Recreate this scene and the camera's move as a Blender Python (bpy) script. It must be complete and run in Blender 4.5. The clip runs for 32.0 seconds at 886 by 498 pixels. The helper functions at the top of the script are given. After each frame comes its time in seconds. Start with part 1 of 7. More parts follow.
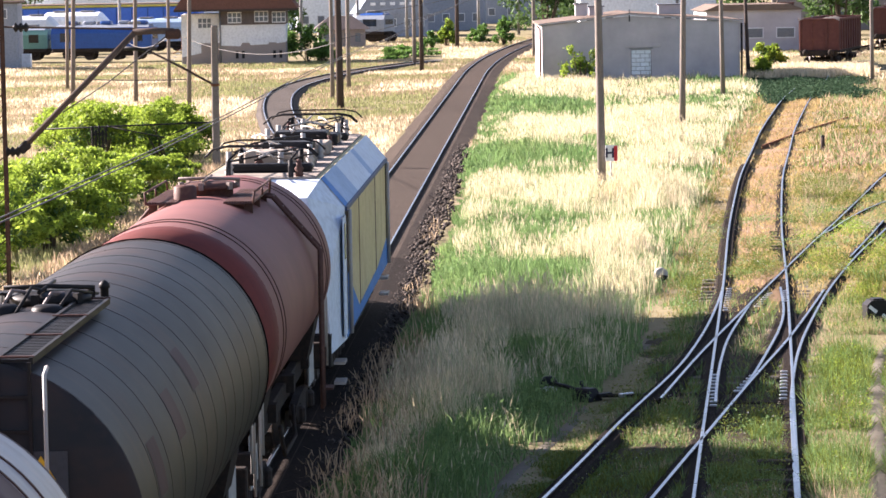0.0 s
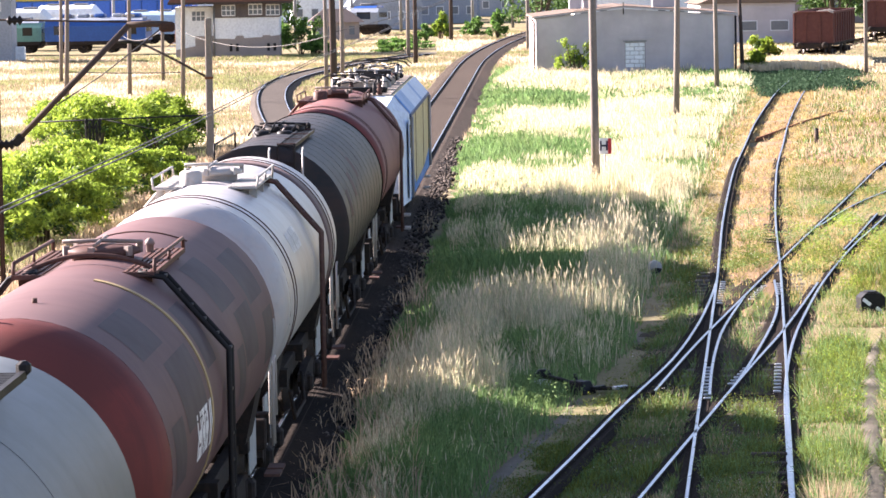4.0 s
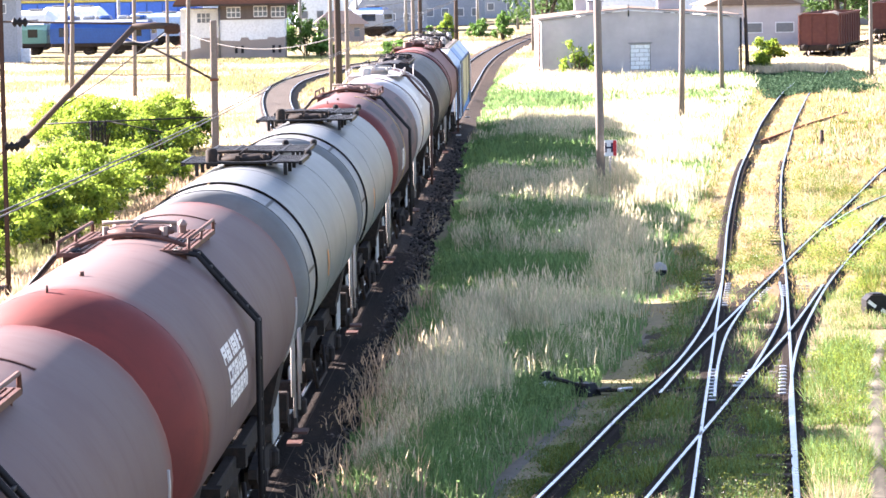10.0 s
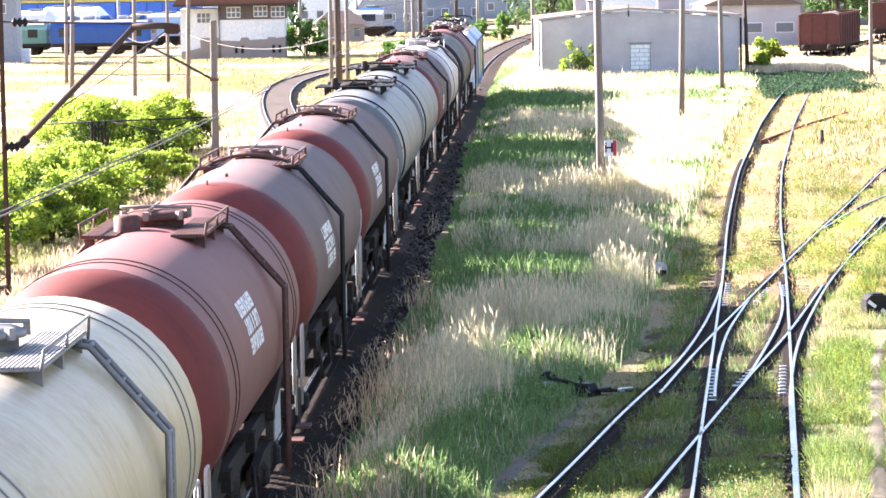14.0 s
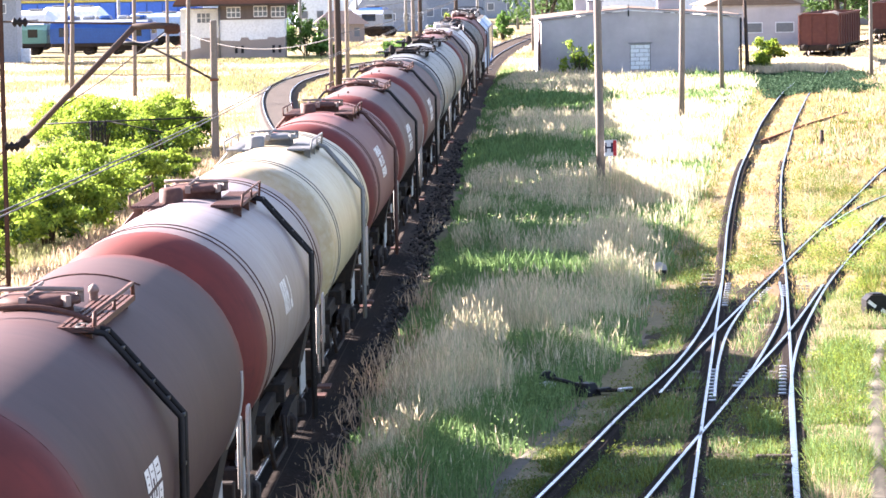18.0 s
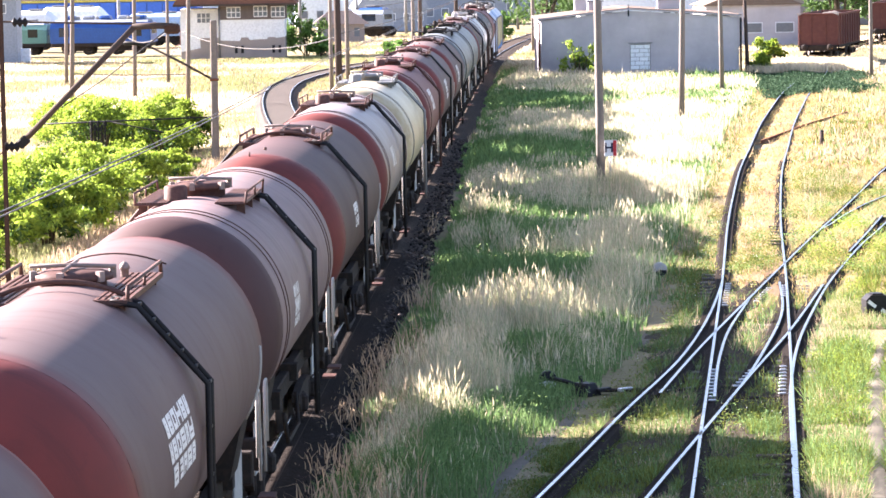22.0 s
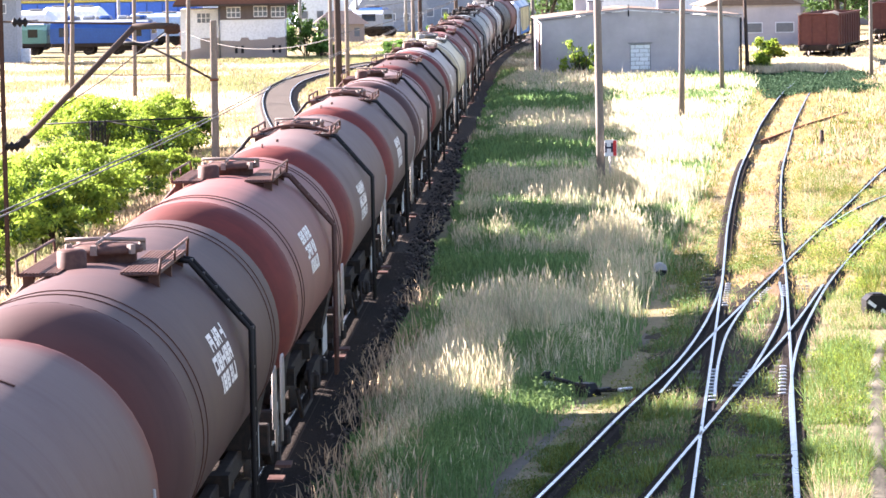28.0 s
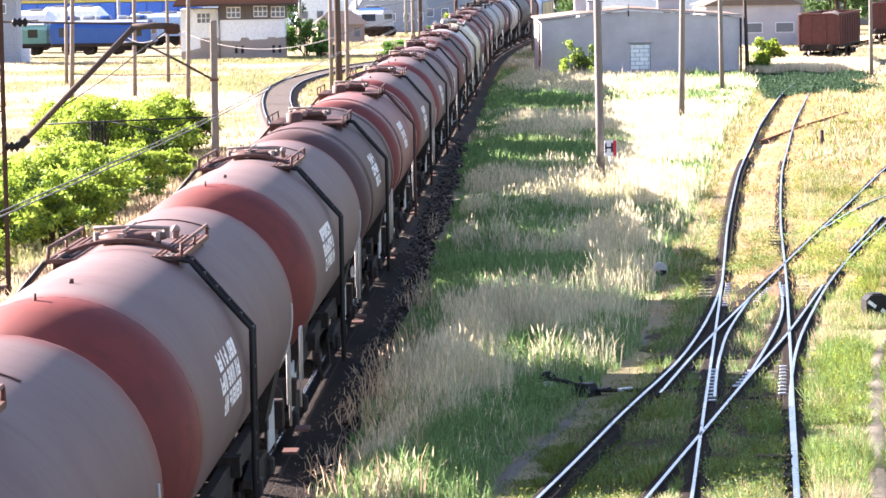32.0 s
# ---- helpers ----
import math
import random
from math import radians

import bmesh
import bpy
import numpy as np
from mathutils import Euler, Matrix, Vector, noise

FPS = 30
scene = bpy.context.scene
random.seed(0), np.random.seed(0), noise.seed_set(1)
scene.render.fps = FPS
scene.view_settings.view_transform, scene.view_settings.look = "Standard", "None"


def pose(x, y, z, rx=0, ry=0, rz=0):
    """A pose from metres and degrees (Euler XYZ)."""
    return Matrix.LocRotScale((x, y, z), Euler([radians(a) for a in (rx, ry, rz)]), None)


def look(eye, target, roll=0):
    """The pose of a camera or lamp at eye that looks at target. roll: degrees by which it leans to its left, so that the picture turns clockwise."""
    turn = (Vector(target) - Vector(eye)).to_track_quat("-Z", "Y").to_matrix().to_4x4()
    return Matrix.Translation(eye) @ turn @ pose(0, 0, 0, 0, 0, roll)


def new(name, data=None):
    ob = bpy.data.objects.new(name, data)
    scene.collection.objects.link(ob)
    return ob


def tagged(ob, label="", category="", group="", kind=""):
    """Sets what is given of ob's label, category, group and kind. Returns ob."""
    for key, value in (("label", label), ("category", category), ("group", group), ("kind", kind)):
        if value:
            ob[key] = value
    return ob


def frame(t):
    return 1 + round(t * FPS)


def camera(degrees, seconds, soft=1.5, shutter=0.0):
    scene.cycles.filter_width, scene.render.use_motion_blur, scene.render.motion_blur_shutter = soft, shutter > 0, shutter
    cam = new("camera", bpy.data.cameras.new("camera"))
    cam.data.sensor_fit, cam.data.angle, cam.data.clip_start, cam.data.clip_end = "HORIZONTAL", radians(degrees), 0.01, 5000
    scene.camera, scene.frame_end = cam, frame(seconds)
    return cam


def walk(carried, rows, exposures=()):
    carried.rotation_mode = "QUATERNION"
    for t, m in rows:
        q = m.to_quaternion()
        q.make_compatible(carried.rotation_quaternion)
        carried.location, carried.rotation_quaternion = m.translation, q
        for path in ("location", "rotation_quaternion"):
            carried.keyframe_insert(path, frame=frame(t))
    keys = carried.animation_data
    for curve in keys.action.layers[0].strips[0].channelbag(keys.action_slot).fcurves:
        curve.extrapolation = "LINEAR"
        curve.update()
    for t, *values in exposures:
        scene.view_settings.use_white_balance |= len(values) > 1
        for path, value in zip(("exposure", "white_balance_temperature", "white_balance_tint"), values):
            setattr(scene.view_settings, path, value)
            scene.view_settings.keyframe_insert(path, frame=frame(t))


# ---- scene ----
SECONDS = 32.0
cam = camera(15.80, SECONDS, soft=1.6)
EYE = Vector((0.0, 0.0, 7.5))
PITCH = 5.196
LEAN = -1.0
FOCAL = 5650.0

# how far the hand-held view had drifted (right, down) at each time, in thousandths of the focal length
DRIFT = [(0.0, 0.28, 1.63), (0.25, 1.6, 1.8), (0.5, 2.70, 1.89), (1.0, 2.99, 1.89), (1.5, 3.26, 1.86), (2.0, 3.52, 1.65), (2.5, 3.52, 0.81),
         (3.0, 2.99, 0.0), (3.25, 0.6, -0.7), (3.5, -2.3, -1.06), (4.0, -1.6, -0.6), (5.0, -0.35, -0.02), (5.5, -0.27, 0.0), (7.0, -0.27, 0.0), (7.5, 0.0, 0.0),
         (20.0, 0.0, 0.0), (SECONDS, 0.0, 0.03)]


def view(dx, dy):
    base = look(EYE, EYE + Vector((0, math.cos(radians(PITCH)), -math.sin(radians(PITCH)))), LEAN)
    way = base.to_3x3() @ Vector((-dx / 1000, dy / 1000, -1))
    return look(EYE, EYE + way * 100, LEAN)


walk(cam, [(t, view(dx, dy)) for t, dx, dy in DRIFT],
     exposures=[(t, stops + 0.18, kelvin, 24) for t, stops, kelvin in ((0.0, 1.72, 6500), (2.0, 1.72, 6500), (3.5, 1.95, 6450), (5.5, 2.38, 6400), (8.0, 2.7, 6340), (12.0, 2.8, 6320), (20.0, 2.68, 6350), (32.0, 2.63, 6380))])

# ---- sun and sky ----
SUN_LEFT, SUN_UP = 64.0, 24.0      # degrees left of the view and above the horizon
world = bpy.data.worlds.new("sky")
scene.world = world
world.use_nodes = True
nt = world.node_tree
sky = nt.nodes.new("ShaderNodeTexSky")
sky.sky_type = "NISHITA"
sky.sun_disc = False
sky.sun_elevation = radians(SUN_UP)
sky.sun_rotation = radians(-SUN_LEFT)
sky.air_density, sky.dust_density = 1.0, 1.5
nt.links.new(sky.outputs[0], nt.nodes["Background"].inputs[0])
nt.nodes["Background"].inputs[1].default_value = 0.066
sun = new("sun", bpy.data.lights.new("sun", "SUN"))
sun.data.energy, sun.data.angle, sun.data.color = 7.1, radians(0.55), (1.0, 0.93, 0.83)
sun_way = Vector((-math.sin(radians(SUN_LEFT)) * math.cos(radians(SUN_UP)), math.cos(radians(SUN_LEFT)) * math.cos(radians(SUN_UP)), math.sin(radians(SUN_UP))))
sun.matrix_world = look(sun_way * 300, (0, 0, 0))


# ---- materials ----
def material(name, colour, rough=0.6, metal=0.0, second=None, scale=3.0, amount=0.5, third=None, fine=40.0, bump=0.2, depth=0.01,
             coat=0.0, through_light=0.0, per_piece=0.0, island=0.0, stretch=(1, 1, 1), where="Object", sharp=0.2, rough_vary=0.12, spec=None, ends=None, streaks=None):
    """A surface with stains at a large scale, grain at a fine one, relief, and gloss that follows them."""
    m = bpy.data.materials.new(name)
    m.use_nodes = True
    n, l = m.node_tree.nodes, m.node_tree.links
    bsdf = n["Principled BSDF"]
    co = n.new("ShaderNodeTexCoord")
    mp = n.new("ShaderNodeMapping")
    mp.inputs["Scale"].default_value = stretch
    l.new(co.outputs[where], mp.inputs[0])
    big = n.new("ShaderNodeTexNoise")
    big.inputs["Scale"].default_value, big.inputs["Detail"].default_value, big.inputs["Roughness"].default_value = scale, 6, 0.62
    l.new(mp.outputs[0], big.inputs["Vector"])
    small = n.new("ShaderNodeTexNoise")
    small.inputs["Scale"].default_value, small.inputs["Detail"].default_value = fine, 4
    l.new(mp.outputs[0], small.inputs["Vector"])
    second = second or tuple(c * 0.7 for c in colour)
    ramp = n.new("ShaderNodeMapRange")
    ramp.inputs[1].default_value, ramp.inputs[2].default_value = 0.5 - sharp, 0.5 + sharp
    ramp.inputs[4].default_value = amount
    l.new(big.outputs[0], ramp.inputs[0])
    mix = n.new("ShaderNodeMix")
    mix.data_type = "RGBA"
    mix.inputs[6].default_value, mix.inputs[7].default_value = (*colour, 1), (*second, 1)
    l.new(ramp.outputs[0], mix.inputs[0])
    if ends:
        # repainted ends that fade out along the barrel
        start, stop, paint = ends
        xyz, far, wave, fade = n.new("ShaderNodeSeparateXYZ"), n.new("ShaderNodeMath"), n.new("ShaderNodeMath"), n.new("ShaderNodeMapRange")
        l.new(co.outputs[where], xyz.inputs[0])
        far.operation, wave.operation = "ABSOLUTE", "MULTIPLY_ADD"
        l.new(xyz.outputs[1], far.inputs[0])
        l.new(big.outputs[0], wave.inputs[0])
        wave.inputs[1].default_value = 0.35
        l.new(far.outputs[0], wave.inputs[2])
        fade.interpolation_type = "SMOOTHSTEP"
        fade.inputs[1].default_value, fade.inputs[2].default_value = start, stop
        l.new(wave.outputs[0], fade.inputs[0])
        painted = n.new("ShaderNodeMix")
        painted.data_type = "RGBA"
        l.new(fade.outputs[0], painted.inputs[0])
        l.new(mix.outputs[2], painted.inputs[6])
        painted.inputs[7].default_value = (*paint, 1)
        mix = painted
    if streaks:
        # grime that ran down round the barrel, and blotches of soot
        tint, much = streaks
        for scl, lo, hi, k in (((0.35, 5.5, 0.35), 0.50, 0.72, 1.0), ((0.55, 0.8, 0.75), 0.50, 0.62, 0.7), ((2.6, 2.2, 2.6), 0.60, 0.72, 0.6)):
            smp, snz, srg, smx = n.new("ShaderNodeMapping"), n.new("ShaderNodeTexNoise"), n.new("ShaderNodeMapRange"), n.new("ShaderNodeMix")
            smp.inputs["Scale"].default_value = scl
            oi, rnd_off = n.new("ShaderNodeObjectInfo"), n.new("ShaderNodeVectorMath")
            rnd_off.operation = "MULTIPLY"
            rnd_off.inputs[1].default_value = (40, 40, 40)
            l.new(oi.outputs["Random"], rnd_off.inputs[0])
            l.new(rnd_off.outputs[0], smp.inputs["Location"])
            l.new(co.outputs[where], smp.inputs[0])
            snz.inputs["Detail"].default_value, snz.inputs["Roughness"].default_value = 5, 0.65
            snz.inputs["Scale"].default_value = 1.0
            l.new(smp.outputs[0], snz.inputs["Vector"])
            srg.inputs[1].default_value, srg.inputs[2].default_value, srg.inputs[4].default_value = lo, hi, much * k
            l.new(snz.outputs[0], srg.inputs[0])
            smx.data_type = "RGBA"
            l.new(srg.outputs[0], smx.inputs[0])
            l.new(mix.outputs[2], smx.inputs[6])
            smx.inputs[7].default_value = (*tint, 1)
            mix = smx
    grain = n.new("ShaderNodeMapRange")
    grain.inputs[1].default_value, grain.inputs[2].default_value = 0.42, 0.68
    grain.inputs[4].default_value = 0.45
    l.new(small.outputs[0], grain.inputs[0])
    mix2 = n.new("ShaderNodeMix")
    mix2.data_type = "RGBA"
    third = third or tuple(c * 0.6 for c in colour)
    mix2.inputs[7].default_value = (*third, 1)
    l.new(grain.outputs[0], mix2.inputs[0])
    l.new(mix.outputs[2], mix2.inputs[6])
    out = mix2.outputs[2]
    if per_piece or island:
        src = n.new("ShaderNodeObjectInfo") if per_piece else n.new("ShaderNodeNewGeometry")
        vary = n.new("ShaderNodeMapRange")
        amt = per_piece or island
        vary.inputs[3].default_value, vary.inputs[4].default_value = 1 - amt, 1 + amt
        l.new(src.outputs["Random" if per_piece else "Random Per Island"], vary.inputs[0])
        hsv = n.new("ShaderNodeHueSaturation")
        l.new(vary.outputs[0], hsv.inputs["Value"])
        l.new(out, hsv.inputs["Color"])
        out = hsv.outputs[0]
    l.new(out, bsdf.inputs["Base Color"])
    rr = n.new("ShaderNodeMapRange")
    rr.inputs[3].default_value, rr.inputs[4].default_value = max(0.05, rough - rough_vary), min(1, rough + rough_vary)
    l.new(big.outputs[0], rr.inputs[0])
    l.new(rr.outputs[0], bsdf.inputs["Roughness"])
    bsdf.inputs["Metallic"].default_value = metal
    bsdf.inputs["Coat Weight"].default_value = coat
    bsdf.inputs["Specular IOR Level"].default_value = spec if spec is not None else 0.06 if rough >= 0.8 else 0.35
    if bump:
        b = n.new("ShaderNodeBump")
        b.inputs["Strength"].default_value, b.inputs["Distance"].default_value = bump, depth
        l.new(small.outputs[0], b.inputs["Height"])
        l.new(b.outputs[0], bsdf.inputs["Normal"])
    if through_light:
        tr = n.new("ShaderNodeBsdfTranslucent")
        l.new(out, tr.inputs[0])
        add = n.new("ShaderNodeMixShader")
        add.inputs[0].default_value = through_light
        l.new(bsdf.outputs[0], add.inputs[1])
        l.new(tr.outputs[0], add.inputs[2])
        l.new(add.outputs[0], n["Material Output"].inputs[0])
    return m


M = {}
M["ground"] = material("dry_soil", (0.29, 0.235, 0.15), 0.95, second=(0.14, 0.135, 0.06), scale=0.14, third=(0.10, 0.085, 0.05), fine=7, amount=0.9, bump=0.6, depth=0.05)
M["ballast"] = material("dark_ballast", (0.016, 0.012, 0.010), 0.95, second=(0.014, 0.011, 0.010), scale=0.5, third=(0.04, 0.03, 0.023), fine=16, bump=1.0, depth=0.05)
M["ballast_brown"] = material("rusty_ballast", (0.05, 0.038, 0.031), 0.95, second=(0.026, 0.021, 0.018), scale=0.5, third=(0.14, 0.11, 0.085), fine=14, bump=1.0, depth=0.05)
M["tan_ballast"] = material("tan_ballast", (0.07, 0.06, 0.053), 0.95, second=(0.042, 0.036, 0.032), scale=0.6, third=(0.13, 0.11, 0.095), fine=12, bump=0.8, depth=0.04)
M["path"] = material("trodden_path", (0.17, 0.15, 0.12), 0.95, second=(0.09, 0.085, 0.06), scale=1.8, fine=20, bump=0.4)
M["rail"] = material("polished_rail_head", (0.40, 0.45, 0.56), 0.3, 1.0, scale=2, amount=0.3, fine=60, bump=0.03)
M["rail_side"] = material("rusty_rail_side", (0.035, 0.027, 0.025), 0.85, second=(0.025, 0.02, 0.02), scale=2, third=(0.07, 0.042, 0.03), fine=30, bump=0.3)
M["sleeper"] = material("weathered_sleeper", (0.12, 0.105, 0.09), 0.9, second=(0.08, 0.07, 0.06), scale=2, fine=30, per_piece=0.3, stretch=(1, 6, 1), bump=0.5)
M["tank_red"] = material("oxide_red_paint", (0.190, 0.080, 0.072), 0.6, second=(0.160, 0.072, 0.066), scale=0.3, amount=0.8, third=(0.195, 0.088, 0.08), fine=1.2, bump=0, spec=0.14, streaks=((0.11, 0.05, 0.046), 0.4))
M["end_red"] = material("fresh_red_end_paint", (0.165, 0.040, 0.035), 0.62, second=(0.118, 0.037, 0.034), scale=0.6, amount=0.9, third=(0.12, 0.036, 0.032), fine=3, bump=0.05, spec=0.12, streaks=((0.060, 0.026, 0.026), 0.55))
M["tank_dusty"] = material("dusty_oxide_paint", (0.132, 0.0904, 0.0848), 0.62, second=(0.108, 0.0736, 0.0736), scale=0.3, amount=0.9, third=(0.1424, 0.0976, 0.092), fine=1.2, bump=0, ends=(5.55, 6.2, (0.12, 0.032, 0.0288)), spec=0.12, streaks=((0.082, 0.042, 0.042), 0.5))
M["tank_dark"] = material("sooty_brown_paint", (0.0784, 0.0448, 0.0432), 0.62, second=(0.064, 0.04, 0.0408), scale=0.3, amount=0.9, third=(0.084, 0.0496, 0.048), fine=1.2, bump=0, ends=(5.6, 6.2, (0.112, 0.0272, 0.024)), spec=0.12, streaks=((0.045, 0.028, 0.030), 0.5))
M["tank_pink"] = material("faded_pinkish_paint", (0.216, 0.16, 0.156), 0.62, second=(0.176, 0.12, 0.1184), scale=0.5, amount=0.9, third=(0.216, 0.144, 0.144), fine=1.2, bump=0, spec=0.12, streaks=((0.105, 0.062, 0.060), 0.55))
M["tank_silver"] = material("pale_silver_paint", (0.246, 0.2173, 0.2214), 0.45, second=(0.1927, 0.1517, 0.1492), scale=0.35, amount=0.9, third=(0.2214, 0.1722, 0.164), fine=1.5, bump=0, spec=0.2, ends=(4.0, 5.4, (0.1394, 0.0697, 0.05904)), streaks=((0.12, 0.075, 0.066), 0.55))
M["tank_white"] = material("dirty_white_paint", (0.45, 0.4365, 0.4365), 0.35, second=(0.333, 0.315, 0.315), scale=0.5, amount=0.8, third=(0.468, 0.396, 0.36), fine=7, bump=0.05, spec=0.2, streaks=((0.22, 0.16, 0.14), 0.5))
M["tank_cream"] = material("cream_paint", (0.4437, 0.3825, 0.2525), 0.4, second=(0.3443, 0.2831, 0.1683), scale=0.5, amount=0.8, third=(0.459, 0.4208, 0.3366), fine=8, bump=0.05, spec=0.2, streaks=((0.27, 0.18, 0.07), 0.55))
M["tank_grey"] = material("grey_paint", (0.154, 0.1646, 0.1668), 0.45, second=(0.1198, 0.1283, 0.1326), scale=0.4, amount=0.9, third=(0.1283, 0.1326, 0.1283), fine=7, bump=0.05, stretch=(1, 0.5, 1.5), spec=0.2, streaks=((0.09, 0.095, 0.095), 0.45))
M["tank_black"] = material("sooty_black_cladding", (0.017, 0.018, 0.021), 0.5, second=(0.024, 0.022, 0.022), scale=0.7, amount=0.9, third=(0.03, 0.026, 0.026), fine=3, bump=0.1, stretch=(1, 0.4, 1), spec=0.16, streaks=((0.08, 0.038, 0.025), 0.42))
M["frame"] = material("grimy_underframe", (0.028, 0.024, 0.022), 0.85, scale=2, third=(0.06, 0.04, 0.03), fine=14, bump=0.3, spec=0.1)
M["fittings"] = material("dark_brown_fittings", (0.085, 0.045, 0.040), 0.6, scale=2, third=(0.14, 0.08, 0.06), fine=16, bump=0.2, spec=0.1)
M["black"] = material("black_paint", (0.022, 0.021, 0.022), 0.5, scale=2, fine=20, bump=0.1, spec=0.1)
M["wheel"] = material("oily_wheel_steel", (0.05, 0.042, 0.038), 0.6, 0.4, scale=4, third=(0.10, 0.06, 0.04), fine=20, bump=0.2)
M["rod"] = material("pale_grey_rod", (0.36, 0.35, 0.34), 0.5, scale=3, third=(0.35, 0.28, 0.22), fine=20, bump=0.1)
M["plate"] = material("grey_marking_plate", (0.32, 0.33, 0.33), 0.55, scale=3, third=(0.5, 0.5, 0.5), fine=14, bump=0.1)
M["lettering"] = material("white_lettering", (0.80, 0.78, 0.76), 0.6, scale=4, second=(0.55, 0.5, 0.48), fine=20, bump=0.05)
M["warning"] = material("yellow_warning_paint", (0.75, 0.42, 0.03), 0.5, scale=4, fine=20, bump=0.05)
M["orange"] = material("orange_warning_paint", (0.70, 0.24, 0.04), 0.5, scale=4, fine=20, bump=0.05)
M["label_grey"] = material("grey_label_sheet", (0.05, 0.0575, 0.0675), 0.5, scale=4, fine=20, bump=0.05)
M["concrete"] = material("weathered_concrete", (0.20, 0.175, 0.155), 0.9, second=(0.12, 0.10, 0.09), scale=1.2, third=(0.25, 0.225, 0.20), fine=18, bump=0.4)
M["wood_pole"] = material("grey_pole_timber", (0.19, 0.16, 0.14), 0.9, second=(0.12, 0.10, 0.085), scale=2, third=(0.24, 0.21, 0.185), fine=25, stretch=(4, 4, 0.4), bump=0.4)
M["dark_wood"] = material("tarred_timber", (0.075, 0.058, 0.05), 0.85, second=(0.05, 0.04, 0.036), scale=2, fine=25, stretch=(4, 4, 0.4), bump=0.4)
M["rust"] = material("rusty_steel", (0.16, 0.07, 0.04), 0.85, second=(0.10, 0.05, 0.035), scale=2, third=(0.2, 0.1, 0.06), fine=20, bump=0.3)
M["dark_rust"] = material("dark_rusty_steel", (0.055, 0.034, 0.028), 0.85, second=(0.035, 0.025, 0.022), scale=2, third=(0.10, 0.05, 0.03), fine=20, bump=0.3)
M["steel"] = material("galvanised_grey_steel", (0.22, 0.22, 0.22), 0.55, 0.3, scale=3, fine=20, bump=0.1)
M["wire"] = material("dark_wire", (0.07, 0.066, 0.062), 0.7, 0.0, scale=3, fine=20, bump=0)


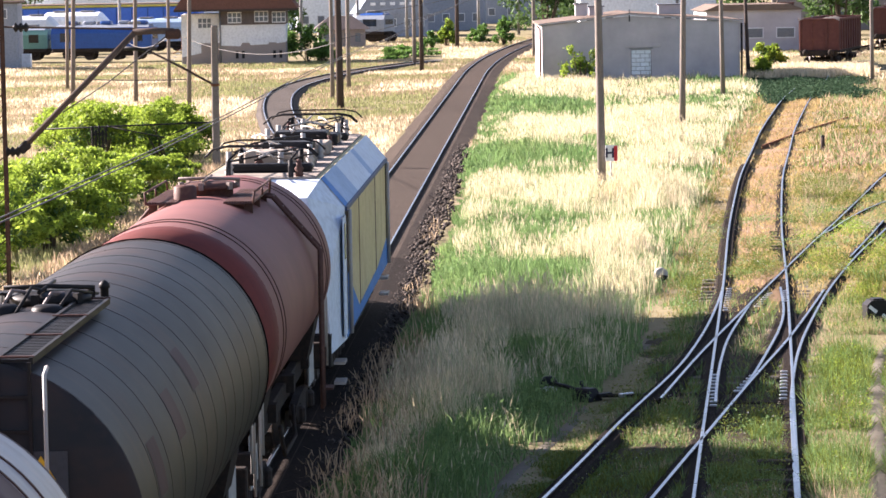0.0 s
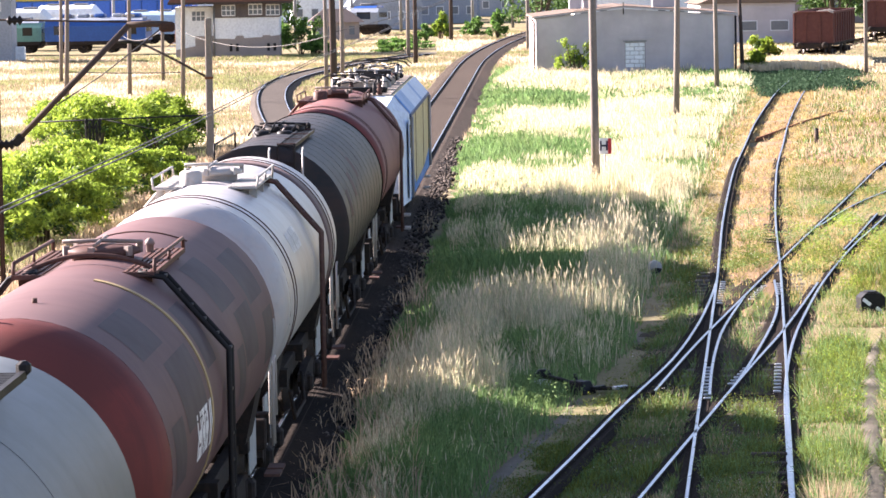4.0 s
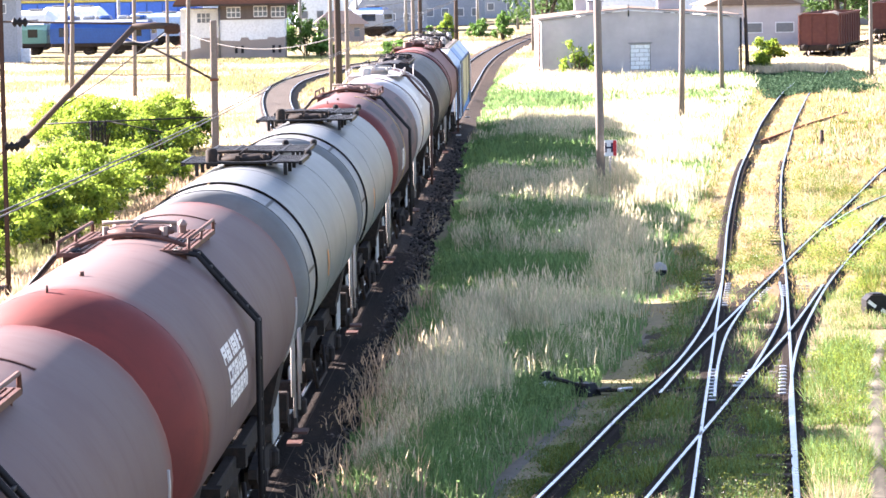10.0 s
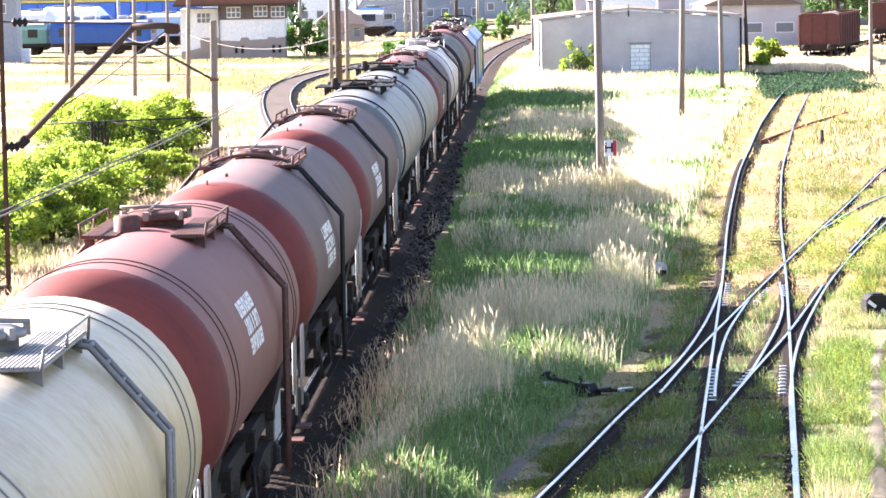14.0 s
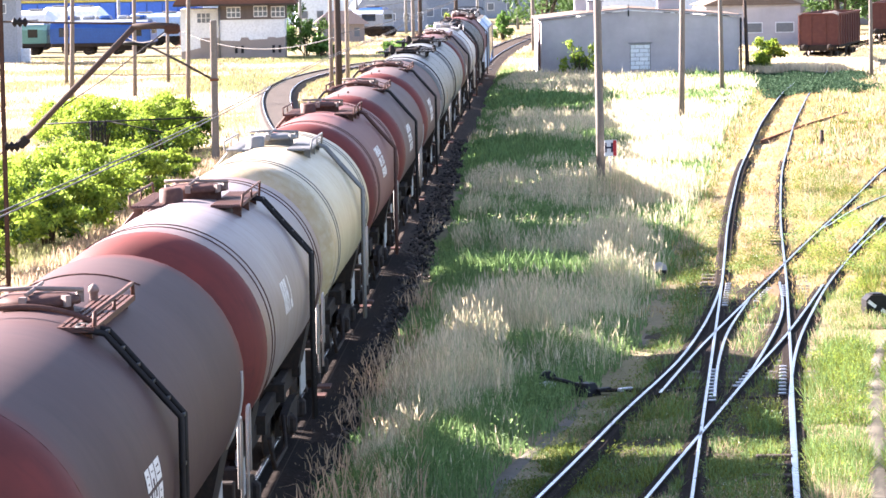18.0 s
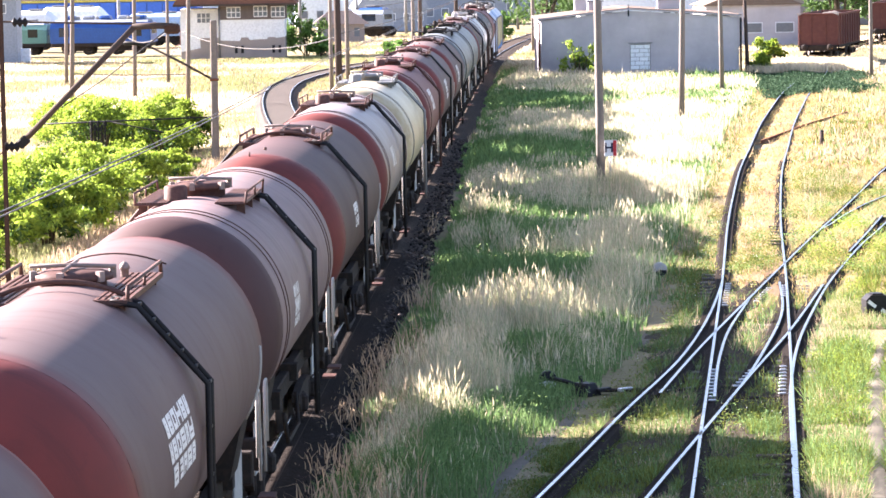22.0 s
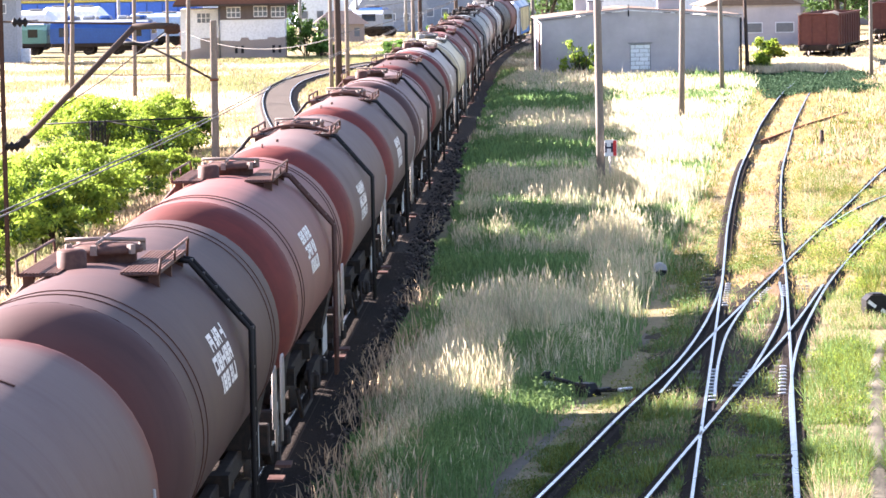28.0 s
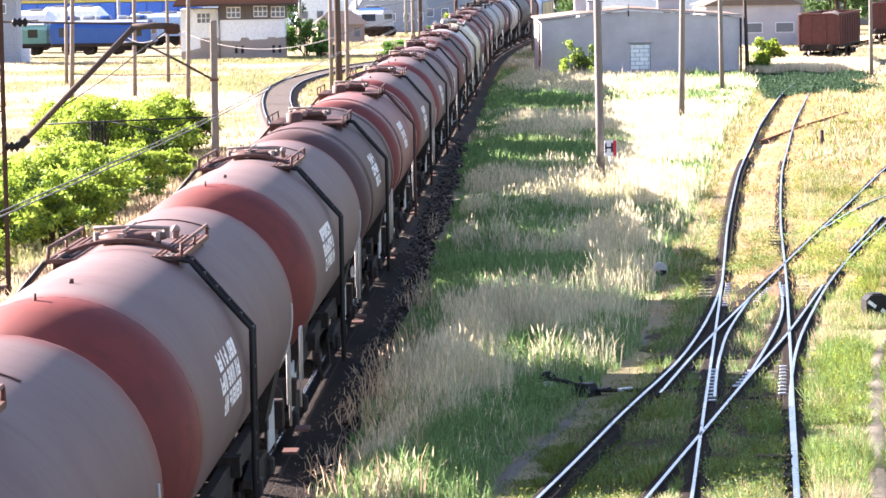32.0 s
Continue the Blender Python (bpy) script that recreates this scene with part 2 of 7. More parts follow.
# ---- mesh tools ----
class Shape:
    """Collects vertices and faces for one mesh."""

    def __init__(self):
        self.v, self.f, self.smooth = [], [], []

    def add(self, verts, faces, smooth=False):
        k = len(self.v)
        self.v += [tuple(p) for p in verts]
        self.f += [tuple(i + k for i in f) for f in faces]
        self.smooth += [smooth] * len(faces)
        return self

    def box(self, c, s, turn=None, taper=1.0, bevel=0.0):
        """A box round c of size s; its top may be smaller, its edges along z cut off."""
        hx, hy, hz = s[0] / 2, s[1] / 2, s[2] / 2
        b = min(bevel, hx * 0.8, hy * 0.8, hz * 0.8)
        if b > 0:
            rings = []
            for z, g, w in ((-hz, b, 1), (-hz + b, 0, 1), (hz - b, 0, taper), (hz, b, taper)):
                x, y = (hx - g) * w, (hy - g) * w
                rings += [(-x + b * w, -y, z), (x - b * w, -y, z), (x, -y + b * w, z), (x, y - b * w, z), (x - b * w, y, z), (-x + b * w, y, z), (-x, y - b * w, z), (-x, -y + b * w, z)]
            pts, faces, n = rings, [], 8
            for r in range(3):
                faces += [(r * n + i, r * n + (i + 1) % n, (r + 1) * n + (i + 1) % n, (r + 1) * n + i) for i in range(n)]
            faces += [tuple(range(n - 1, -1, -1)), tuple(range(3 * n, 4 * n))]
        else:
            pts = [(-hx, -hy, -hz), (hx, -hy, -hz), (hx, hy, -hz), (-hx, hy, -hz),
                   (-hx * taper, -hy * taper, hz), (hx * taper, -hy * taper, hz), (hx * taper, hy * taper, hz), (-hx * taper, hy * taper, hz)]
            faces = [(3, 2, 1, 0), (4, 5, 6, 7), (0, 1, 5, 4), (1, 2, 6, 5), (2, 3, 7, 6), (3, 0, 4, 7)]
        m = Matrix.Translation(c) @ (turn if turn else Matrix.Identity(4))
        return self.add([m @ Vector(p) for p in pts], faces)

    def tube(self, pts, r, seg=8, smooth=True, close=False, r2=None):
        """A round bar along the points."""
        pts = [Vector(p) for p in pts]
        n = len(pts)
        verts = []
        side = None
        for i, p in enumerate(pts):
            a, b = pts[(i - 1) % n if close else max(i - 1, 0)], pts[(i + 1) % n if close else min(i + 1, n - 1)]
            d = (b - a).normalized()
            if side is None:
                side = d.orthogonal().normalized()
            side = (side - d * side.dot(d)).normalized()
            up = d.cross(side)
            rr = r if r2 is None else r + (r2 - r) * i / (n - 1)
            verts += [p + (side * math.cos(a) + up * math.sin(a)) * rr for a in (2 * math.pi * k / seg for k in range(seg))]
        faces = []
        for i in range(n if close else n - 1):
            j = (i + 1) % n
            faces += [(i * seg + k, i * seg + (k + 1) % seg, j * seg + (k + 1) % seg, j * seg + k) for k in range(seg)]
        self.add(verts, faces, smooth)
        if not close:
            k = len(self.v) - n * seg
            self.f += [tuple(k + i for i in range(seg - 1, -1, -1)), tuple(k + (n - 1) * seg + i for i in range(seg))]
            self.smooth += [False, False]
        return self

    def lathe(self, profile, axis="y", c=(0, 0, 0), seg=40, smooth=True, arc=(0, 360)):
        """Turns (along, radius) pairs about an axis through c."""
        full = arc[1] - arc[0] >= 360
        cols = seg if full else seg + 1
        verts = []
        for a, r in profile:
            for k in range(cols):
                w = radians(arc[0] + (arc[1] - arc[0]) * k / seg)
                u, v = r * math.cos(w), r * math.sin(w)
                verts.append({"y": (c[0] + u, c[1] + a, c[2] + v), "z": (c[0] + u, c[1] + v, c[2] + a), "x": (c[0] + a, c[1] + u, c[2] + v)}[axis])
        faces = []
        for i in range(len(profile) - 1):
            for k in range(cols if full else cols - 1):
                j = (k + 1) % cols
                q = (i * cols + k, i * cols + j, (i + 1) * cols + j, (i + 1) * cols + k)
                faces.append(q if axis != "y" else q[::-1])
        return self.add(verts, faces, smooth)

    def prism(self, outline, y0, y1, axis="y"):
        """A closed outline (x, z) drawn out along y, or (y, z) along x, or (x, y) along z."""
        n = len(outline)
        put = {"y": lambda a, b, t: (a, t, b), "x": lambda a, b, t: (t, a, b), "z": lambda a, b, t: (a, b, t)}[axis]
        verts = [put(a, b, y0) for a, b in outline] + [put(a, b, y1) for a, b in outline]
        faces = [(i, (i + 1) % n, n + (i + 1) % n, n + i) for i in range(n)] + [tuple(range(n - 1, -1, -1)), tuple(range(n, 2 * n))]
        return self.add(verts, faces)

    def mesh(self, name, mat=None):
        me = bpy.data.meshes.new(name)
        me.from_pydata(self.v, [], self.f)
        me.polygons.foreach_set("use_smooth", self.smooth)
        if mat:
            me.materials.append(mat)
        me.update()
        return me


def part(name, shape, mat, parent=None, label="", at=None):
    """One mesh object under a thing or a part."""
    ob = new(name, shape.mesh(name, mat) if isinstance(shape, Shape) else shape)
    if parent:
        ob.parent = parent
    if at is not None:
        ob.matrix_basis = at
    if label:
        tagged(ob, label)
    return ob


def thing(name, label, category, m=None, group="", kind=""):
    ob = new(name)
    ob.empty_display_size = 0.2
    if m is not None:
        ob.matrix_basis = m
    return tagged(ob, label, category, group, kind)


# ---- lines of the plan ----
GROUND = -0.22
HEADING = radians(1.938)
AHEAD, ASIDE = Vector((math.sin(HEADING), math.cos(HEADING), 0)), Vector((math.cos(HEADING), -math.sin(HEADING), 0))
TRACK_OFF = -5.10
BEND_AT, BEND_R = 214.0, 1240.0


def on_track(s):
    """Place and heading (radians to the right of +y) of the main track, s metres along it."""
    if s <= BEND_AT:
        return ASIDE * TRACK_OFF + AHEAD * s, HEADING
    a = (s - BEND_AT) / BEND_R
    p = ASIDE * (TRACK_OFF + BEND_R * (1 - math.cos(a))) + AHEAD * (BEND_AT + BEND_R * math.sin(a))
    return p, HEADING + a


def smooth_line(pts, step=1.5):
    """A smooth curve through plan points, at even steps (a Catmull-Rom spline)."""
    p = [Vector((*q, 0)) for q in pts]
    p = [p[0] * 2 - p[1]] + p + [p[-1] * 2 - p[-2]]
    out = []
    for i in range(1, len(p) - 2):
        n = max(1, int((p[i + 1] - p[i]).length / step))
        for k in range(n):
            t = k / n
            out.append(0.5 * ((2 * p[i]) + (p[i + 1] - p[i - 1]) * t + (2 * p[i - 1] - 5 * p[i] + 4 * p[i + 1] - p[i + 2]) * t * t
                              + (3 * p[i] - p[i - 1] - 3 * p[i + 1] + p[i + 2]) * t ** 3))
    return out + [p[-2]]


def offset(line, d):
    out = []
    for i, p in enumerate(line):
        w = (line[min(i + 1, len(line) - 1)] - line[max(i - 1, 0)]).normalized()
        out.append(p + Vector((w.y, -w.x, 0)) * d)
    return out


def strip(line, outline):
    """Sweeps an outline (across, up) along a line."""
    sh, n = Shape(), len(outline)
    verts = []
    for i, p in enumerate(line):
        w = (line[min(i + 1, len(line) - 1)] - line[max(i - 1, 0)]).normalized()
        across = Vector((w.y, -w.x, 0))
        verts += [p + across * a + Vector((0, 0, b)) for a, b in outline]
    faces = []
    for i in range(len(line) - 1):
        faces += [(i * n + k, (i + 1) * n + k, (i + 1) * n + (k + 1) % n, i * n + (k + 1) % n) for k in range(n)]
    faces += [tuple(range(n)), tuple((len(line) - 1) * n + k for k in range(n - 1, -1, -1))]
    return sh.add(verts, faces)


RAIL_BODY = [(-0.065, -0.16), (-0.065, -0.135), (-0.012, -0.115), (-0.012, -0.045), (-0.033, -0.032), (-0.033, -0.006), (0.033, -0.006), (0.033, -0.032),
             (0.012, -0.045), (0.012, -0.115), (0.065, -0.135), (0.065, -0.16)]
RAIL_HEAD = [(-0.026, -0.006), (-0.020, 0.0), (0.020, 0.0), (0.026, -0.006)]


def rail(parent, line, head=True):
    r = part("rail", strip(line, RAIL_BODY), M["rail_side"], parent)
    if head:
        part("running_surface", strip(line, [(a, b + 0.002) for a, b in RAIL_HEAD]), M["rail"], r, "polished steel running surface")
    return r


# ---- ground ----
rng = np.random.default_rng(4)


def sheet(name, xs, ys, height, mat, label):
    """A ground sheet on a grid of lines."""
    xx, yy = np.meshgrid(xs, ys)
    v = np.stack([xx.ravel(), yy.ravel(), height(xx, yy).ravel()], 1)
    nx, ny = len(xs), len(ys)
    i = np.arange((nx - 1) * (ny - 1))
    a = (i // (nx - 1)) * nx + i % (nx - 1)
    me = bpy.data.meshes.new(name)
    me.from_pydata(v.tolist(), [], np.stack([a, a + 1, a + nx + 1, a + nx], 1).tolist())
    me.materials.append(mat)
    me.polygons.foreach_set("use_smooth", [True] * len(me.polygons))
    return tagged(new(name, me), label, "ground", kind="structure")


def rolling(x, y):
    raised = 0.16 * np.clip((x - 0.131 * y + 4.3) / 1.5, 0, 1) * np.clip((200 - y) / 20, 0, 1)     # soil lies higher round the yard rails
    return GROUND - 0.03 + 0.03 * np.sin(x * 0.9 + y * 0.21) * np.sin(y * 0.5 - x * 0.3) + raised


sheet("ground", np.concatenate([[-3000, -800, -300, -150], np.arange(-80, 81, 2.0), [150, 300, 800, 3000]]),
      np.concatenate([[-3000, -800, -300, -100], np.arange(-40, 441, 2.0), [600, 900, 3000]]), rolling, M["ground"], "dry sandy yard ground under grass")

# the main line
main_line = [on_track(s)[0] for s in np.arange(-300, 420, 3.0)]
main_bed = tagged(part("ballast_bed", strip(main_line, [(-1.9, -0.32), (-1.05, -0.075), (1.05, -0.075), (1.95, -0.30), (1.95, -0.32)]), M["ballast_brown"]),
                  "brown rusty ballast bed of the main line", "ballast", kind="structure")
# near stretch coloured near-black: the train's shade is painted into the ballast
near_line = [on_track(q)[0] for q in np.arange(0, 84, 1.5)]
tagged(part("cess", strip(near_line, [(-2.6, -0.33), (-2.0, -0.15), (-1.0, -0.07), (1.0, -0.07), (1.6, -0.14), (2.0, -0.28), (2.0, -0.33)]), M["ballast"]), "ballast and cinders beside the rails, near-black for the train's shade", "ballast", kind="structure")
main_track = thing("track", "straight main line with bright worn rails, bending away", "track", kind="structure")
for d in (-0.7525, 0.7525):
    rail(main_track, offset(main_line, d))
sleeper_mesh = Shape().box((0, 0, -0.215), (2.5, 0.26, 0.15), bevel=0.02).mesh("sleeper", M["sleeper"])
for k in range(140):
    s = 40 + 0.65 * k * 2
    p, h = on_track(s)
    part("sleeper", sleeper_mesh, None, main_track, at=Matrix.Translation((p.x, p.y, -0.02)) @ Matrix.Rotation(-h, 4, "Z"))

# the yard: two tracks that meet in a double slip
yard = thing("yard_track", "yard tracks meeting in a double slip among weeds", "track", kind="structure")
straight = smooth_line([(1.7, 20), (4.46, 47), (5.65, 58.5), (7.11, 72.7), (7.85, 80.2), (8.62, 88), (9.68, 98), (11.15, 111.2), (12.75, 124), (14.7, 139.6), (16.9, 155.8), (19.1, 171.4), (22, 190), (27.5, 228), (33, 262)])
skew_left = smooth_line([(3.69, 54.49), (4.94, 61.0), (6.57, 68.9), (8.17, 76.6), (9.9, 84.8), (11.35, 91.5), (13.7, 102.6), (15.5, 111), (21, 134.5), (28, 164)])
stock_left = smooth_line([(-3.8, 20), (1.24, 43.93), (2.9, 52.1), (3.85, 56.5), (4.36, 59), (4.85, 61.8), (5.41, 65.4), (5.93, 69.2), (6.42, 73.2), (6.9, 78)], 1.0)
skew_right = smooth_line([(-2.2, 20), (2.84, 44.2), (4.25, 50.9), (5.5, 56.85), (6.75, 62.6), (7.77, 67.7), (8.6, 72)])
stock_right = smooth_line([(4.42, 39.5), (4.95, 45), (5.42, 49.6), (5.87, 53.9), (6.43, 58.4), (6.92, 61.8), (7.5, 65.3), (8.69, 71.9), (9.98, 78.2), (10.95, 82.6), (12.3, 88.3), (17.5, 111), (25, 142)], 1.0)
YARD_RAILS = [offset(straight, -0.735), offset(straight, 0.735), skew_left, skew_right]
# the closing rails lie a little below the through rails
low = lambda line, d: [p - Vector((0, 0, d)) for p in line]
YARD_RAILS += [low(stock_left, 0.004), low(stock_right, 0.004)]
for pts in ([(7.70, 72.8), (7.28, 68.2), (6.85, 64.9), (6.27, 61.4), (5.6, 57.6), (5.2, 55.5)], [(6.75, 69.8), (5.75, 63.9), (5.26, 60.3), (4.88, 56.96), (4.59, 54.0)],
            [(10.3, 86.6), (10.7, 88.0), (11.9, 92.6), (13.7, 98.3), (18, 110)], [(10.2, 79.9), (11.4, 85.4), (12.55, 90.8)]):
    YARD_RAILS.append(low(smooth_line(pts, 1.0), 0.008))
for line in YARD_RAILS:
    rail(yard, line)
rusty = thing("siding_rail", "rusty disused siding rail crossing the yard", "track", kind="structure")
rusty_rail = rail(rusty, smooth_line([(12.9, 128.6), (13.4, 130.4), (16.2, 140.7), (19.2, 150.6)]), head=False)
rusty_rail.data.materials[0] = M["rust"]
YARD_RAILS.append(smooth_line([(12.9, 128.6), (13.4, 130.4), (16.2, 140.7), (19.2, 150.6)]))
for line, lo, hi in ((straight, 56, 76),):
    for p, q in zip(line, line[1:]):
        if lo < p.y < hi:
            w = math.atan2(q.x - p.x, q.y - p.y)
            for k in range(2):
                m = p.lerp(q, k / 2)
                part("sleeper", sleeper_mesh, None, yard, at=Matrix.Translation((m.x, m.y, 0.06)) @ Matrix.Rotation(-w, 4, "Z"))

# the curved line beyond the bushes
left = thing("curved_track", "sharply curved side track on brown ballast", "track", kind="structure")
curve_line = smooth_line([(-4.6, 122), (-6.9, 145), (-8.4, 165), (-9.2, 180), (-9.5, 192), (-9.25, 204), (-8.0, 217), (-5.6, 232), (-1, 250)])
for d in (-0.7525, 0.7525):
    rail(left, offset(curve_line, d))
tagged(part("side_ballast_bed", strip(curve_line, [(-1.2, -0.28), (-0.9, -0.08), (0.9, -0.08), (1.2, -0.28)]), M["tan_ballast"]), "brown stony ballast under the curved side track", "ballast", kind="structure")


# ---- the train ----


def run(t):
    """How far the train has come since the start, in metres."""
    u = t / 16 - 1
    a = (124.0154, -1.0437, -2.5691, 3.1680, 0.7692)
    return sum(c * (u ** (k + 1) - (-1.0) ** (k + 1)) for k, c in enumerate(a)) - 1.5 * math.exp(-(t / 1.8) ** 2) - 0.8 * math.exp(-(t / 5.5) ** 2)


def ring(radius, y, wide, proud, seg=40, arc=(0, 360), cz=2.75):
    return Shape().lathe([(y - wide / 2, radius - 0.002), (y - wide / 2, radius + proud), (y + wide / 2, radius + proud), (y + wide / 2, radius - 0.002)], "y", (0, 0, cz), seg, False, arc)


def bogie(parent, y):
    b = part("bogie", Shape().box((0, y, 0.55), (1.9, 0.5, 0.22), bevel=0.03), M["frame"], parent)
    for side in (-1, 1):
        sh = Shape()
        sh.prism([(y - 1.35, 0.52), (y - 1.2, 0.42), (y - 0.35, 0.32), (y + 0.35, 0.32), (y + 1.2, 0.42), (y + 1.35, 0.52), (y + 1.3, 0.64), (y + 0.5, 0.72), (y - 0.5, 0.72), (y - 1.3, 0.64)],
                 side * 1.02 - 0.06, side * 1.02 + 0.06, "x")
        for k in (-0.9, 0.9):
            sh.box((side * 1.1, y + k, 0.47), (0.18, 0.30, 0.28), bevel=0.04)
            for q in (-0.22, 0.22):
                sh.tube([(side * 1.04, y + k + q, 0.36), (side * 1.04, y + k + q, 0.62)], 0.07, 6)
        part("side_frame", sh, M["frame"], b)
    for k in (-0.9, 0.9):
        sh = Shape().tube([(-0.8, y + k, 0.46), (0.8, y + k, 0.46)], 0.08, 8)
        for side in (-1, 1):
            sh.lathe([(side * 0.69, 0.02), (side * 0.69, 0.49), (side * 0.72, 0.49), (side * 0.73, 0.46), (side * 0.82, 0.455), (side * 0.82, 0.38), (side * 0.78, 0.34), (side * 0.80, 0.02)], "x", (0, y + k, 0.46), 20, True)
        part("wheelset", sh, M["wheel"], b)
    return b


def ladder(parent, r, cz, y, mat, side=1):
    """A side ladder from the platform over the shoulder of the tank and down to the sill."""
    corner = (r + 0.17) * math.cos(radians(20))
    pts = [(side * q * math.cos(radians(a)), q * math.sin(radians(a)) + cz) for a, q in ((68, r + 0.05), (58, r + 0.13))]
    foot = (side * corner, (r + 0.17) * math.sin(radians(20)) + cz)
    pts += [(pts[-1][0] + (foot[0] - pts[-1][0]) * k / 5, pts[-1][1] + (foot[1] - pts[-1][1]) * k / 5) for k in range(1, 6)]
    pts += [(side * corner, cz + 0.1), (side * corner, cz - 0.4), (side * corner, cz - 1.0), (side * corner, 0.75)]
    sh = Shape()
    for d in (-0.14, 0.14):
        sh.tube([(x, y + d, z) for x, z in pts], 0.034, 5)
    for i in range(len(pts) - 1):
        n = 2 if i > 7 else 1
        n = 3 if i == len(pts) - 2 else n
        for k in range(n):
            x, z = pts[i][0] + (pts[i + 1][0] - pts[i][0]) * k / n, pts[i][1] + (pts[i + 1][1] - pts[i][1]) * k / n
            sh.tube([(x, y - 0.14, z), (x, y + 0.14, z)], 0.022, 4)
    return part("ladder", sh, mat, parent)


def grate(parent, x0, x1, y0, y1, z, mat, rail_h=0.30, outer=1):
    """A slatted walkway on brackets with a low handrail on its outer side."""
    sh = Shape()
    for x in (x0, x1):
        sh.box((x, (y0 + y1) / 2, z), (0.04, y1 - y0, 0.06))
    for y in (y0, y1, (y0 + y1) / 2):
        sh.box(((x0 + x1) / 2, y, z), (x1 - x0, 0.04, 0.05))
    slat = Shape().box((0, (y0 + y1) / 2, z + 0.014), (0.036, y1 - y0, 0.028)).mesh("slat", mat)
    xo = x1 if outer > 0 else x0
    for y in (y0 + 0.15, y1 - 0.15):
        sh.box((xo - outer * 0.06, y, z - 0.12), (0.04, 0.04, 0.22))
        sh.box((xo - outer * 0.3, y, z - 0.06), (0.5, 0.05, 0.05))
    g = part("walkway_grate", sh, mat, parent)
    n = int((x1 - x0) / 0.066)
    for k in range(1, n):
        part("slat", slat, None, g, at=pose(x0 + (x1 - x0) * k / n, 0, 0))
    sh = Shape()
    sh.tube([(xo, y0 + 0.03, z), (xo, y0 + 0.06, z + rail_h), (xo, y1 - 0.06, z + rail_h), (xo, y1 - 0.03, z)], 0.024, 5)
    sh.tube([(xo, (y0 + y1) / 2, z), (xo, (y0 + y1) / 2, z + rail_h)], 0.02, 5)
    part("handrail", sh, mat, g)
    return g


def manhole(parent, mat, zt, tall=0.16, box=False, y=0.0):
    sh = Shape().lathe([(zt - 0.1, 0.36), (zt + tall, 0.36), (zt + tall, 0.43), (zt + tall + 0.06, 0.43), (zt + tall + 0.10, 0.30), (zt + tall + 0.11, 0.0)], "z", (0, y, 0), 24)
    d = part("manhole", sh, mat, parent)
    sh = Shape()
    for k in range(6):
        a = radians(60 * k + 20)
        sh.box((0.43 * math.cos(a), y + 0.43 * math.sin(a), zt + tall + 0.05), (0.07, 0.07, 0.11), Matrix.Rotation(a, 4, "Z"))
    sh.tube([(-0.45, y - 0.1, zt + tall + 0.15), (0.0, y, zt + tall + 0.15), (0.45, y + 0.1, zt + tall + 0.12)], 0.025, 6)
    sh.tube([(-0.05, y - 0.35, zt + tall + 0.12), (0.0, y + 0.35, zt + tall + 0.17)], 0.022, 6)
    part("clamp", sh, M["worn"] if mat is FI else mat, d)
    if box:
        part("valve_dome", Shape().lathe([(zt - 0.1, 0.17), (zt + 0.18, 0.17), (zt + 0.21, 0.13), (zt + 0.21, 0)], "z", (-0.28, y - 0.75, 0), 14), mat, d)
    else:
        part("vent_valve", Shape().lathe([(zt - 0.12, 0.045), (zt + 0.07, 0.045), (zt + 0.075, 0.06), (zt + 0.12, 0.055), (zt + 0.15, 0.025), (zt + 0.16, 0)], "z", (0.42, y + 1.0, 0), 12), M["worn"] if mat is FI else mat, d)
    return d


def marking(parent, r, cz, y, rows, w, h, mat, seed=1, a0=18):
    """Unreadable lettering: rows of small crossed bars on the side of the tank."""
    rnd = random.Random(seed)
    sh = Shape()

    def patch(ya, yb, top, low):
        verts = [((r + 0.006) * math.cos(radians(a)), q, cz + (r + 0.006) * math.sin(radians(a))) for q in (ya, yb) for a in (top, (top + low) / 2, low)]
        sh.add(verts, [(0, 1, 4, 3), (1, 2, 5, 4)])

    for row in range(rows):
        top, low = a0 - row * h, a0 - row * h - h * 0.84
        q = y + w / 2
        while q - 0.3 > y - w / 2:
            wide = rnd.choice((0.2, 0.27, 0.27, 0.36))
            patch(q, q - 0.085, top, low)
            if rnd.random() < 0.8:
                patch(q - wide + 0.085, q - wide, top, low)
            for f in (0.0, 0.36, 0.72):
                if rnd.random() < 0.72:
                    patch(q - 0.08, q - wide + 0.08, top - (top - low) * f, top - (top - low) * (f + 0.28))
            q -= wide + 0.05
    return part("lettering", sh, mat, parent, "white lettering, too small to read")


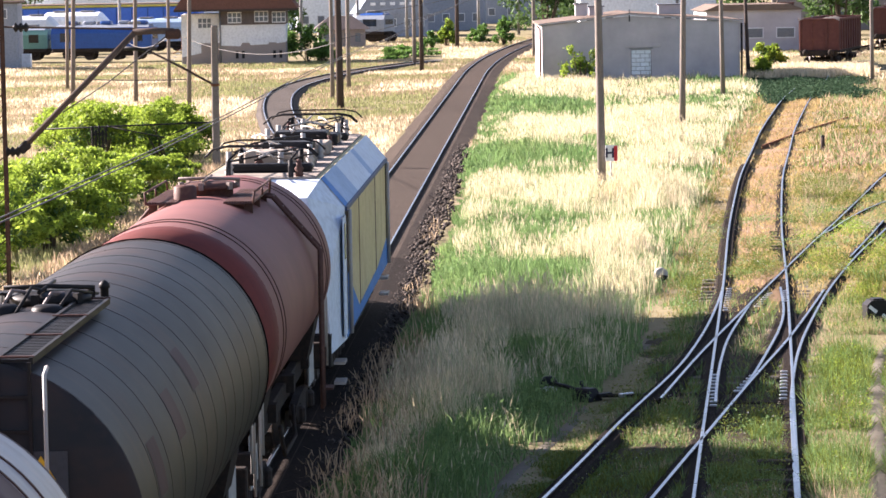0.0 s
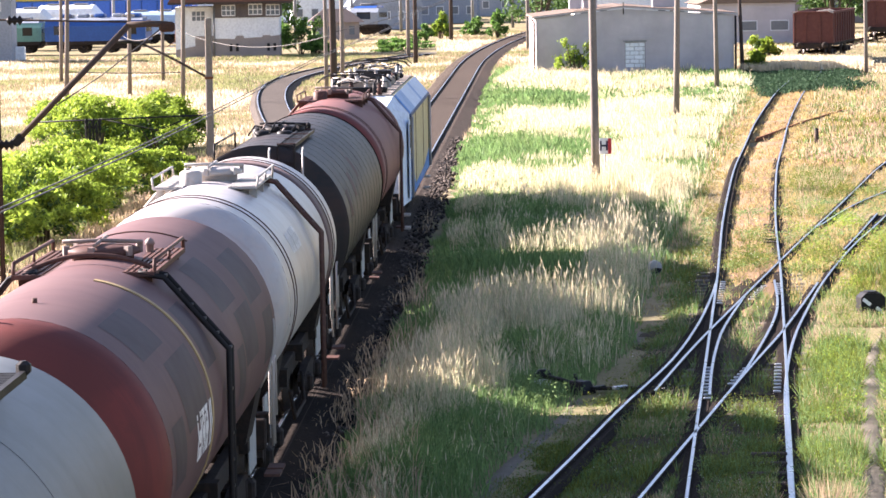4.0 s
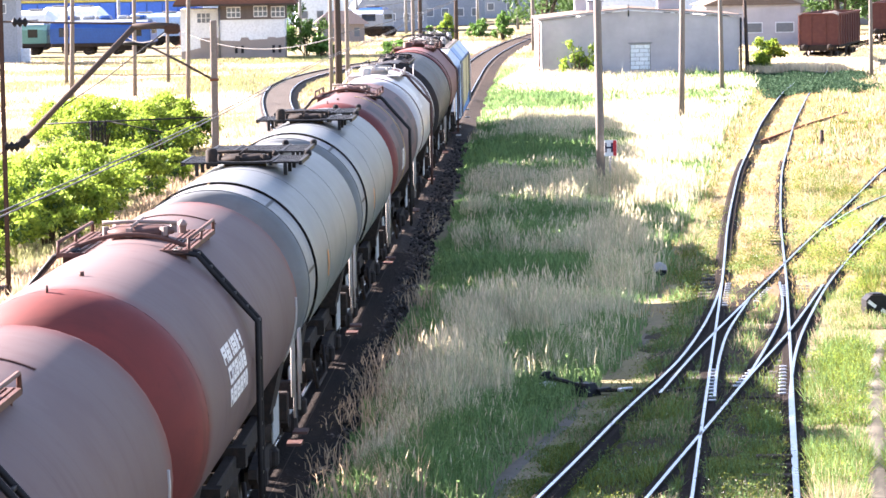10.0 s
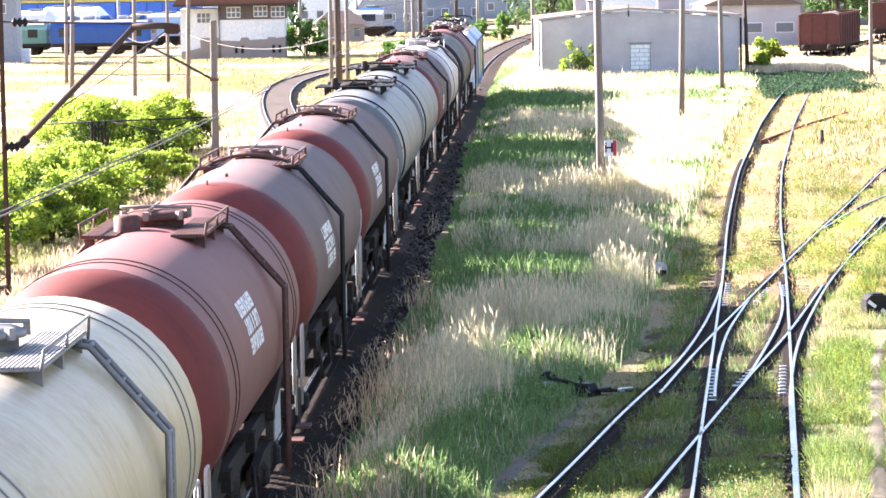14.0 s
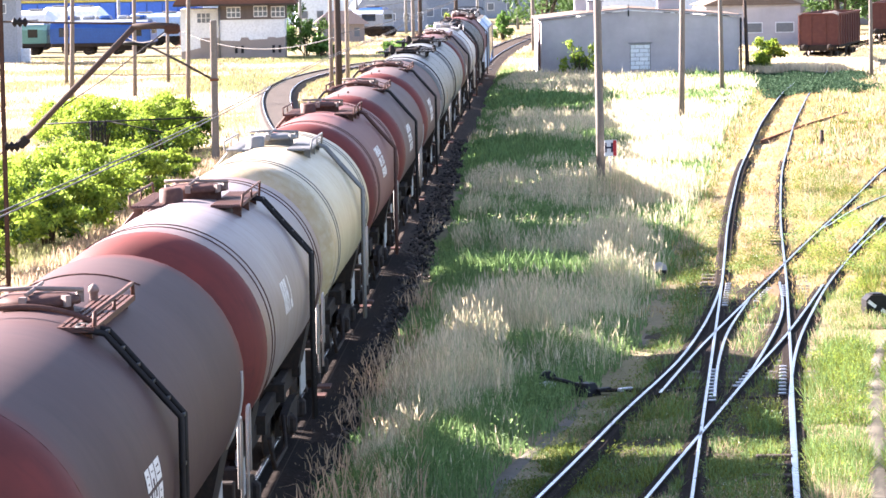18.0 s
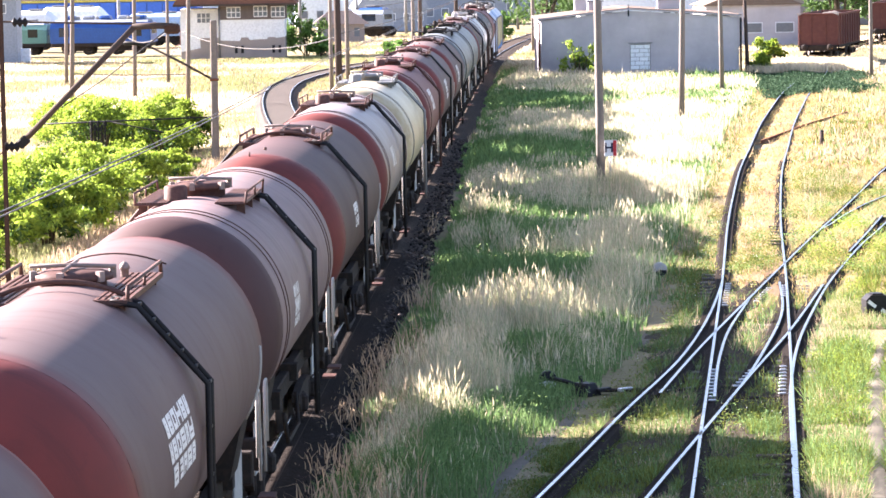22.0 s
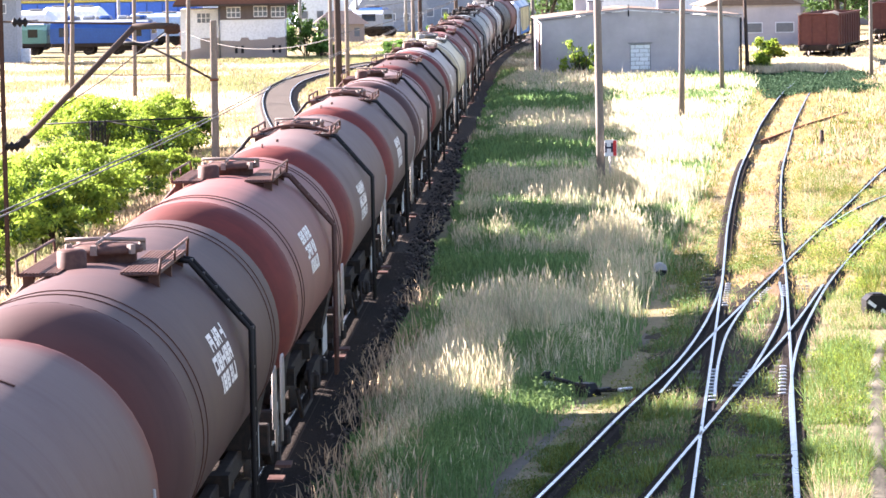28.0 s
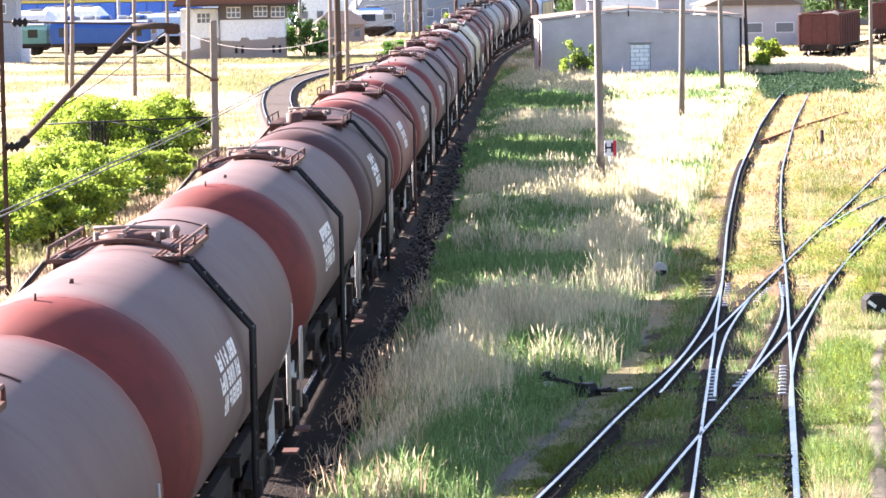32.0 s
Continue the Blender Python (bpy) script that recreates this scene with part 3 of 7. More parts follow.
def underframe(w, half, sill=1.22):
    part("centre_sill", Shape().box((0, 0, 1.02), (0.5, 2 * half - 1.2, 0.30)), M["frame"], w)
    for x in (-0.95, 0.95):
        part("side_sill", Shape().box((x, 0, 1.05), (0.16, 2 * half - 1.2, 0.28), bevel=0.02), M["frame"], w)
    for y in (-half + 0.6, half - 0.6):
        part("headstock", Shape().box((0, y, 1.05), (2.5, 0.22, 0.42), bevel=0.02), M["frame"], w)
    for y in (-half + 2.1, half - 2.1, -1.6, 1.6):
        part("cross_bearer", Shape().box((0, y, 1.16), (2.3, 0.3, 0.26)), M["frame"], w)
    for y in (-half + 2.1, half - 2.1):
        for x in (-1, 1):
            part("saddle", Shape().prism([(x * 0.55, 1.2), (x * 1.15, 1.2), (x * 1.33, 2.0), (x * 1.0, 1.62), (x * 0.6, 1.4)], y - 0.5, y + 0.5), M["frame"], w)
    for y in (-half + 2.6, half - 2.6):
        bogie(w, y)
    for e in (-1, 1):
        for x in (-0.875, 0.875):
            part("buffer", Shape().lathe([(e * (half - 0.55), 0.11), (e * (half - 0.12), 0.11), (e * (half - 0.12), 0.22), (e * half, 0.21), (e * half, 0.0)], "y", (x, 0, 1.04), 14), M["frame"], w)
        part("coupling", Shape().tube([(0, e * (half - 0.5), 0.95), (0, e * (half - 0.1), 0.88), (0, e * half, 0.92)], 0.05, 6), M["frame"], w)
        for x in (-1.33, 1.33):
            y = e * (half - 0.42)
            part("grab_rail", Shape().tube([(x, y, 0.85), (x, y, 1.95), (x, y - e * 0.08, 2.03), (x, y - e * 0.28, 2.03), (x, y - e * 0.34, 1.95), (x, y - e * 0.34, 1.2)], 0.02, 6), M["rod"], w, "pale grab rail")
            part("step", Shape().box((x, y - e * 0.15, 0.5), (0.22, 0.4, 0.04)), M["fittings"], w)
    for y in (-half + 1.5, half - 1.45):
        part("marking_plate", Shape().box((1.13, y, 1.05), (0.03, 0.95, 0.72), bevel=0.01), M["plate"], w, "grey marking plate")
    part("brake_tank", Shape().lathe([(-0.6, 0.0), (-0.6, 0.2), (0.6, 0.2), (0.6, 0.0)], "y", (0.45, 0.6, 0.62), 14), M["frame"], w)
    part("brake_lever", Shape().tube([(1.15, -1.2, 0.9), (1.2, -1.0, 0.45), (1.2, 0.9, 0.45), (1.15, 1.1, 0.9)], 0.035, 5), M["frame"], w)


def dish(r, half, cz, e, depth=0.62):
    """One dished tank end."""
    prof = [(e * (half + depth * math.sin(a)), r * math.cos(a) ** 0.8) for a in (math.pi / 2 * k / 12 for k in range(12))] + [(e * (half + depth), 0.0)]
    return Shape().lathe(prof if e < 0 else prof, "y", (0, 0, cz), 44)


def tank_wagon(style, paint, end_paint, fit_paint, label, mark=None, ribs=False, r=1.5, cz=2.63, front_paint=None, band=None, back=0.0):
    """A four-axle tank wagon standing on its rails with its middle at the origin."""
    w = thing("tank_wagon", label, "tank wagon", group="tank wagons of the train")
    half, h, deep = (6.6, 5.05, 0.8) if ribs else (7.6, 5.95, 0.9)
    n = 24
    zt = cz + r
    body = [(-h + 2 * h * k / n, r) for k in range(n + 1)]
    tank = part("tank", Shape().lathe(body, "y", (0, 0, cz), 72), paint, w)
    if band:
        y0, y1, mat, lab = band
        part("painted_section", Shape().lathe([(y0, r + 0.001), (y0, r + 0.004), (y1, r + 0.004), (y1, r + 0.001)], "y", (0, 0, cz), 72), mat, tank, lab)
    for e in (-1, 1):
        part("tank_end", dish(r, h, cz, e, deep), (front_paint or end_paint) if e > 0 else end_paint, w)
    if ribs:
        for y in (-4.35, -3.95, 3.95, 4.35):
            part("hoop", ring(r, y, 0.035, 0.012, 72, cz=cz), FI if paint is M["tank_white"] or fit_paint is FI else fit_paint, tank)
    else:
        for y in (3.6,):
            part("hoop", ring(r, y, 0.05, 0.015, 30, (66, 118), cz=cz), fit_paint, tank)
        part("drain_stub", Shape().tube([(-0.15, -h - 0.12, zt - 0.06), (-0.15, -h - 0.13, zt + 0.05)], 0.016, 6), fit_paint, w)
        part("lifting_eye", Shape().tube([(0.0, -4.6, zt - 0.03), (0.0, -4.6, zt + 0.05)], 0.03, 6), fit_paint, w)
    underframe(w, half)
    if style == "plain":
        part("spray_pipe", Shape().tube([((r + 0.1) * math.sin(radians(a)), -0.55, cz + (r + 0.1) * math.cos(radians(a))) for a in range(-30, 31, 4)], 0.03, 6), fit_paint, w)
        manhole(w, fit_paint, zt - 0.04, 0.07, y=0.4)
        grate(w, 0.36, 0.76, -1.0, 1.9, zt - 0.08, fit_paint, 0.15)
        grate(w, -0.8, -0.36, -1.1, 1.9, zt - 0.09, fit_paint, 0.15, outer=-1)
        ladder(w, r, cz, -0.85, M["black"])
        ladder(w, r, cz, -0.85, M["black"], -1)
        part("weld_bead", Shape().tube([((r + 0.004) * math.cos(radians(a)), 5.6, cz + (r + 0.004) * math.sin(radians(a))) for a in range(6, -31, -6)], 0.022, 5), M["rod"], tank, "pale scuffed seam")
    elif style == "ribbed":
        manhole(w, fit_paint, zt - 0.02, 0.11, True, y=0.8 - back)
        for e in (-1, 1):
            plate = part("hatch_plate", Shape().box((e * 0.56, 0.75 - back, zt - 0.045), (0.44, 2.7, 0.025), bevel=0.006), fit_paint, w)
            slat = Shape().box((0, 0.75 - back, zt - 0.024), (0.022, 2.68, 0.02)).mesh("slat", fit_paint)
            for k in range(11):
                part("slat", slat, None, plate, at=pose(e * (0.36 + 0.04 * k), 0, 0))
            sh = Shape()
            sh.tube([(e * x, q - back, zt + u) for x, q, u in ((0.78, -0.6, -0.05), (0.8, -0.57, 0.12), (0.8, 2.1, 0.12), (0.78, 2.14, -0.1))], 0.018, 5)
            sh.tube([(e * 0.8, 0.75 - back, zt - 0.02), (e * 0.8, 0.75 - back, zt + 0.12)], 0.016, 5)
            part("handrail", sh, fit_paint, plate)
            for y in (-0.4, 0.75, 1.9):
                part("bracket", Shape().box((e * 0.7, y - back, zt - 0.14), (0.12, 0.06, 0.24)), fit_paint, plate)
        ladder(w, r, cz, 1.8 - back, FI if paint in (M["tank_white"], M["tank_red"]) else M["black"] if fit_paint is FI else fit_paint)
        ladder(w, r, cz, 1.8 - back, fit_paint, -1)
    if mark:
        marking(tank, r, cz, mark[0], mark[1], mark[2], mark[3], M["lettering"], mark[4], mark[5] if len(mark) > 5 else 22)
    return w


def grey_wagon(label):
    """A smooth grey tank with two dark grating walkways on top and a recessed collar at the rear."""
    w = thing("tank_wagon", label, "tank wagon", group="tank wagons of the train")
    r, cz, half = 1.5, 2.63, 6.87
    h, zt = half - 0.95, 4.13
    tank = part("tank", Shape().lathe([(-h + 1.35, r)] + [(-h + 1.35 + (2 * h - 1.35) * k / 20, r) for k in range(1, 21)], "y", (0, 0, cz), 64), M["tank_grey"], w)
    part("collar", Shape().lathe([(-h, r - 0.03), (-h + 1.35, r - 0.03)], "y", (0, 0, cz), 64), M["steel"], tank, "duller grey collar round the rear end")
    part("edge_ring", ring(r, -h + 1.35, 0.022, 0.006, 64, cz=cz), M["frame"], tank)
    part("edge_ring", ring(r - 0.03, -h + 0.02, 0.03, 0.012, 64, cz=cz), M["tank_grey"], tank)
    for a in (55, 8, -30):
        part("collar_joint", Shape().add([((r - 0.02) * math.cos(radians(b)), y, cz + (r - 0.02) * math.sin(radians(b))) for y in (-h + 0.05, -h + 1.3) for b in (a - 1, a + 1)], [(0, 1, 3, 2)]), M["black"], tank)
    for e in (-1, 1):
        part("tank_end", dish(r - 0.03, h, cz, e, 0.4), M["tank_grey"], w)
    for y in (-1.6, 2.6):
        part("seam", ring(r, y, 0.03, 0.004, 64, cz=cz), M["tank_grey"], tank)
    underframe(w, half)
    for y0, y1 in ((-0.9, 0.9), (2.0, 4.0)):
        sh = Shape()
        wide = 0.98 if y0 < 0 else 0.85
        for k in range(int((y1 - y0) / 0.1)):
            sh.box((0, y0 + 0.1 * k, zt + 0.06), (2 * wide, 0.055, 0.03))
        for x in (-wide, -wide / 2, wide / 2, wide):
            sh.box((x, (y0 + y1) / 2, zt + 0.05), (0.05, y1 - y0, 0.07))
        for y in (y0, (y0 + y1) / 2, y1):
            for x in (-wide, wide):
                sh.box((x * 0.75, y, zt - 0.05), (0.06, 0.06, 0.2))
        g = part("walkway_grate", sh, M["black"], w)
        for f in (1.0, 0.4):
            part("bollard", Shape().box((wide * f, y1, zt + 0.10), (0.12, 0.12, 0.12), bevel=0.03), M["black"], g)
    manhole(w, M["frame"], zt, 0.06, y=-0.2)
    part("valve_box", Shape().lathe([(zt, 0.1), (zt + 0.26, 0.1), (zt + 0.3, 0.06), (zt + 0.3, 0)], "z", (-0.5, -0.75, 0), 12), M["frame"], w)
    part("placard", Shape().add([(r * math.cos(radians(a)) + 0.012, y, cz + r * math.sin(radians(a))) for y in (-2.2, -2.0) for a in (8, 0, -8)], [(0, 1, 4, 3), (1, 2, 5, 4)]), M["orange"], tank, "small orange placard")
    return w


def black_wagon():
    w = thing("tank_wagon", "sooty black ribbed tank wagon with a flat rear end", "tank wagon", group="tank wagons of the train")
    r, cz, half = 1.55, 2.60, 6.8
    h, zt = half - 0.7, 2.60 + 1.55
    tank = part("tank", Shape().lathe([(-h, r), (h, r)], "y", (0, 0, cz), 64), M["tank_black"], w)
    for k in range(13):
        part("cladding_rib", ring(r, -h + 0.15 + k * (2 * h - 0.3) / 12, 0.07, 0.003, 64, cz=cz), M["tank_black"], tank)
    rear = None
    for e in (-1, 1):
        end = part("tank_end", Shape().lathe([(e * h, r + 0.02), (e * (h + 0.05), r - 0.05), (e * (h + 0.08), 0.0)], "y", (0, 0, cz), 48), M["tank_black"], w)
        rear = rear or end
    underframe(w, half)
    sh = Shape()
    for x in (0.30, 0.60):
        sh.box((x, -3.65, zt + 0.0), (0.035, 4.9, 0.06))
    for k in range(41):
        sh.box((0.45, -h + 0.05 + 0.12 * k, zt + 0.0), (0.3, 0.06, 0.025))
    part("walkway_grate", sh, M["black"], w)
    for y in (-h + 0.05, -h + 1.7, -h + 3.3, -h + 4.9):
        part("tie_strip", Shape().box((0.45, y, zt + 0.03), (0.34, 0.03, 0.02)), M["fittings"], w)
    manhole(w, M["black"], zt - 0.04, 0.05, y=-1.2)
    for x, y in ((-0.35, -1.9), (-0.5, -0.6), (0.1, -2.0)):
        part("hatch_lid", Shape().lathe([(zt - 0.16, 0.16), (zt + 0.02, 0.16), (zt + 0.05, 0.12), (zt + 0.06, 0)], "z", (x, y, 0), 16), M["black"], w)
    for k in range(5):
        part("hatch_pipe", Shape().tube([(-0.6 + 0.2 * k, -2.1 + 0.3 * (k % 2), zt - 0.02), (-0.5 + 0.2 * k, -1.7, zt + 0.14 + 0.03 * (k % 3)), (-0.35 + 0.2 * k, -0.9, zt + 0.05)], 0.018, 5), M["worn"] if k % 2 else M["black"], w)
    part("side_rail", Shape().tube([(-0.95, -5.2, zt - 0.3), (-0.95, -5.15, zt - 0.02), (-0.95, -1.2, zt - 0.02), (-0.95, -1.15, zt - 0.3)], 0.02, 5), M["black"], w)
    for x in (0.30, 0.60):
        part("end_ladder_stile", Shape().box((x, -h - 0.10, zt - 0.85), (0.03, 0.03, 1.7)), M["black"], w)
    for k in range(5):
        part("end_ladder_rung", Shape().box((0.45, -h - 0.10, zt - 0.3 - 0.3 * k), (0.3, 0.025, 0.025)), M["black"], w)
    for x in (0.17, 0.77):
        part("end_handrail", Shape().tube([(x, -h - 0.12, zt - 1.6), (x, -h - 0.35, zt - 1.5), (x, -h - 0.35, zt - 0.08), (x, -h - 0.2, zt - 0.03)], 0.02, 6), M["rod"], w, "pale end handrail")
    sheet_z = zt - 1.25
    lab = part("label_sheet", Shape().box((0.68, -h - 0.09, sheet_z), (0.46, 0.01, 0.95)), M["label_grey"], rear, "grey sheet with hazard signs")
    for k, (mat, dz) in enumerate(((M["warning"], 0.18), (M["warning"], -0.14))):
        part("hazard_triangle", Shape().prism([(0.68 - 0.15, sheet_z + dz), (0.68 + 0.15, sheet_z + dz), (0.68, sheet_z + dz + 0.26)], -h - 0.105, -h - 0.098), mat, lab)
        part("hazard_mark", Shape().box((0.68, -h - 0.108, sheet_z + dz + 0.09), (0.025, 0.006, 0.11)), M["black"], lab)
    part("hazard_label", Shape().box((0.7, -h - 0.1, sheet_z - 0.33), (0.2, 0.006, 0.24)), M["orange"], lab)
    for k in range(3):
        part("rust_patch", Shape().lathe([(-h + 1.2 + k * 1.9, r + 0.004), (-h + 1.75 + k * 1.9, r + 0.004)], "y", (0, 0, cz), 8, True, (5 + 9 * k, 24 + 8 * k)), M["tank_dark"], tank)
    return w


def locomotive():
    """A flat-sided electric locomotive, its middle at the origin."""
    w = thing("locomotive", "white, blue and cream electric locomotive with folded pantographs", "locomotive")
    L, hw = 9.4, 1.48
    body = part("body", Shape().prism([(-hw, 0.95), (hw, 0.95), (hw, 3.28), (hw - 0.42, 3.78), (-hw + 0.42, 3.78), (-hw, 3.28)], -L + 2.3, L - 2.3), M["loco_cream"], w, "cream glossy body side")
    for e in (-1, 1):
        sh = Shape()
        y0, y1 = e * (L - 2.3), e * (L - 0.15)
        o = [(-hw, 0.95), (hw, 0.95), (hw, 3.28), (hw - 0.42, 3.78), (-hw + 0.42, 3.78), (-hw, 3.28)]
        i = [(-hw + 0.12, 0.95), (hw - 0.12, 0.95), (hw - 0.2, 2.1), (hw - 0.55, 3.55), (-hw + 0.55, 3.55), (-hw + 0.2, 2.1)]
        push = (0.0, 0.0, 0.0, -0.75, -0.75, 0.0)
        verts = [(x + (0.004 if x > 0 else -0.004), y0, z) for x, z in o] + [(x, y1 + e * d, z) for (x, z), d in zip(i, push)]
        sh.add(verts, [(k, (k + 1) % 6, 6 + (k + 1) % 6, 6 + k) if e < 0 else (k, 6 + k, 6 + (k + 1) % 6, (k + 1) % 6) for k in range(6)] + [tuple(range(6, 12)) if e > 0 else tuple(range(11, 5, -1))])
        cab = part("cab", sh, M["loco_white"], w, "white cab")
        part("windscreen", Shape().add([(x, y1 + e * (d + 0.012), z) for x, z, d in ((-1.0, 2.2, -0.05), (1.0, 2.2, -0.05), (0.78, 3.35, -0.64), (-0.78, 3.35, -0.64))], [(0, 1, 2, 3)]), M["dark_glass"], cab)
        for x in (-0.85, 0.85):
            part("lamp", Shape().lathe([(y1, 0.14), (y1 + e * 0.06, 0.12), (y1 + e * 0.07, 0)], "y", (x, 0, 1.45), 12), M["rod"], cab)
        for x in (-1, 1):
            part("cab_door", Shape().box((x * (hw + 0.012), e * (L - 1.9), 2.1), (0.03, 0.6, 2.1), bevel=0.01), M["loco_white"], cab)
            part("side_window", Shape().box((x * (hw + 0.03), e * (L - 1.9), 2.72), (0.02, 0.42, 0.62)), M["dark_glass"], cab)
        sh = Shape()
        for x in (-0.875, 0.875):
            sh.lathe([(e * (L - 0.2), 0.13), (e * (L + 0.25), 0.13), (e * (L + 0.25), 0.25), (e * (L + 0.33), 0.24), (e * (L + 0.33), 0)], "y", (x, 0, 1.04), 14)
        part("buffer_beam", sh.box((0, e * (L - 0.25), 1.0), (2.7, 0.3, 0.6), bevel=0.03), M["black"], w)
    part("blue_skirt", Shape().prism([(-L + 2.35, 0.97), (L - 2.35, 0.97), (L - 2.35, 1.55), (L - 6.0, 1.25), (-L + 6, 1.15), (-L + 2.35, 2.2)], hw + 0.002, hw + 0.012, "x"), M["loco_blue"], body, "blue sweep along the sill")
    for y in (-L + 2.9, -L + 3.5, -L + 6.4, 2.6):
        part("panel_seam", Shape().box((hw + 0.006, y, 2.1), (0.012, 0.035, 2.2)), M["fittings"], body)
    # roof slopes in blue and white fields, with a dark gutter
    fields = [(-L + 2.32, -L + 3.1, "loco_blue"), (-L + 3.1, -L + 6.2, "loco_pale"), (-L + 6.2, 1.2, "loco_white"), (1.2, 2.2, "loco_pale"), (2.2, L - 2.32, "loco_white")]
    for y0, y1, m in fields:
        for x in (-1, 1):
            sh = Shape().add([(x * (hw + 0.008), y0, 3.29), (x * (hw + 0.008), y1, 3.29), (x * (hw - 0.41), y1, 3.79), (x * (hw - 0.41), y0, 3.79)], [(0, 1, 2, 3) if x > 0 else (3, 2, 1, 0)])
            part("roof_slope", sh, M[m], body)
    for x in (-1, 1):
        part("gutter", Shape().box((x * (hw + 0.02), 0, 3.24), (0.05, 2 * L - 4.7, 0.08)), M["loco_navy"], body)
        for e in (-1, 1):
            part("door_recess", Shape().box((x * (hw + 0.004), e * (L - 2.45), 2.15), (0.03, 0.30, 2.1)), M["black"], body)
            part("grab_pole", Shape().tube([(x * (hw + 0.06), e * (L - 2.72), 1.0), (x * (hw + 0.06), e * (L - 2.72), 3.2)], 0.04, 6), M["rod"], body)
    part("roof_deck", Shape().box((0, 0, 3.79), (1.95, 2 * L - 4.6, 0.05)), M["roof_grime"], w, "sooty beige roof deck")
    for y, wd, ln, ht in ((-5.6, 1.5, 0.35, 0.16), (-3.6, 1.3, 1.1, 0.28), (-1.9, 1.0, 0.8, 0.36), (-0.3, 1.4, 1.2, 0.26), (1.5, 1.1, 0.9, 0.38), (3.2, 1.3, 1.0, 0.24), (4.6, 1.5, 0.35, 0.16)):
        part("roof_box", Shape().box((0.08, y, 3.81 + ht / 2), (wd, ln, ht), bevel=0.04), M["roof_grime"] if ln > 1 else M["black"], w)
    for k in range(22):
        y, x = -6.9 + 0.66 * k, (0.68, -0.62, 0.25, -0.2)[k % 4]
        hgt = (0.30, 0.42, 0.36)[k % 3]
        part("insulator", Shape().lathe([(3.81, 0.06), (3.86, 0.085), (3.9, 0.05), (3.95, 0.085), (4.0, 0.05), (3.81 + hgt, 0.05), (3.81 + hgt, 0)], "z", (x, y, 0), 8), M["rod"] if k % 3 else M["fittings"], w)
    rnd = random.Random(12)
    for k in range(30):
        y, x, z = -6.8 + 0.45 * k, rnd.uniform(-0.6, 0.6), rnd.uniform(4.02, 4.22)
        tip = (min(0.8, max(-0.8, x + rnd.uniform(-0.9, 0.9))), y + rnd.uniform(0.3, 1.6), z + rnd.uniform(-0.1, 0.14))
        part("roof_conductor", Shape().tube([(x, y, z), ((x + tip[0]) / 2, (y + tip[1]) / 2, z + 0.06), tip], 0.018, 5), M["black"] if k % 2 else M["rod"], w)
    for y in (-5.9, 5.9):
        sh = Shape()
        for x in (-0.55, 0.55):
            sh.tube([(x, y - 1.2, 4.12), (x, y + 1.3, 4.20), (x * 0.8, y - 1.0, 4.26)], 0.02, 6)
            sh.tube([(x, y - 1.2, 3.82), (x, y - 1.2, 4.12)], 0.05, 6).tube([(x, y + 1.2, 3.82), (x, y + 1.2, 4.18)], 0.05, 6)
        for d in (-0.95, -0.6, 1.2):
            sh.tube([(-1.0, y + d, 4.16), (-0.85, y + d, 4.30), (-0.6, y + d, 4.35), (0.6, y + d, 4.35), (0.85, y + d, 4.30), (1.0, y + d, 4.16)], 0.018, 6)
        sh.tube([(-0.55, y - 1.2, 4.1), (0.55, y + 1.2, 4.2)], 0.02, 5).tube([(0.55, y - 1.2, 4.1), (-0.55, y + 1.2, 4.2)], 0.02, 5)
        part("pantograph", sh, M["black"], w, "dark folded pantograph")
    part("equipment_case", Shape().box((0, 0, 0.7), (2.5, 6.0, 0.55), bevel=0.05), M["frame"], w)
    for y in (-L + 4.4, L - 4.4):
        bogie(w, y - 0.4)
        bogie(w, y + 0.6)
    for e in (-1, 1):
        for z in (0.25, 0.6):
            part("step", Shape().box((hw - 0.1, e * (L - 1.9), z), (0.2, 0.55, 0.05)), M["rod"], w)
    return w


M["worn"] = material("worn_pale_fittings", (0.24, 0.19, 0.17), 0.6, second=(0.15, 0.10, 0.09), scale=6, fine=20, bump=0.1)
M["loco_cream"] = material("glossy_cream_paint", (0.58, 0.50, 0.27), 0.6, second=(0.52, 0.47, 0.32), scale=0.5, amount=0.6, fine=8, bump=0.02, spec=0.04, streaks=((0.34, 0.25, 0.13), 0.5))
M["loco_white"] = material("glossy_white_paint", (0.62, 0.70, 0.80), 0.6, second=(0.55, 0.6, 0.66), scale=0.7, amount=0.6, fine=8, bump=0.02, spec=0.04)
M["loco_blue"] = material("glossy_blue_paint", (0.09, 0.24, 0.55), 0.6, scale=0.7, amount=0.5, fine=8, bump=0.02, spec=0.04)
M["loco_pale"] = material("glossy_pale_blue_paint", (0.36, 0.48, 0.66), 0.6, scale=0.7, amount=0.5, fine=8, bump=0.02, spec=0.04)
M["loco_navy"] = material("dark_blue_gutter_paint", (0.035, 0.075, 0.17), 0.6, scale=0.7, amount=0.5, fine=8, bump=0.02)
M["roof_grime"] = material("sooty_roof_paint", (0.34, 0.30, 0.26), 0.8, second=(0.17, 0.145, 0.125), scale=1.2, amount=0.9, fine=9, bump=0.2)
M["dark_glass"] = material("dark_glass", (0.012, 0.014, 0.016), 0.08, scale=2, fine=10, bump=0, rough_vary=0.02)
M["patched"] = material("patched_brown_paint", (0.125, 0.068, 0.066), 0.6, second=(0.10, 0.060, 0.064), scale=0.4, amount=0.9, third=(0.135, 0.078, 0.075), fine=1.1, bump=0, spec=0.12, streaks=((0.075, 0.042, 0.045), 0.45))
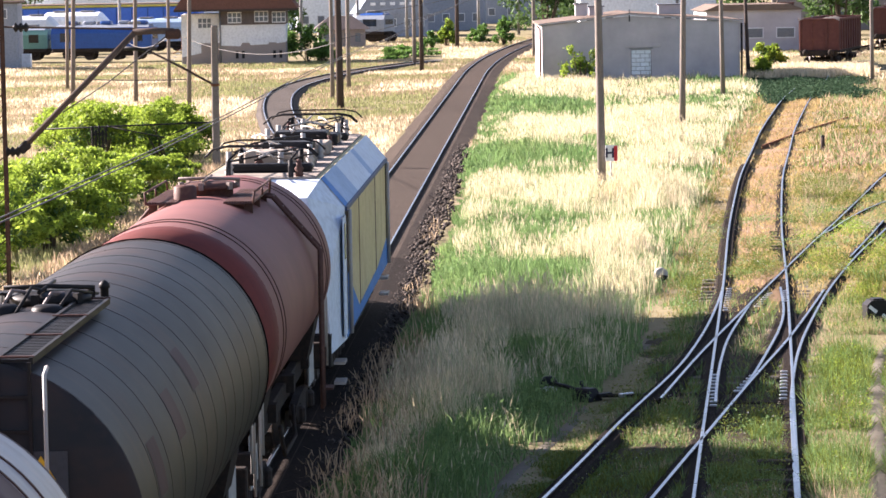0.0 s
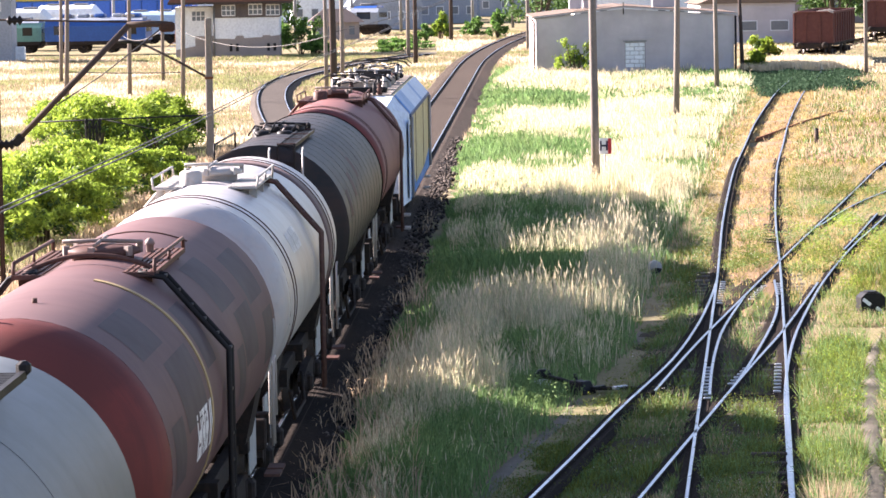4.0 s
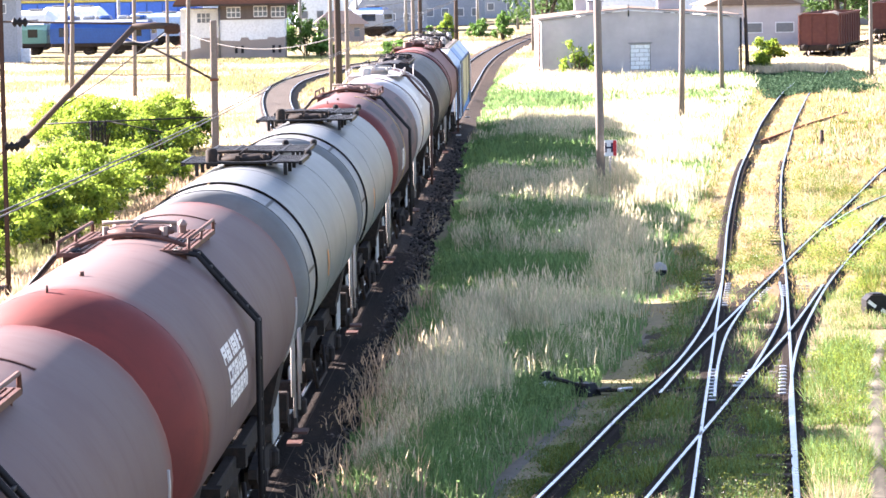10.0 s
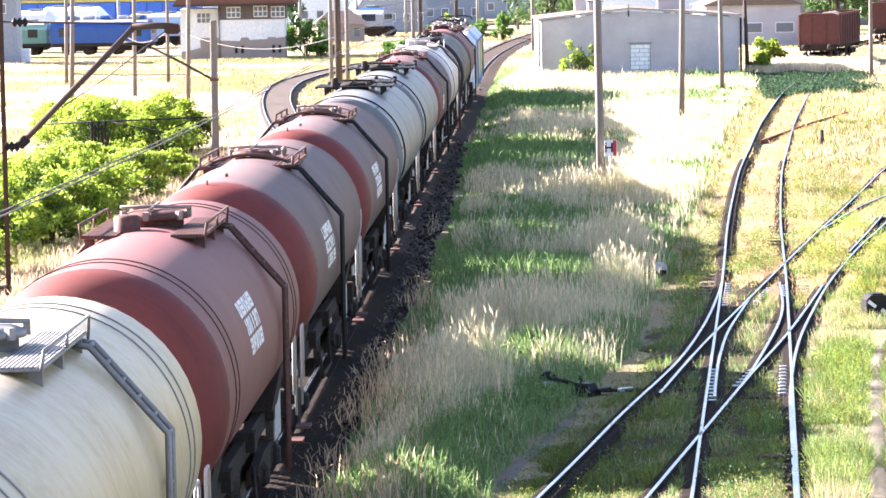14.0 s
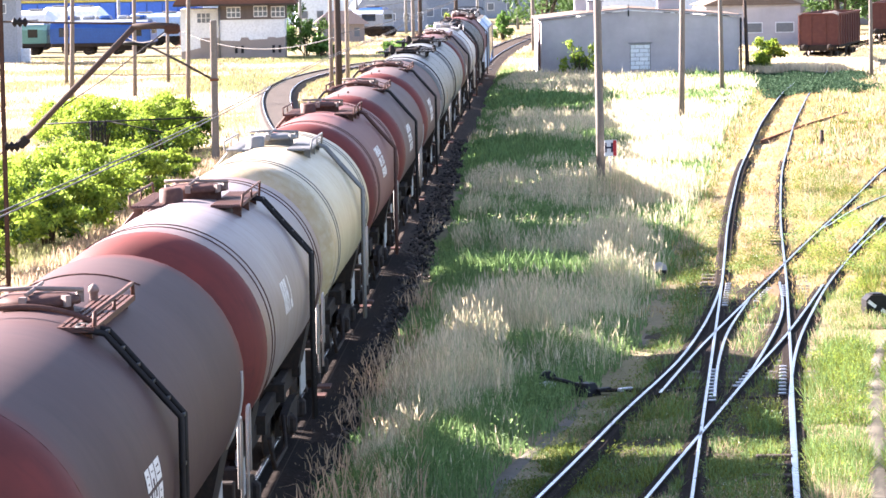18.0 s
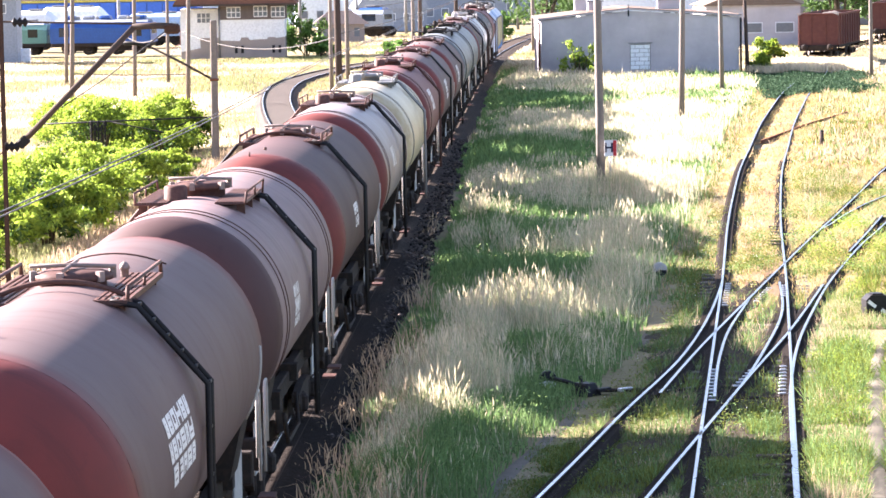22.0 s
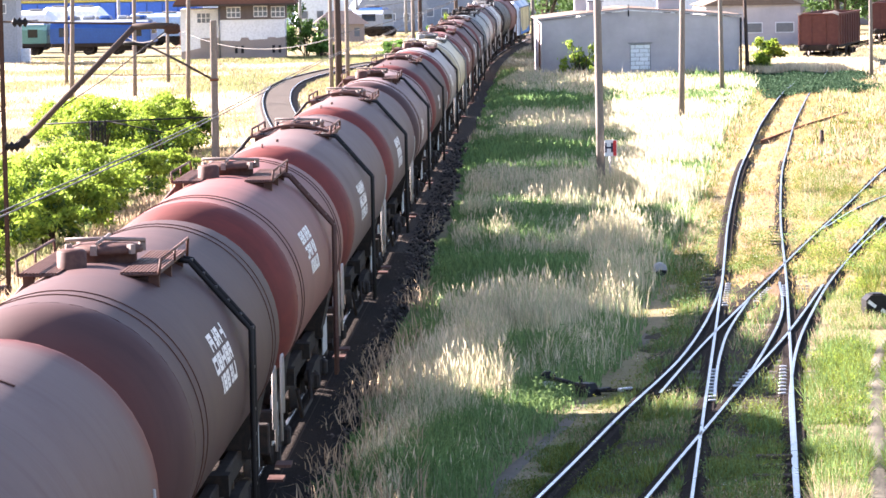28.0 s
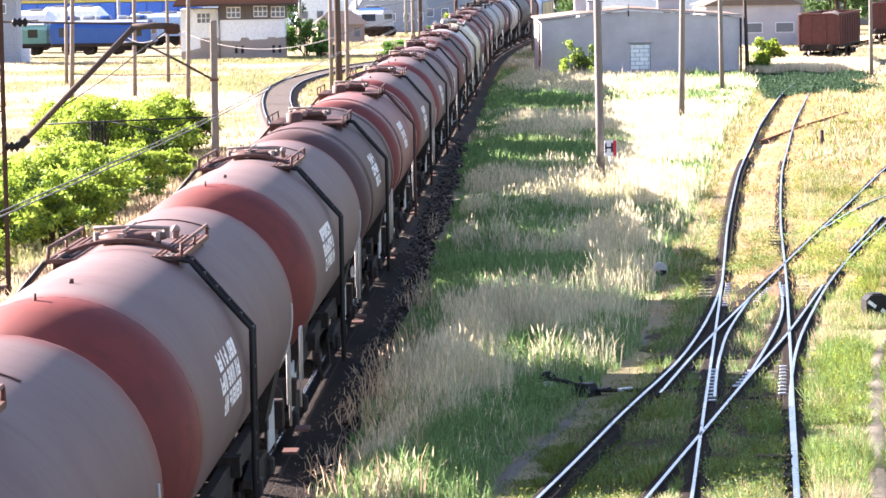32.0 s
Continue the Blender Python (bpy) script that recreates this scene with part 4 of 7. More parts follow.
M["patch_dark"] = material("dark_overpaint", (0.062, 0.044, 0.05), 0.6, second=(0.075, 0.05, 0.055), scale=1.0, fine=3, bump=0, spec=0.12)
M["tan_band"] = material("tan_worn_band", (0.42, 0.31, 0.16), 0.7, scale=2, fine=6, bump=0.05, spec=0.1)

R, D, DU, PK = M["tank_red"], M["tank_dark"], M["tank_dusty"], M["tank_pink"]
E, FI = M["end_red"], M["fittings"]
BOX = (-2.75, 3, 2.1, 9.0)
RBOX = (-1.5, 3, 1.7, 9.0)
train = [(65.2, locomotive())]
wagons = [
    (-3, tank_wagon("ribbed", R, E, FI, "oxide red tank wagon with hoops behind the locomotive", ribs=True)),
    (-2, black_wagon()),
    (-1, tank_wagon("ribbed", M["tank_white"], M["tank_white"], M["rod"], "dirty white tank wagon with brown-streaked front", (-2.4, 1, 1.7, 15.0, 3, 34), True, back=1.4, front_paint=M["tank_dark"], band=(3.0, 3.9, M["tank_dusty"], "brown streaked band"))),
    (0, tank_wagon("plain", M["patched"], E, FI, "brown tank wagon painted over in square patches", (-2.9, 1, 1.6, 22.0, 5, 8))),
    (1, grey_wagon("grey tank wagon with dark grating walkways and orange placard")),
    (2, grey_wagon("grey tank wagon with dark grating walkways on top")),
    (3, tank_wagon("plain", DU, E, FI, "dusty red tank wagon with white lettering block", (*BOX, 7))),
    (4, tank_wagon("plain", DU, E, FI, "dusty red tank wagon with a pale seam", (*BOX, 8))),
    (5, tank_wagon("ribbed", R, E, FI, "red hooped tank wagon with white lettering block", (*RBOX, 9, 31), True)),
    (6, tank_wagon("ribbed", M["tank_cream"], M["tank_cream"], M["steel"], "cream hooped tank wagon", None, True)),
    (7, tank_wagon("ribbed", M["tank_silver"], E, FI, "pale pinkish-silver hooped tank wagon, rust red at its end", (-1.6, 1, 1.4, 20.0, 11, 20), True)),
    (8, tank_wagon("plain", D, E, FI, "sooty brown tank wagon with bright red end rim", (-2.6, 2, 1.2, 9.0, 12, 14))),
    (9, tank_wagon("ribbed", PK, M["tank_dark"], FI, "faded pink hooped tank wagon", (-2.6, 1, 1.1, 26.0, 13, 12), True, back=1.85)),
    (10, tank_wagon("plain", DU, E, FI, "dusty brown tank wagon with white lettering block", (*BOX, 14))),
    (11, tank_wagon("plain", DU, E, FI, "greyish brown tank wagon with white lettering block", (*BOX, 15))),
    (12, tank_wagon("ribbed", R, E, FI, "red hooped tank wagon with faded lettering", (*RBOX, 16, 31), True)),
    (13, tank_wagon("ribbed", D, M["tank_dark"], FI, "dark brown hooped tank wagon with white lettering block", (*RBOX, 17, 31), True, back=1.3)),
    (14, tank_wagon("plain", DU, E, FI, "dusty red tank wagon with rusty lettering block", (*BOX, 18))),
    (15, tank_wagon("plain", DU, E, FI, "dusty brown tank wagon with small lettering", (*BOX, 19))),
    (16, tank_wagon("plain", DU, E, FI, "dusty brown tank wagon near the tail", (*BOX, 20))),
    (17, tank_wagon("plain", D, E, FI, "sooty brown tank wagon at the tail", (*BOX, 21))),
]
# dark rectangles of fresh paint and a tan band on the patched wagon
for k, (y0, y1, a0, a1) in enumerate(((-5.2, -3.6, 40, 62), (-4.4, -2.6, 5, 34), (-1.9, -1.0, 18, 48), (1.0, 2.6, 30, 58), (1.8, 3.4, 0, 26), (3.6, 5.2, 22, 50), (-5.6, -4.7, -10, 14), (4.4, 5.6, -12, 14), (0.9, 1.7, -14, 12))):
    part("paint_patch", Shape().lathe([(y0, 1.503), (y1, 1.503)], "y", (0, 0, 2.63), 8, True, (a0, a1)), M["patch_dark"], wagons[3][1], "dark rectangle of fresh overpaint")
part("tan_band", ring(1.5, -2.2, 0.12, 0.012, 40, (-40, 80), 2.63), M["tan_band"], wagons[3][1], "worn tan band")
# where the middle of each wagon stands along the track at the start
STANDS = [49.0, 35.6, 21.8, 8.2, -6.3, -20.1, -34.6, -49.8, -64.3, -77.3, -90.5, -104.6, -118.9, -133.0, -148.3, -162.5, -175.8, -189.9, -206.2, -221.4, -236.6]
for (i, w), at in zip(wagons, STANDS):
    train.append((at, w))


def motions():
    for start, w in train:
        rows = []
        for t in [0.5 * k for k in range(8)] + [float(k) for k in range(4, 33)]:
            p, h = on_track(start + run(t))
            rows.append((t, pose(p.x, p.y, 0.002, 0, 0, -math.degrees(h))))
        walk(w, rows)


# ---- paths and bare soil ----
def soil_strip(name, pts, wide, mat, label, z=0.012):
    line = smooth_line(pts, 1.0)
    rnd = random.Random(3)
    sh, verts = Shape(), []
    for i, p in enumerate(line):
        w = (line[min(i + 1, len(line) - 1)] - line[max(i - 1, 0)]).normalized()
        a = Vector((w.y, -w.x, 0))
        for k, up in ((-1.0, -0.03), (-0.6, z), (0.0, z), (0.6, z), (1.0, -0.03)):
            taper = min(1.0, 0.08 + i / 5, 0.08 + (len(line) - 1 - i) / 5)
            q = p + a * wide / 2 * k * taper * rnd.uniform(0.7, 1.25)
            verts.append(q + Vector((0, 0, float(rolling(q.x, q.y)) + up)))
    sh.add(verts, [(i * 5 + k, (i + 1) * 5 + k, (i + 1) * 5 + k + 1, i * 5 + k + 1) for i in range(len(line) - 1) for k in range(4)], True)
    return tagged(part(name, sh, mat), label, "path", kind="structure")


PATH = [(5.4, 76), (4.9, 71.5), (4.6, 68.4), (4.3, 65.8), (3.9, 63.0), (3.3, 59.5), (2.6, 55.7), (1.8, 51.8), (1.3, 49.4), (0.9, 47.3), (0.6, 45.2), (0.0, 41)]
soil_strip("trodden_path", PATH, 0.3, M["path"], "narrow trodden earth path through the grass")
SIDE_PATH = [(10.5, 76), (9.1, 66), (8.2, 59.8), (7.7, 56.5), (6.95, 51.1), (6.25, 45.7), (5.3, 38)]
soil_strip("gravel_path", [(8.8, 63.0), (8.2, 59.8), (7.7, 56.5), (6.95, 51.1), (6.25, 45.7), (5.3, 38)], 0.4, M["path"], "pale gravel path beside the yard track")
M["grit"] = material("reddish_grit", (0.21, 0.135, 0.085), 0.95, second=(0.15, 0.105, 0.06), scale=0.8, third=(0.29, 0.20, 0.12), fine=12, bump=0.8, depth=0.04)
soil_strip("track_grit", [(6.4, 66), (7.1, 73), (8.0, 81), (10.0, 101), (13.2, 126), (18.3, 165), (23, 200)], 2.1, M["grit"], "rusty grit between the yard rails", 0.03)
soil_strip("far_track_grit", [(12.5, 108), (16.5, 126), (21.5, 148), (27, 170)], 2.4, M["grit"], "rusty grit under the diverging siding", 0.028)
soil_strip("oily_patch", [(6.0, 66), (6.6, 69), (7.2, 73.5)], 1.7, M["ballast"], "dark oily ballast in the slip", 0.045)
soil_strip("oily_rod_bed", [(3.2, 54.5), (4.2, 54.3), (5.2, 54.1), (6.4, 53.9)], 0.9, M["ballast"], "dark oily bed of the switch rods", 0.04)
M["cinder"] = material("brown_cinders", (0.045, 0.037, 0.026), 0.95, second=(0.068, 0.058, 0.034), scale=0.8, third=(0.035, 0.028, 0.022), fine=9, bump=0.8, depth=0.04)
soil_strip("yard_cinders", [(1.6, 30), (3.4, 45), (5.0, 58), (6.8, 74), (8.2, 86), (9.4, 97)], 3.6, M["cinder"], "brown cinders under the yard weeds", 0.02)
soil_strip("dry_clearing", [(-20, 176), (-15, 182), (-12, 190), (-11.5, 205), (-14, 222)], 4.0, M["path"], "bare pale sand beside the curved track")
soil_strip("farm_road", [(-40, 236), (-30, 240), (-20, 243), (-10, 247), (2, 262)], 3.5, M["path"], "sandy service road")

for pts in ([(4.35, 52.6), (4.75, 56), (5.05, 58.6)], [(5.6, 53.3), (6.05, 57), (6.3, 59)], [(4.9, 54.4), (5.3, 56), (5.65, 57.8)], [(7.3, 67), (7.55, 70), (7.85, 73.5)]):
    soil_strip("oily_slip_bed", pts, 0.8, M["ballast"], "dark oily ballast round the slide plates", 0.043)
soil_strip("oily_crossing_bed", [(2.4, 47.5), (3.4, 50.6), (4.1, 53.0), (4.6, 55.5)], 0.9, M["cinder"], "dark cinders at the rail crossing", 0.03)

# slide plates of the slip
M["bright_plate"] = material("worn_bright_plate", (0.62, 0.64, 0.68), 0.35, 0.6, scale=9, third=(0.3, 0.3, 0.32), fine=60, bump=0.05)
plate_mesh = Shape().box((0, 0, 0), (0.13, 0.07, 0.03), bevel=0.008).mesh("slide_plate", M["bright_plate"])
for x0, y0, x1, y1, n in ((4.87, 57.5, 4.47, 53.1, 10), (5.54, 57.3, 4.99, 54.9, 6), (6.17, 57.8, 5.72, 53.8, 9), (6.51, 72.6, 5.98, 67.7, 10), (7.32, 71.5, 6.69, 68.4, 7), (7.73, 72.0, 7.49, 69.4, 6)):
    for k in range(n):
        part("slide_plate", plate_mesh, None, yard, at=pose(x0 + (x1 - x0) * k / n, y0 + (y1 - y0) * k / n, -0.015))
# dark margins beside the yard rails: stained sleepers and painted rail shade
for k, line in enumerate(YARD_RAILS):
    near = [p for p in line if p.y < 118]
    if len(near) > 2:
        part("rail_margin", strip(near, [(-0.23, -0.13), (-0.15, -0.045 - 0.002 * k), (0.15, -0.045 - 0.002 * k), (0.23, -0.13)]), M["ballast"], yard, "dark stained margin along the rail, rail shade in its colour")
# short pieces for the sleepers that show between the rails
plank = Shape().box((0, 0, 0), (0.55, 0.16, 0.12), bevel=0.015).mesh("plank", M["dark_wood"])
for x, y in ((4.9, 47.3), (4.8, 46.4), (4.68, 45.5), (4.6, 44.6)):
    part("plank", plank, None, yard, at=pose(x, y, -0.035, 0, 0, -4))
lath = Shape().box((0, 0, 0), (0.34, 0.12, 0.08), bevel=0.012).mesh("plank", M["sleeper"])
for k in range(7):
    part("plank", lath, None, yard, at=pose(8.62 + 0.093 * k, 82.5 + 0.9 * k, -0.045, 0, 0, -6))
soil_strip("plank_bed", [(4.45, 43.5), (4.7, 45.5), (4.95, 48)], 0.75, M["cinder"], "bare cinders round the short sleeper pieces", 0.035)


# ---- poles and masts ----
def pole(x, y, h, r, mat, label, lean=0.0, steps=False):
    w = thing("pole", label, "pole", pose(x, y, GROUND - 0.1, 0, lean, 0), group="poles of the yard")
    part("shaft", Shape().tube([(0, 0, 0), (0, 0, h * 0.25), (0, 0, h * 0.5), (0, 0, h)], r, 12, r2=r * 0.72), mat, w)
    part("cap", Shape().lathe([(h - 0.01, r * 0.75), (h + 0.04, r * 0.6), (h + 0.05, 0)], "z", (0, 0, 0), 12), M["steel"], w)
    if steps:
        part("crossarm", Shape().box((0, 0, h - 0.7), (1.5, 0.1, 0.12), bevel=0.015), M["dark_wood"], w)
        for k in (-0.65, -0.25, 0.25, 0.65):
            part("insulator", Shape().lathe([(h - 0.64, 0.02), (h - 0.6, 0.05), (h - 0.52, 0.055), (h - 0.47, 0.03), (h - 0.46, 0)], "z", (k, 0, 0), 8), M["rod"], w)
    return w


GREY, DARK = M["wood_pole"], M["dark_wood"]
lamp_pole = pole(5.16, 103.1, 11.0, 0.15, M["concrete"], "slender grey concrete pole carrying a small sign", -0.5)
pole(10.78, 143.0, 12.0, 0.15, M["concrete"], "slender grey concrete pole in pale grass", 1.0, True)
pole(15.85, 179.5, 12.0, 0.14, M["concrete"], "slender grey concrete pole before the shed", -0.8)
pole(7.7, 262, 14, 0.17, M["concrete"], "grey pole beside the main line", -0.3)
pole(26.7, 197.7, 12, 0.13, M["concrete"], "thin grey pole beside the siding", -0.5)
pole(29.4, 282, 14, 0.18, M["concrete"], "grey pole behind the shed")
pole(30.6, 292, 14, 0.15, M["concrete"], "grey pole behind the shed")
pole(19.85, 206, 7.2, 0.14, DARK, "dark ivy-grown post beside the shed", -2.0)
for x, y, r, lean in ((-24.2, 207, 0.13, 1.2), (-20.2, 175, 0.14, 1.8), (-17.75, 185.7, 0.13, 0.9), (-17.5, 205.8, 0.12, 0.5), (-13.7, 173.4, 0.13, 1.4)):
    pole(x, y, 13, r, GREY, "tall grey weathered timber pole in dry grass", lean, True)
pole(-6.35, 187, 13, 0.13, M["concrete"], "slender grey mast beside the curved track")
pole(-5.5, 174.3, 13, 0.21, DARK, "thick dark timber mast beside the main line", -0.4)
pole(-5.85, 203, 13, 0.15, M["concrete"], "grey mast beside the curved track")
pole(-1.35, 228.7, 13, 0.17, DARK, "dark timber mast beside the main line")
pole(-2.0, 246, 14, 0.16, M["concrete"], "grey mast beside the main line")
pole(1.56, 291, 14, 0.2, DARK, "dark mast where the line bends")
for x, y in ((-13.0, 300), (-8.2, 320), (-3.4, 330), (4.0, 330), (8.5, 345), (14.5, 340), (-30, 300), (24.5, 330)):
    pole(x, y, 15, 0.17, M["steel"], "distant slender grey steel mast")

# the catenary post with its bracket arms
post = thing("catenary_post", "weathered concrete catenary post with steel bracket arms", "post", pose(-8.68, 122.6, GROUND - 0.1, 0, 0.3, 0))
part("shaft", Shape().box((0, 0, 2.8), (0.29, 0.32, 5.66), taper=0.85, bevel=0.04), M["concrete"], post)
part("band", Shape().box((0, 0, 3.35), (0.33, 0.36, 0.1), bevel=0.02), M["rust"], post)
arm = part("bracket_arm", Shape().tube([(-0.1, 0, 3.38), (-1.2, 0, 4.0), (-2.51, 0, 4.68)], 0.045, 8), M["dark_wood"], post)
part("arm_insulator", Shape().tube([(-2.45, 0, 4.66), (-2.9, 0, 4.76), (-3.46, 0, 4.8)], 0.075, 8), M["black"], post)
low = part("lower_arm", Shape().tube([(-0.1, 0, 1.92), (-3.0, 0, 1.83), (-6.7, 0, 1.72)], 0.032, 8), M["black"], post)
part("stay", Shape().tube([(-4.2, 0, 1.82), (-2.0, 0, 1.35), (-1.1, 0, 1.72)], 0.028, 6), M["black"], post)
for k in range(5):
    part("insulator", Shape().lathe([(-0.75, 0.02), (-0.6, 0.05), (-0.45, 0.03), (-0.34, 0.07), (-0.24, 0.04), (-0.12, 0.08), (0, 0.04)], "z", (-4.75 + 0.13 * k, 0, 1.83 - 0.16 * (k % 2)), 10), M["black"], low)

mast = thing("lattice_mast", "rusty lattice mast carrying a cantilever arm over the line", "mast", pose(-10.25, 73.7, GROUND - 0.05))
for x in (-0.16, 0.16):
    for y in (-0.16, 0.16):
        part("leg", Shape().box((x, y, 4.6), (0.06, 0.06, 9.2)), M["dark_rust"], mast)
for k in range(18):
    part("lacing", Shape().tube([(-0.16, -0.17, 0.4 + 0.48 * k), (0.16, -0.17, 0.64 + 0.48 * k)], 0.014, 5), M["dark_rust"], mast)
part("footing", Shape().box((0, 0, 0.2), (0.42, 0.42, 0.4), bevel=0.05), M["dark_wood"], mast)
strut = part("cantilever_strut", Shape().tube([(0.62, 0, 3.75), (1.6, 0, 4.72), (3.22, 0, 6.32)], 0.07, 10), M["dark_wood"], mast, "thick dark cantilever strut")
part("strut_insulator", Shape().lathe([(0.0, 0.05), (0.06, 0.13), (0.12, 0.06), (0.18, 0.13), (0.24, 0.06), (0.30, 0.13), (0.36, 0.05)], "x", (0.15, 0, 3.62), 12), M["black"], strut)
part("clamp", Shape().box((0.6, 0, 3.72), (0.28, 0.16, 0.22), pose(0, 0, 0, 0, -42, 0), bevel=0.03), M["black"], strut)
part("strut_head", Shape().tube([(3.18, 0, 6.33), (3.7, 0, 6.35), (4.12, 0, 6.33)], 0.075, 10), M["dark_wood"], strut)
part("steady_arm", Shape().tube([(4.05, 0, 6.3), (2.6, 0, 5.2), (1.5, 0, 4.5)], 0.016, 6), M["wire"], strut)
top = part("cantilever_tie", Shape().tube([(0.2, 0, 6.50), (3.22, 0, 6.40)], 0.022, 8), M["dark_wood"], mast)
part("tie_insulator", Shape().lathe([(0.0, 0.04), (0.06, 0.12), (0.12, 0.05), (0.18, 0.12), (0.24, 0.05), (0.30, 0.12), (0.36, 0.04)], "x", (0.42, 0, 6.48), 12), M["black"], top)
part("hanger_clamp", Shape().box((4.1, 0, 6.27), (0.36, 0.2, 0.24), bevel=0.05), M["dark_rust"], top)


def wire(pts, r, label):
    w = tagged(part("wire", Shape().tube(pts, r, 5), M["wire"]), label, "wire", group="overhead wires")
    return w


def sag(a, b, drop, n=14):
    a, b = Vector(a), Vector(b)
    return [a.lerp(b, k / n) - Vector((0, 0, drop * 4 * (k / n) * (1 - k / n))) for k in range(n + 1)]


for side in (-0.055, 0.055):
    wire([tuple(on_track(q)[0] + ASIDE * (side - 0.30) + Vector((0, 0, 5.07 + 0.05 * math.sin(q * 0.1)))) for q in range(12, 216, 4)], 0.010, "grey contact wire strung along the main line")
wire(sag((-6.1, 73.7, 6.05), (-12.0, 122.6, 4.75), 0.3), 0.012, "thin carrying wire beside the bushes")
wire(sag((-20.2, 175, 1.58), (-13.7, 173.4, 1.5), 0.06), 0.03, "grey wire between timber poles")
wire(sag((-16.5, 205.8, 3.1), (-5.5, 174.3, 3.4), 0.9), 0.022, "slack grey cable before the signal box")
wire(sag((-5.5, 174.3, 3.5), (7.7, 262, 7.0), 0.6), 0.02, "grey wire along the main line")
wire(sag((-5.85, 203, 4.4), (7.7, 262, 6.6), 0.5), 0.02, "grey wire along the main line")
wire(sag((-20.2, 175, 7.0), (-5.5, 174.3, 6.9), 0.4), 0.02, "grey wire between poles")

# ---- small trackside things ----
sign = thing("trackside_sign", "small white board with a dark H and a red edge", "sign", pose(5.46, 102.7, GROUND - 0.05))
part("post", Shape().tube([(-0.02, 0.05, 0), (-0.02, 0.05, 1.8)], 0.03, 8), M["rod"], sign)
M["sign_white"] = material("sign_white", (0.78, 0.78, 0.80), 0.5, scale=5, fine=30, bump=0.02, second=(0.7, 0.7, 0.72))
M["sign_red"] = material("sign_red", (0.50, 0.035, 0.04), 0.5, scale=5, fine=30, bump=0.02)
M["sign_blue"] = material("sign_navy", (0.012, 0.014, 0.05), 0.5, scale=5, fine=30, bump=0.02)
board = part("board", Shape().box((0, 0, 1.6), (0.40, 0.02, 0.52), bevel=0.005), M["sign_white"], sign)
part("red_field", Shape().box((0.13, -0.014, 1.6), (0.11, 0.006, 0.50)), M["sign_red"], board)
text = bpy.data.curves.new("letter", "FONT")
text.body, text.size, text.align_x, text.align_y, text.extrude, text.offset = "H", 0.42, "CENTER", "CENTER", 0.003, 0.012
letter = new("letter", text)
letter.parent = board
letter.matrix_basis = pose(-0.06, -0.016, 1.6, 90, 0, 0)
text.materials.append(M["sign_blue"])

lever = thing("switch_lever", "black switch lever with a round half-white weight", "switch lever", pose(1.83, 56.5, GROUND, 0, 0, -48))
part("weight", Shape().lathe([(-0.07, 0), (-0.07, 0.15), (-0.05, 0.17), (0.05, 0.17), (0.07, 0.15), (0.07, 0)], "y", (0, 0, 0), 20), M["black"], lever, at=pose(0, 0, 0.2, 0, 0, 48))
part("weight_paint", Shape().lathe([(-0.074, 0), (-0.074, 0.155)], "y", (0, 0, 0), 14, True, (190, 350)), M["sign_white"], lever, "white lower half", at=pose(0, 0, 0.2, 0, 0, 48))
part("arm", Shape().tube([(0.08, 0, 0.24), (0.45, 0, 0.22), (0.95, 0, 0.14)], 0.04, 8), M["black"], lever)
part("stand", Shape().box((0.95, 0, 0.12), (0.5, 0.36, 0.24), taper=0.7, bevel=0.03), M["black"], lever)
part("upright", Shape().tube([(0.8, 0.05, 0.1), (0.78, 0.05, 0.34)], 0.035, 8), M["black"], lever)
for q in (0.0, 0.14):
    part("pull_rod", Shape().tube([(1.05, q, 0.1), (1.9, 0.62 + q, 0.12), (3.0, 1.65 + q, 0.14)], 0.028, 6), M["frame"], lever)
for k in range(5):
    part("rod_roller", Shape().box((1.25 + 0.28 * k, 0.16 + 0.25 * k, 0.13), (0.1, 0.3, 0.06), bevel=0.01), M["bright_plate" if k % 2 else "black"], lever)
lever2 = thing("switch_lever", "grey switch lever with a pale round weight", "switch lever", pose(5.2, 76.3, GROUND, 0, 0, 12))
part("weight", Shape().lathe([(-0.07, 0), (-0.07, 0.15), (-0.04, 0.17), (0.05, 0.17), (0.07, 0.15), (0.07, 0)], "y", (0, 0, 0.2), 20), M["rod"], lever2)
part("weight_paint", Shape().lathe([(-0.074, 0), (-0.074, 0.155)], "y", (0, 0, 0.2), 14, True, (200, 350)), M["black"], lever2, "black lower half")
part("arm", Shape().tube([(-0.08, 0, 0.14), (-0.4, 0, 0.02)], 0.04, 8), M["dark_wood"], lever2)
lamp = thing("switch_lantern", "black switch lantern with white arrow bars", "switch lantern", pose(8.93, 65.6, GROUND - 0.06, 0, 0, 8))
part("housing", Shape().prism([(-0.26, 0.25), (0.26, 0.25), (0.26, 0.62), (0.16, 0.72), (-0.16, 0.72), (-0.26, 0.62)], -0.2, 0.2), M["black"], lamp)
part("foot", Shape().tube([(0, 0, 0), (0, 0, 0.27)], 0.1, 10), M["black"], lamp)
for a, x, z in ((-38, -0.14, 0.54), (-38, 0.14, 0.36)):
    part("arrow_bar", Shape().box((x, -0.206, z), (0.2, 0.008, 0.07), Matrix.Rotation(radians(-a), 4, "Y")), M["sign_white"], lamp)
part("hood", Shape().box((0, 0, 0.735), (0.24, 0.3, 0.03), bevel=0.01), M["black"], lamp)
stump = thing("marker_post", "short dark marker post in the weeds", "marker post", pose(14.9, 124.8, GROUND))
part("shaft", Shape().tube([(0, 0, 0), (0, 0, 0.72)], 0.10, 10, r2=0.08), M["dark_wood"], stump)
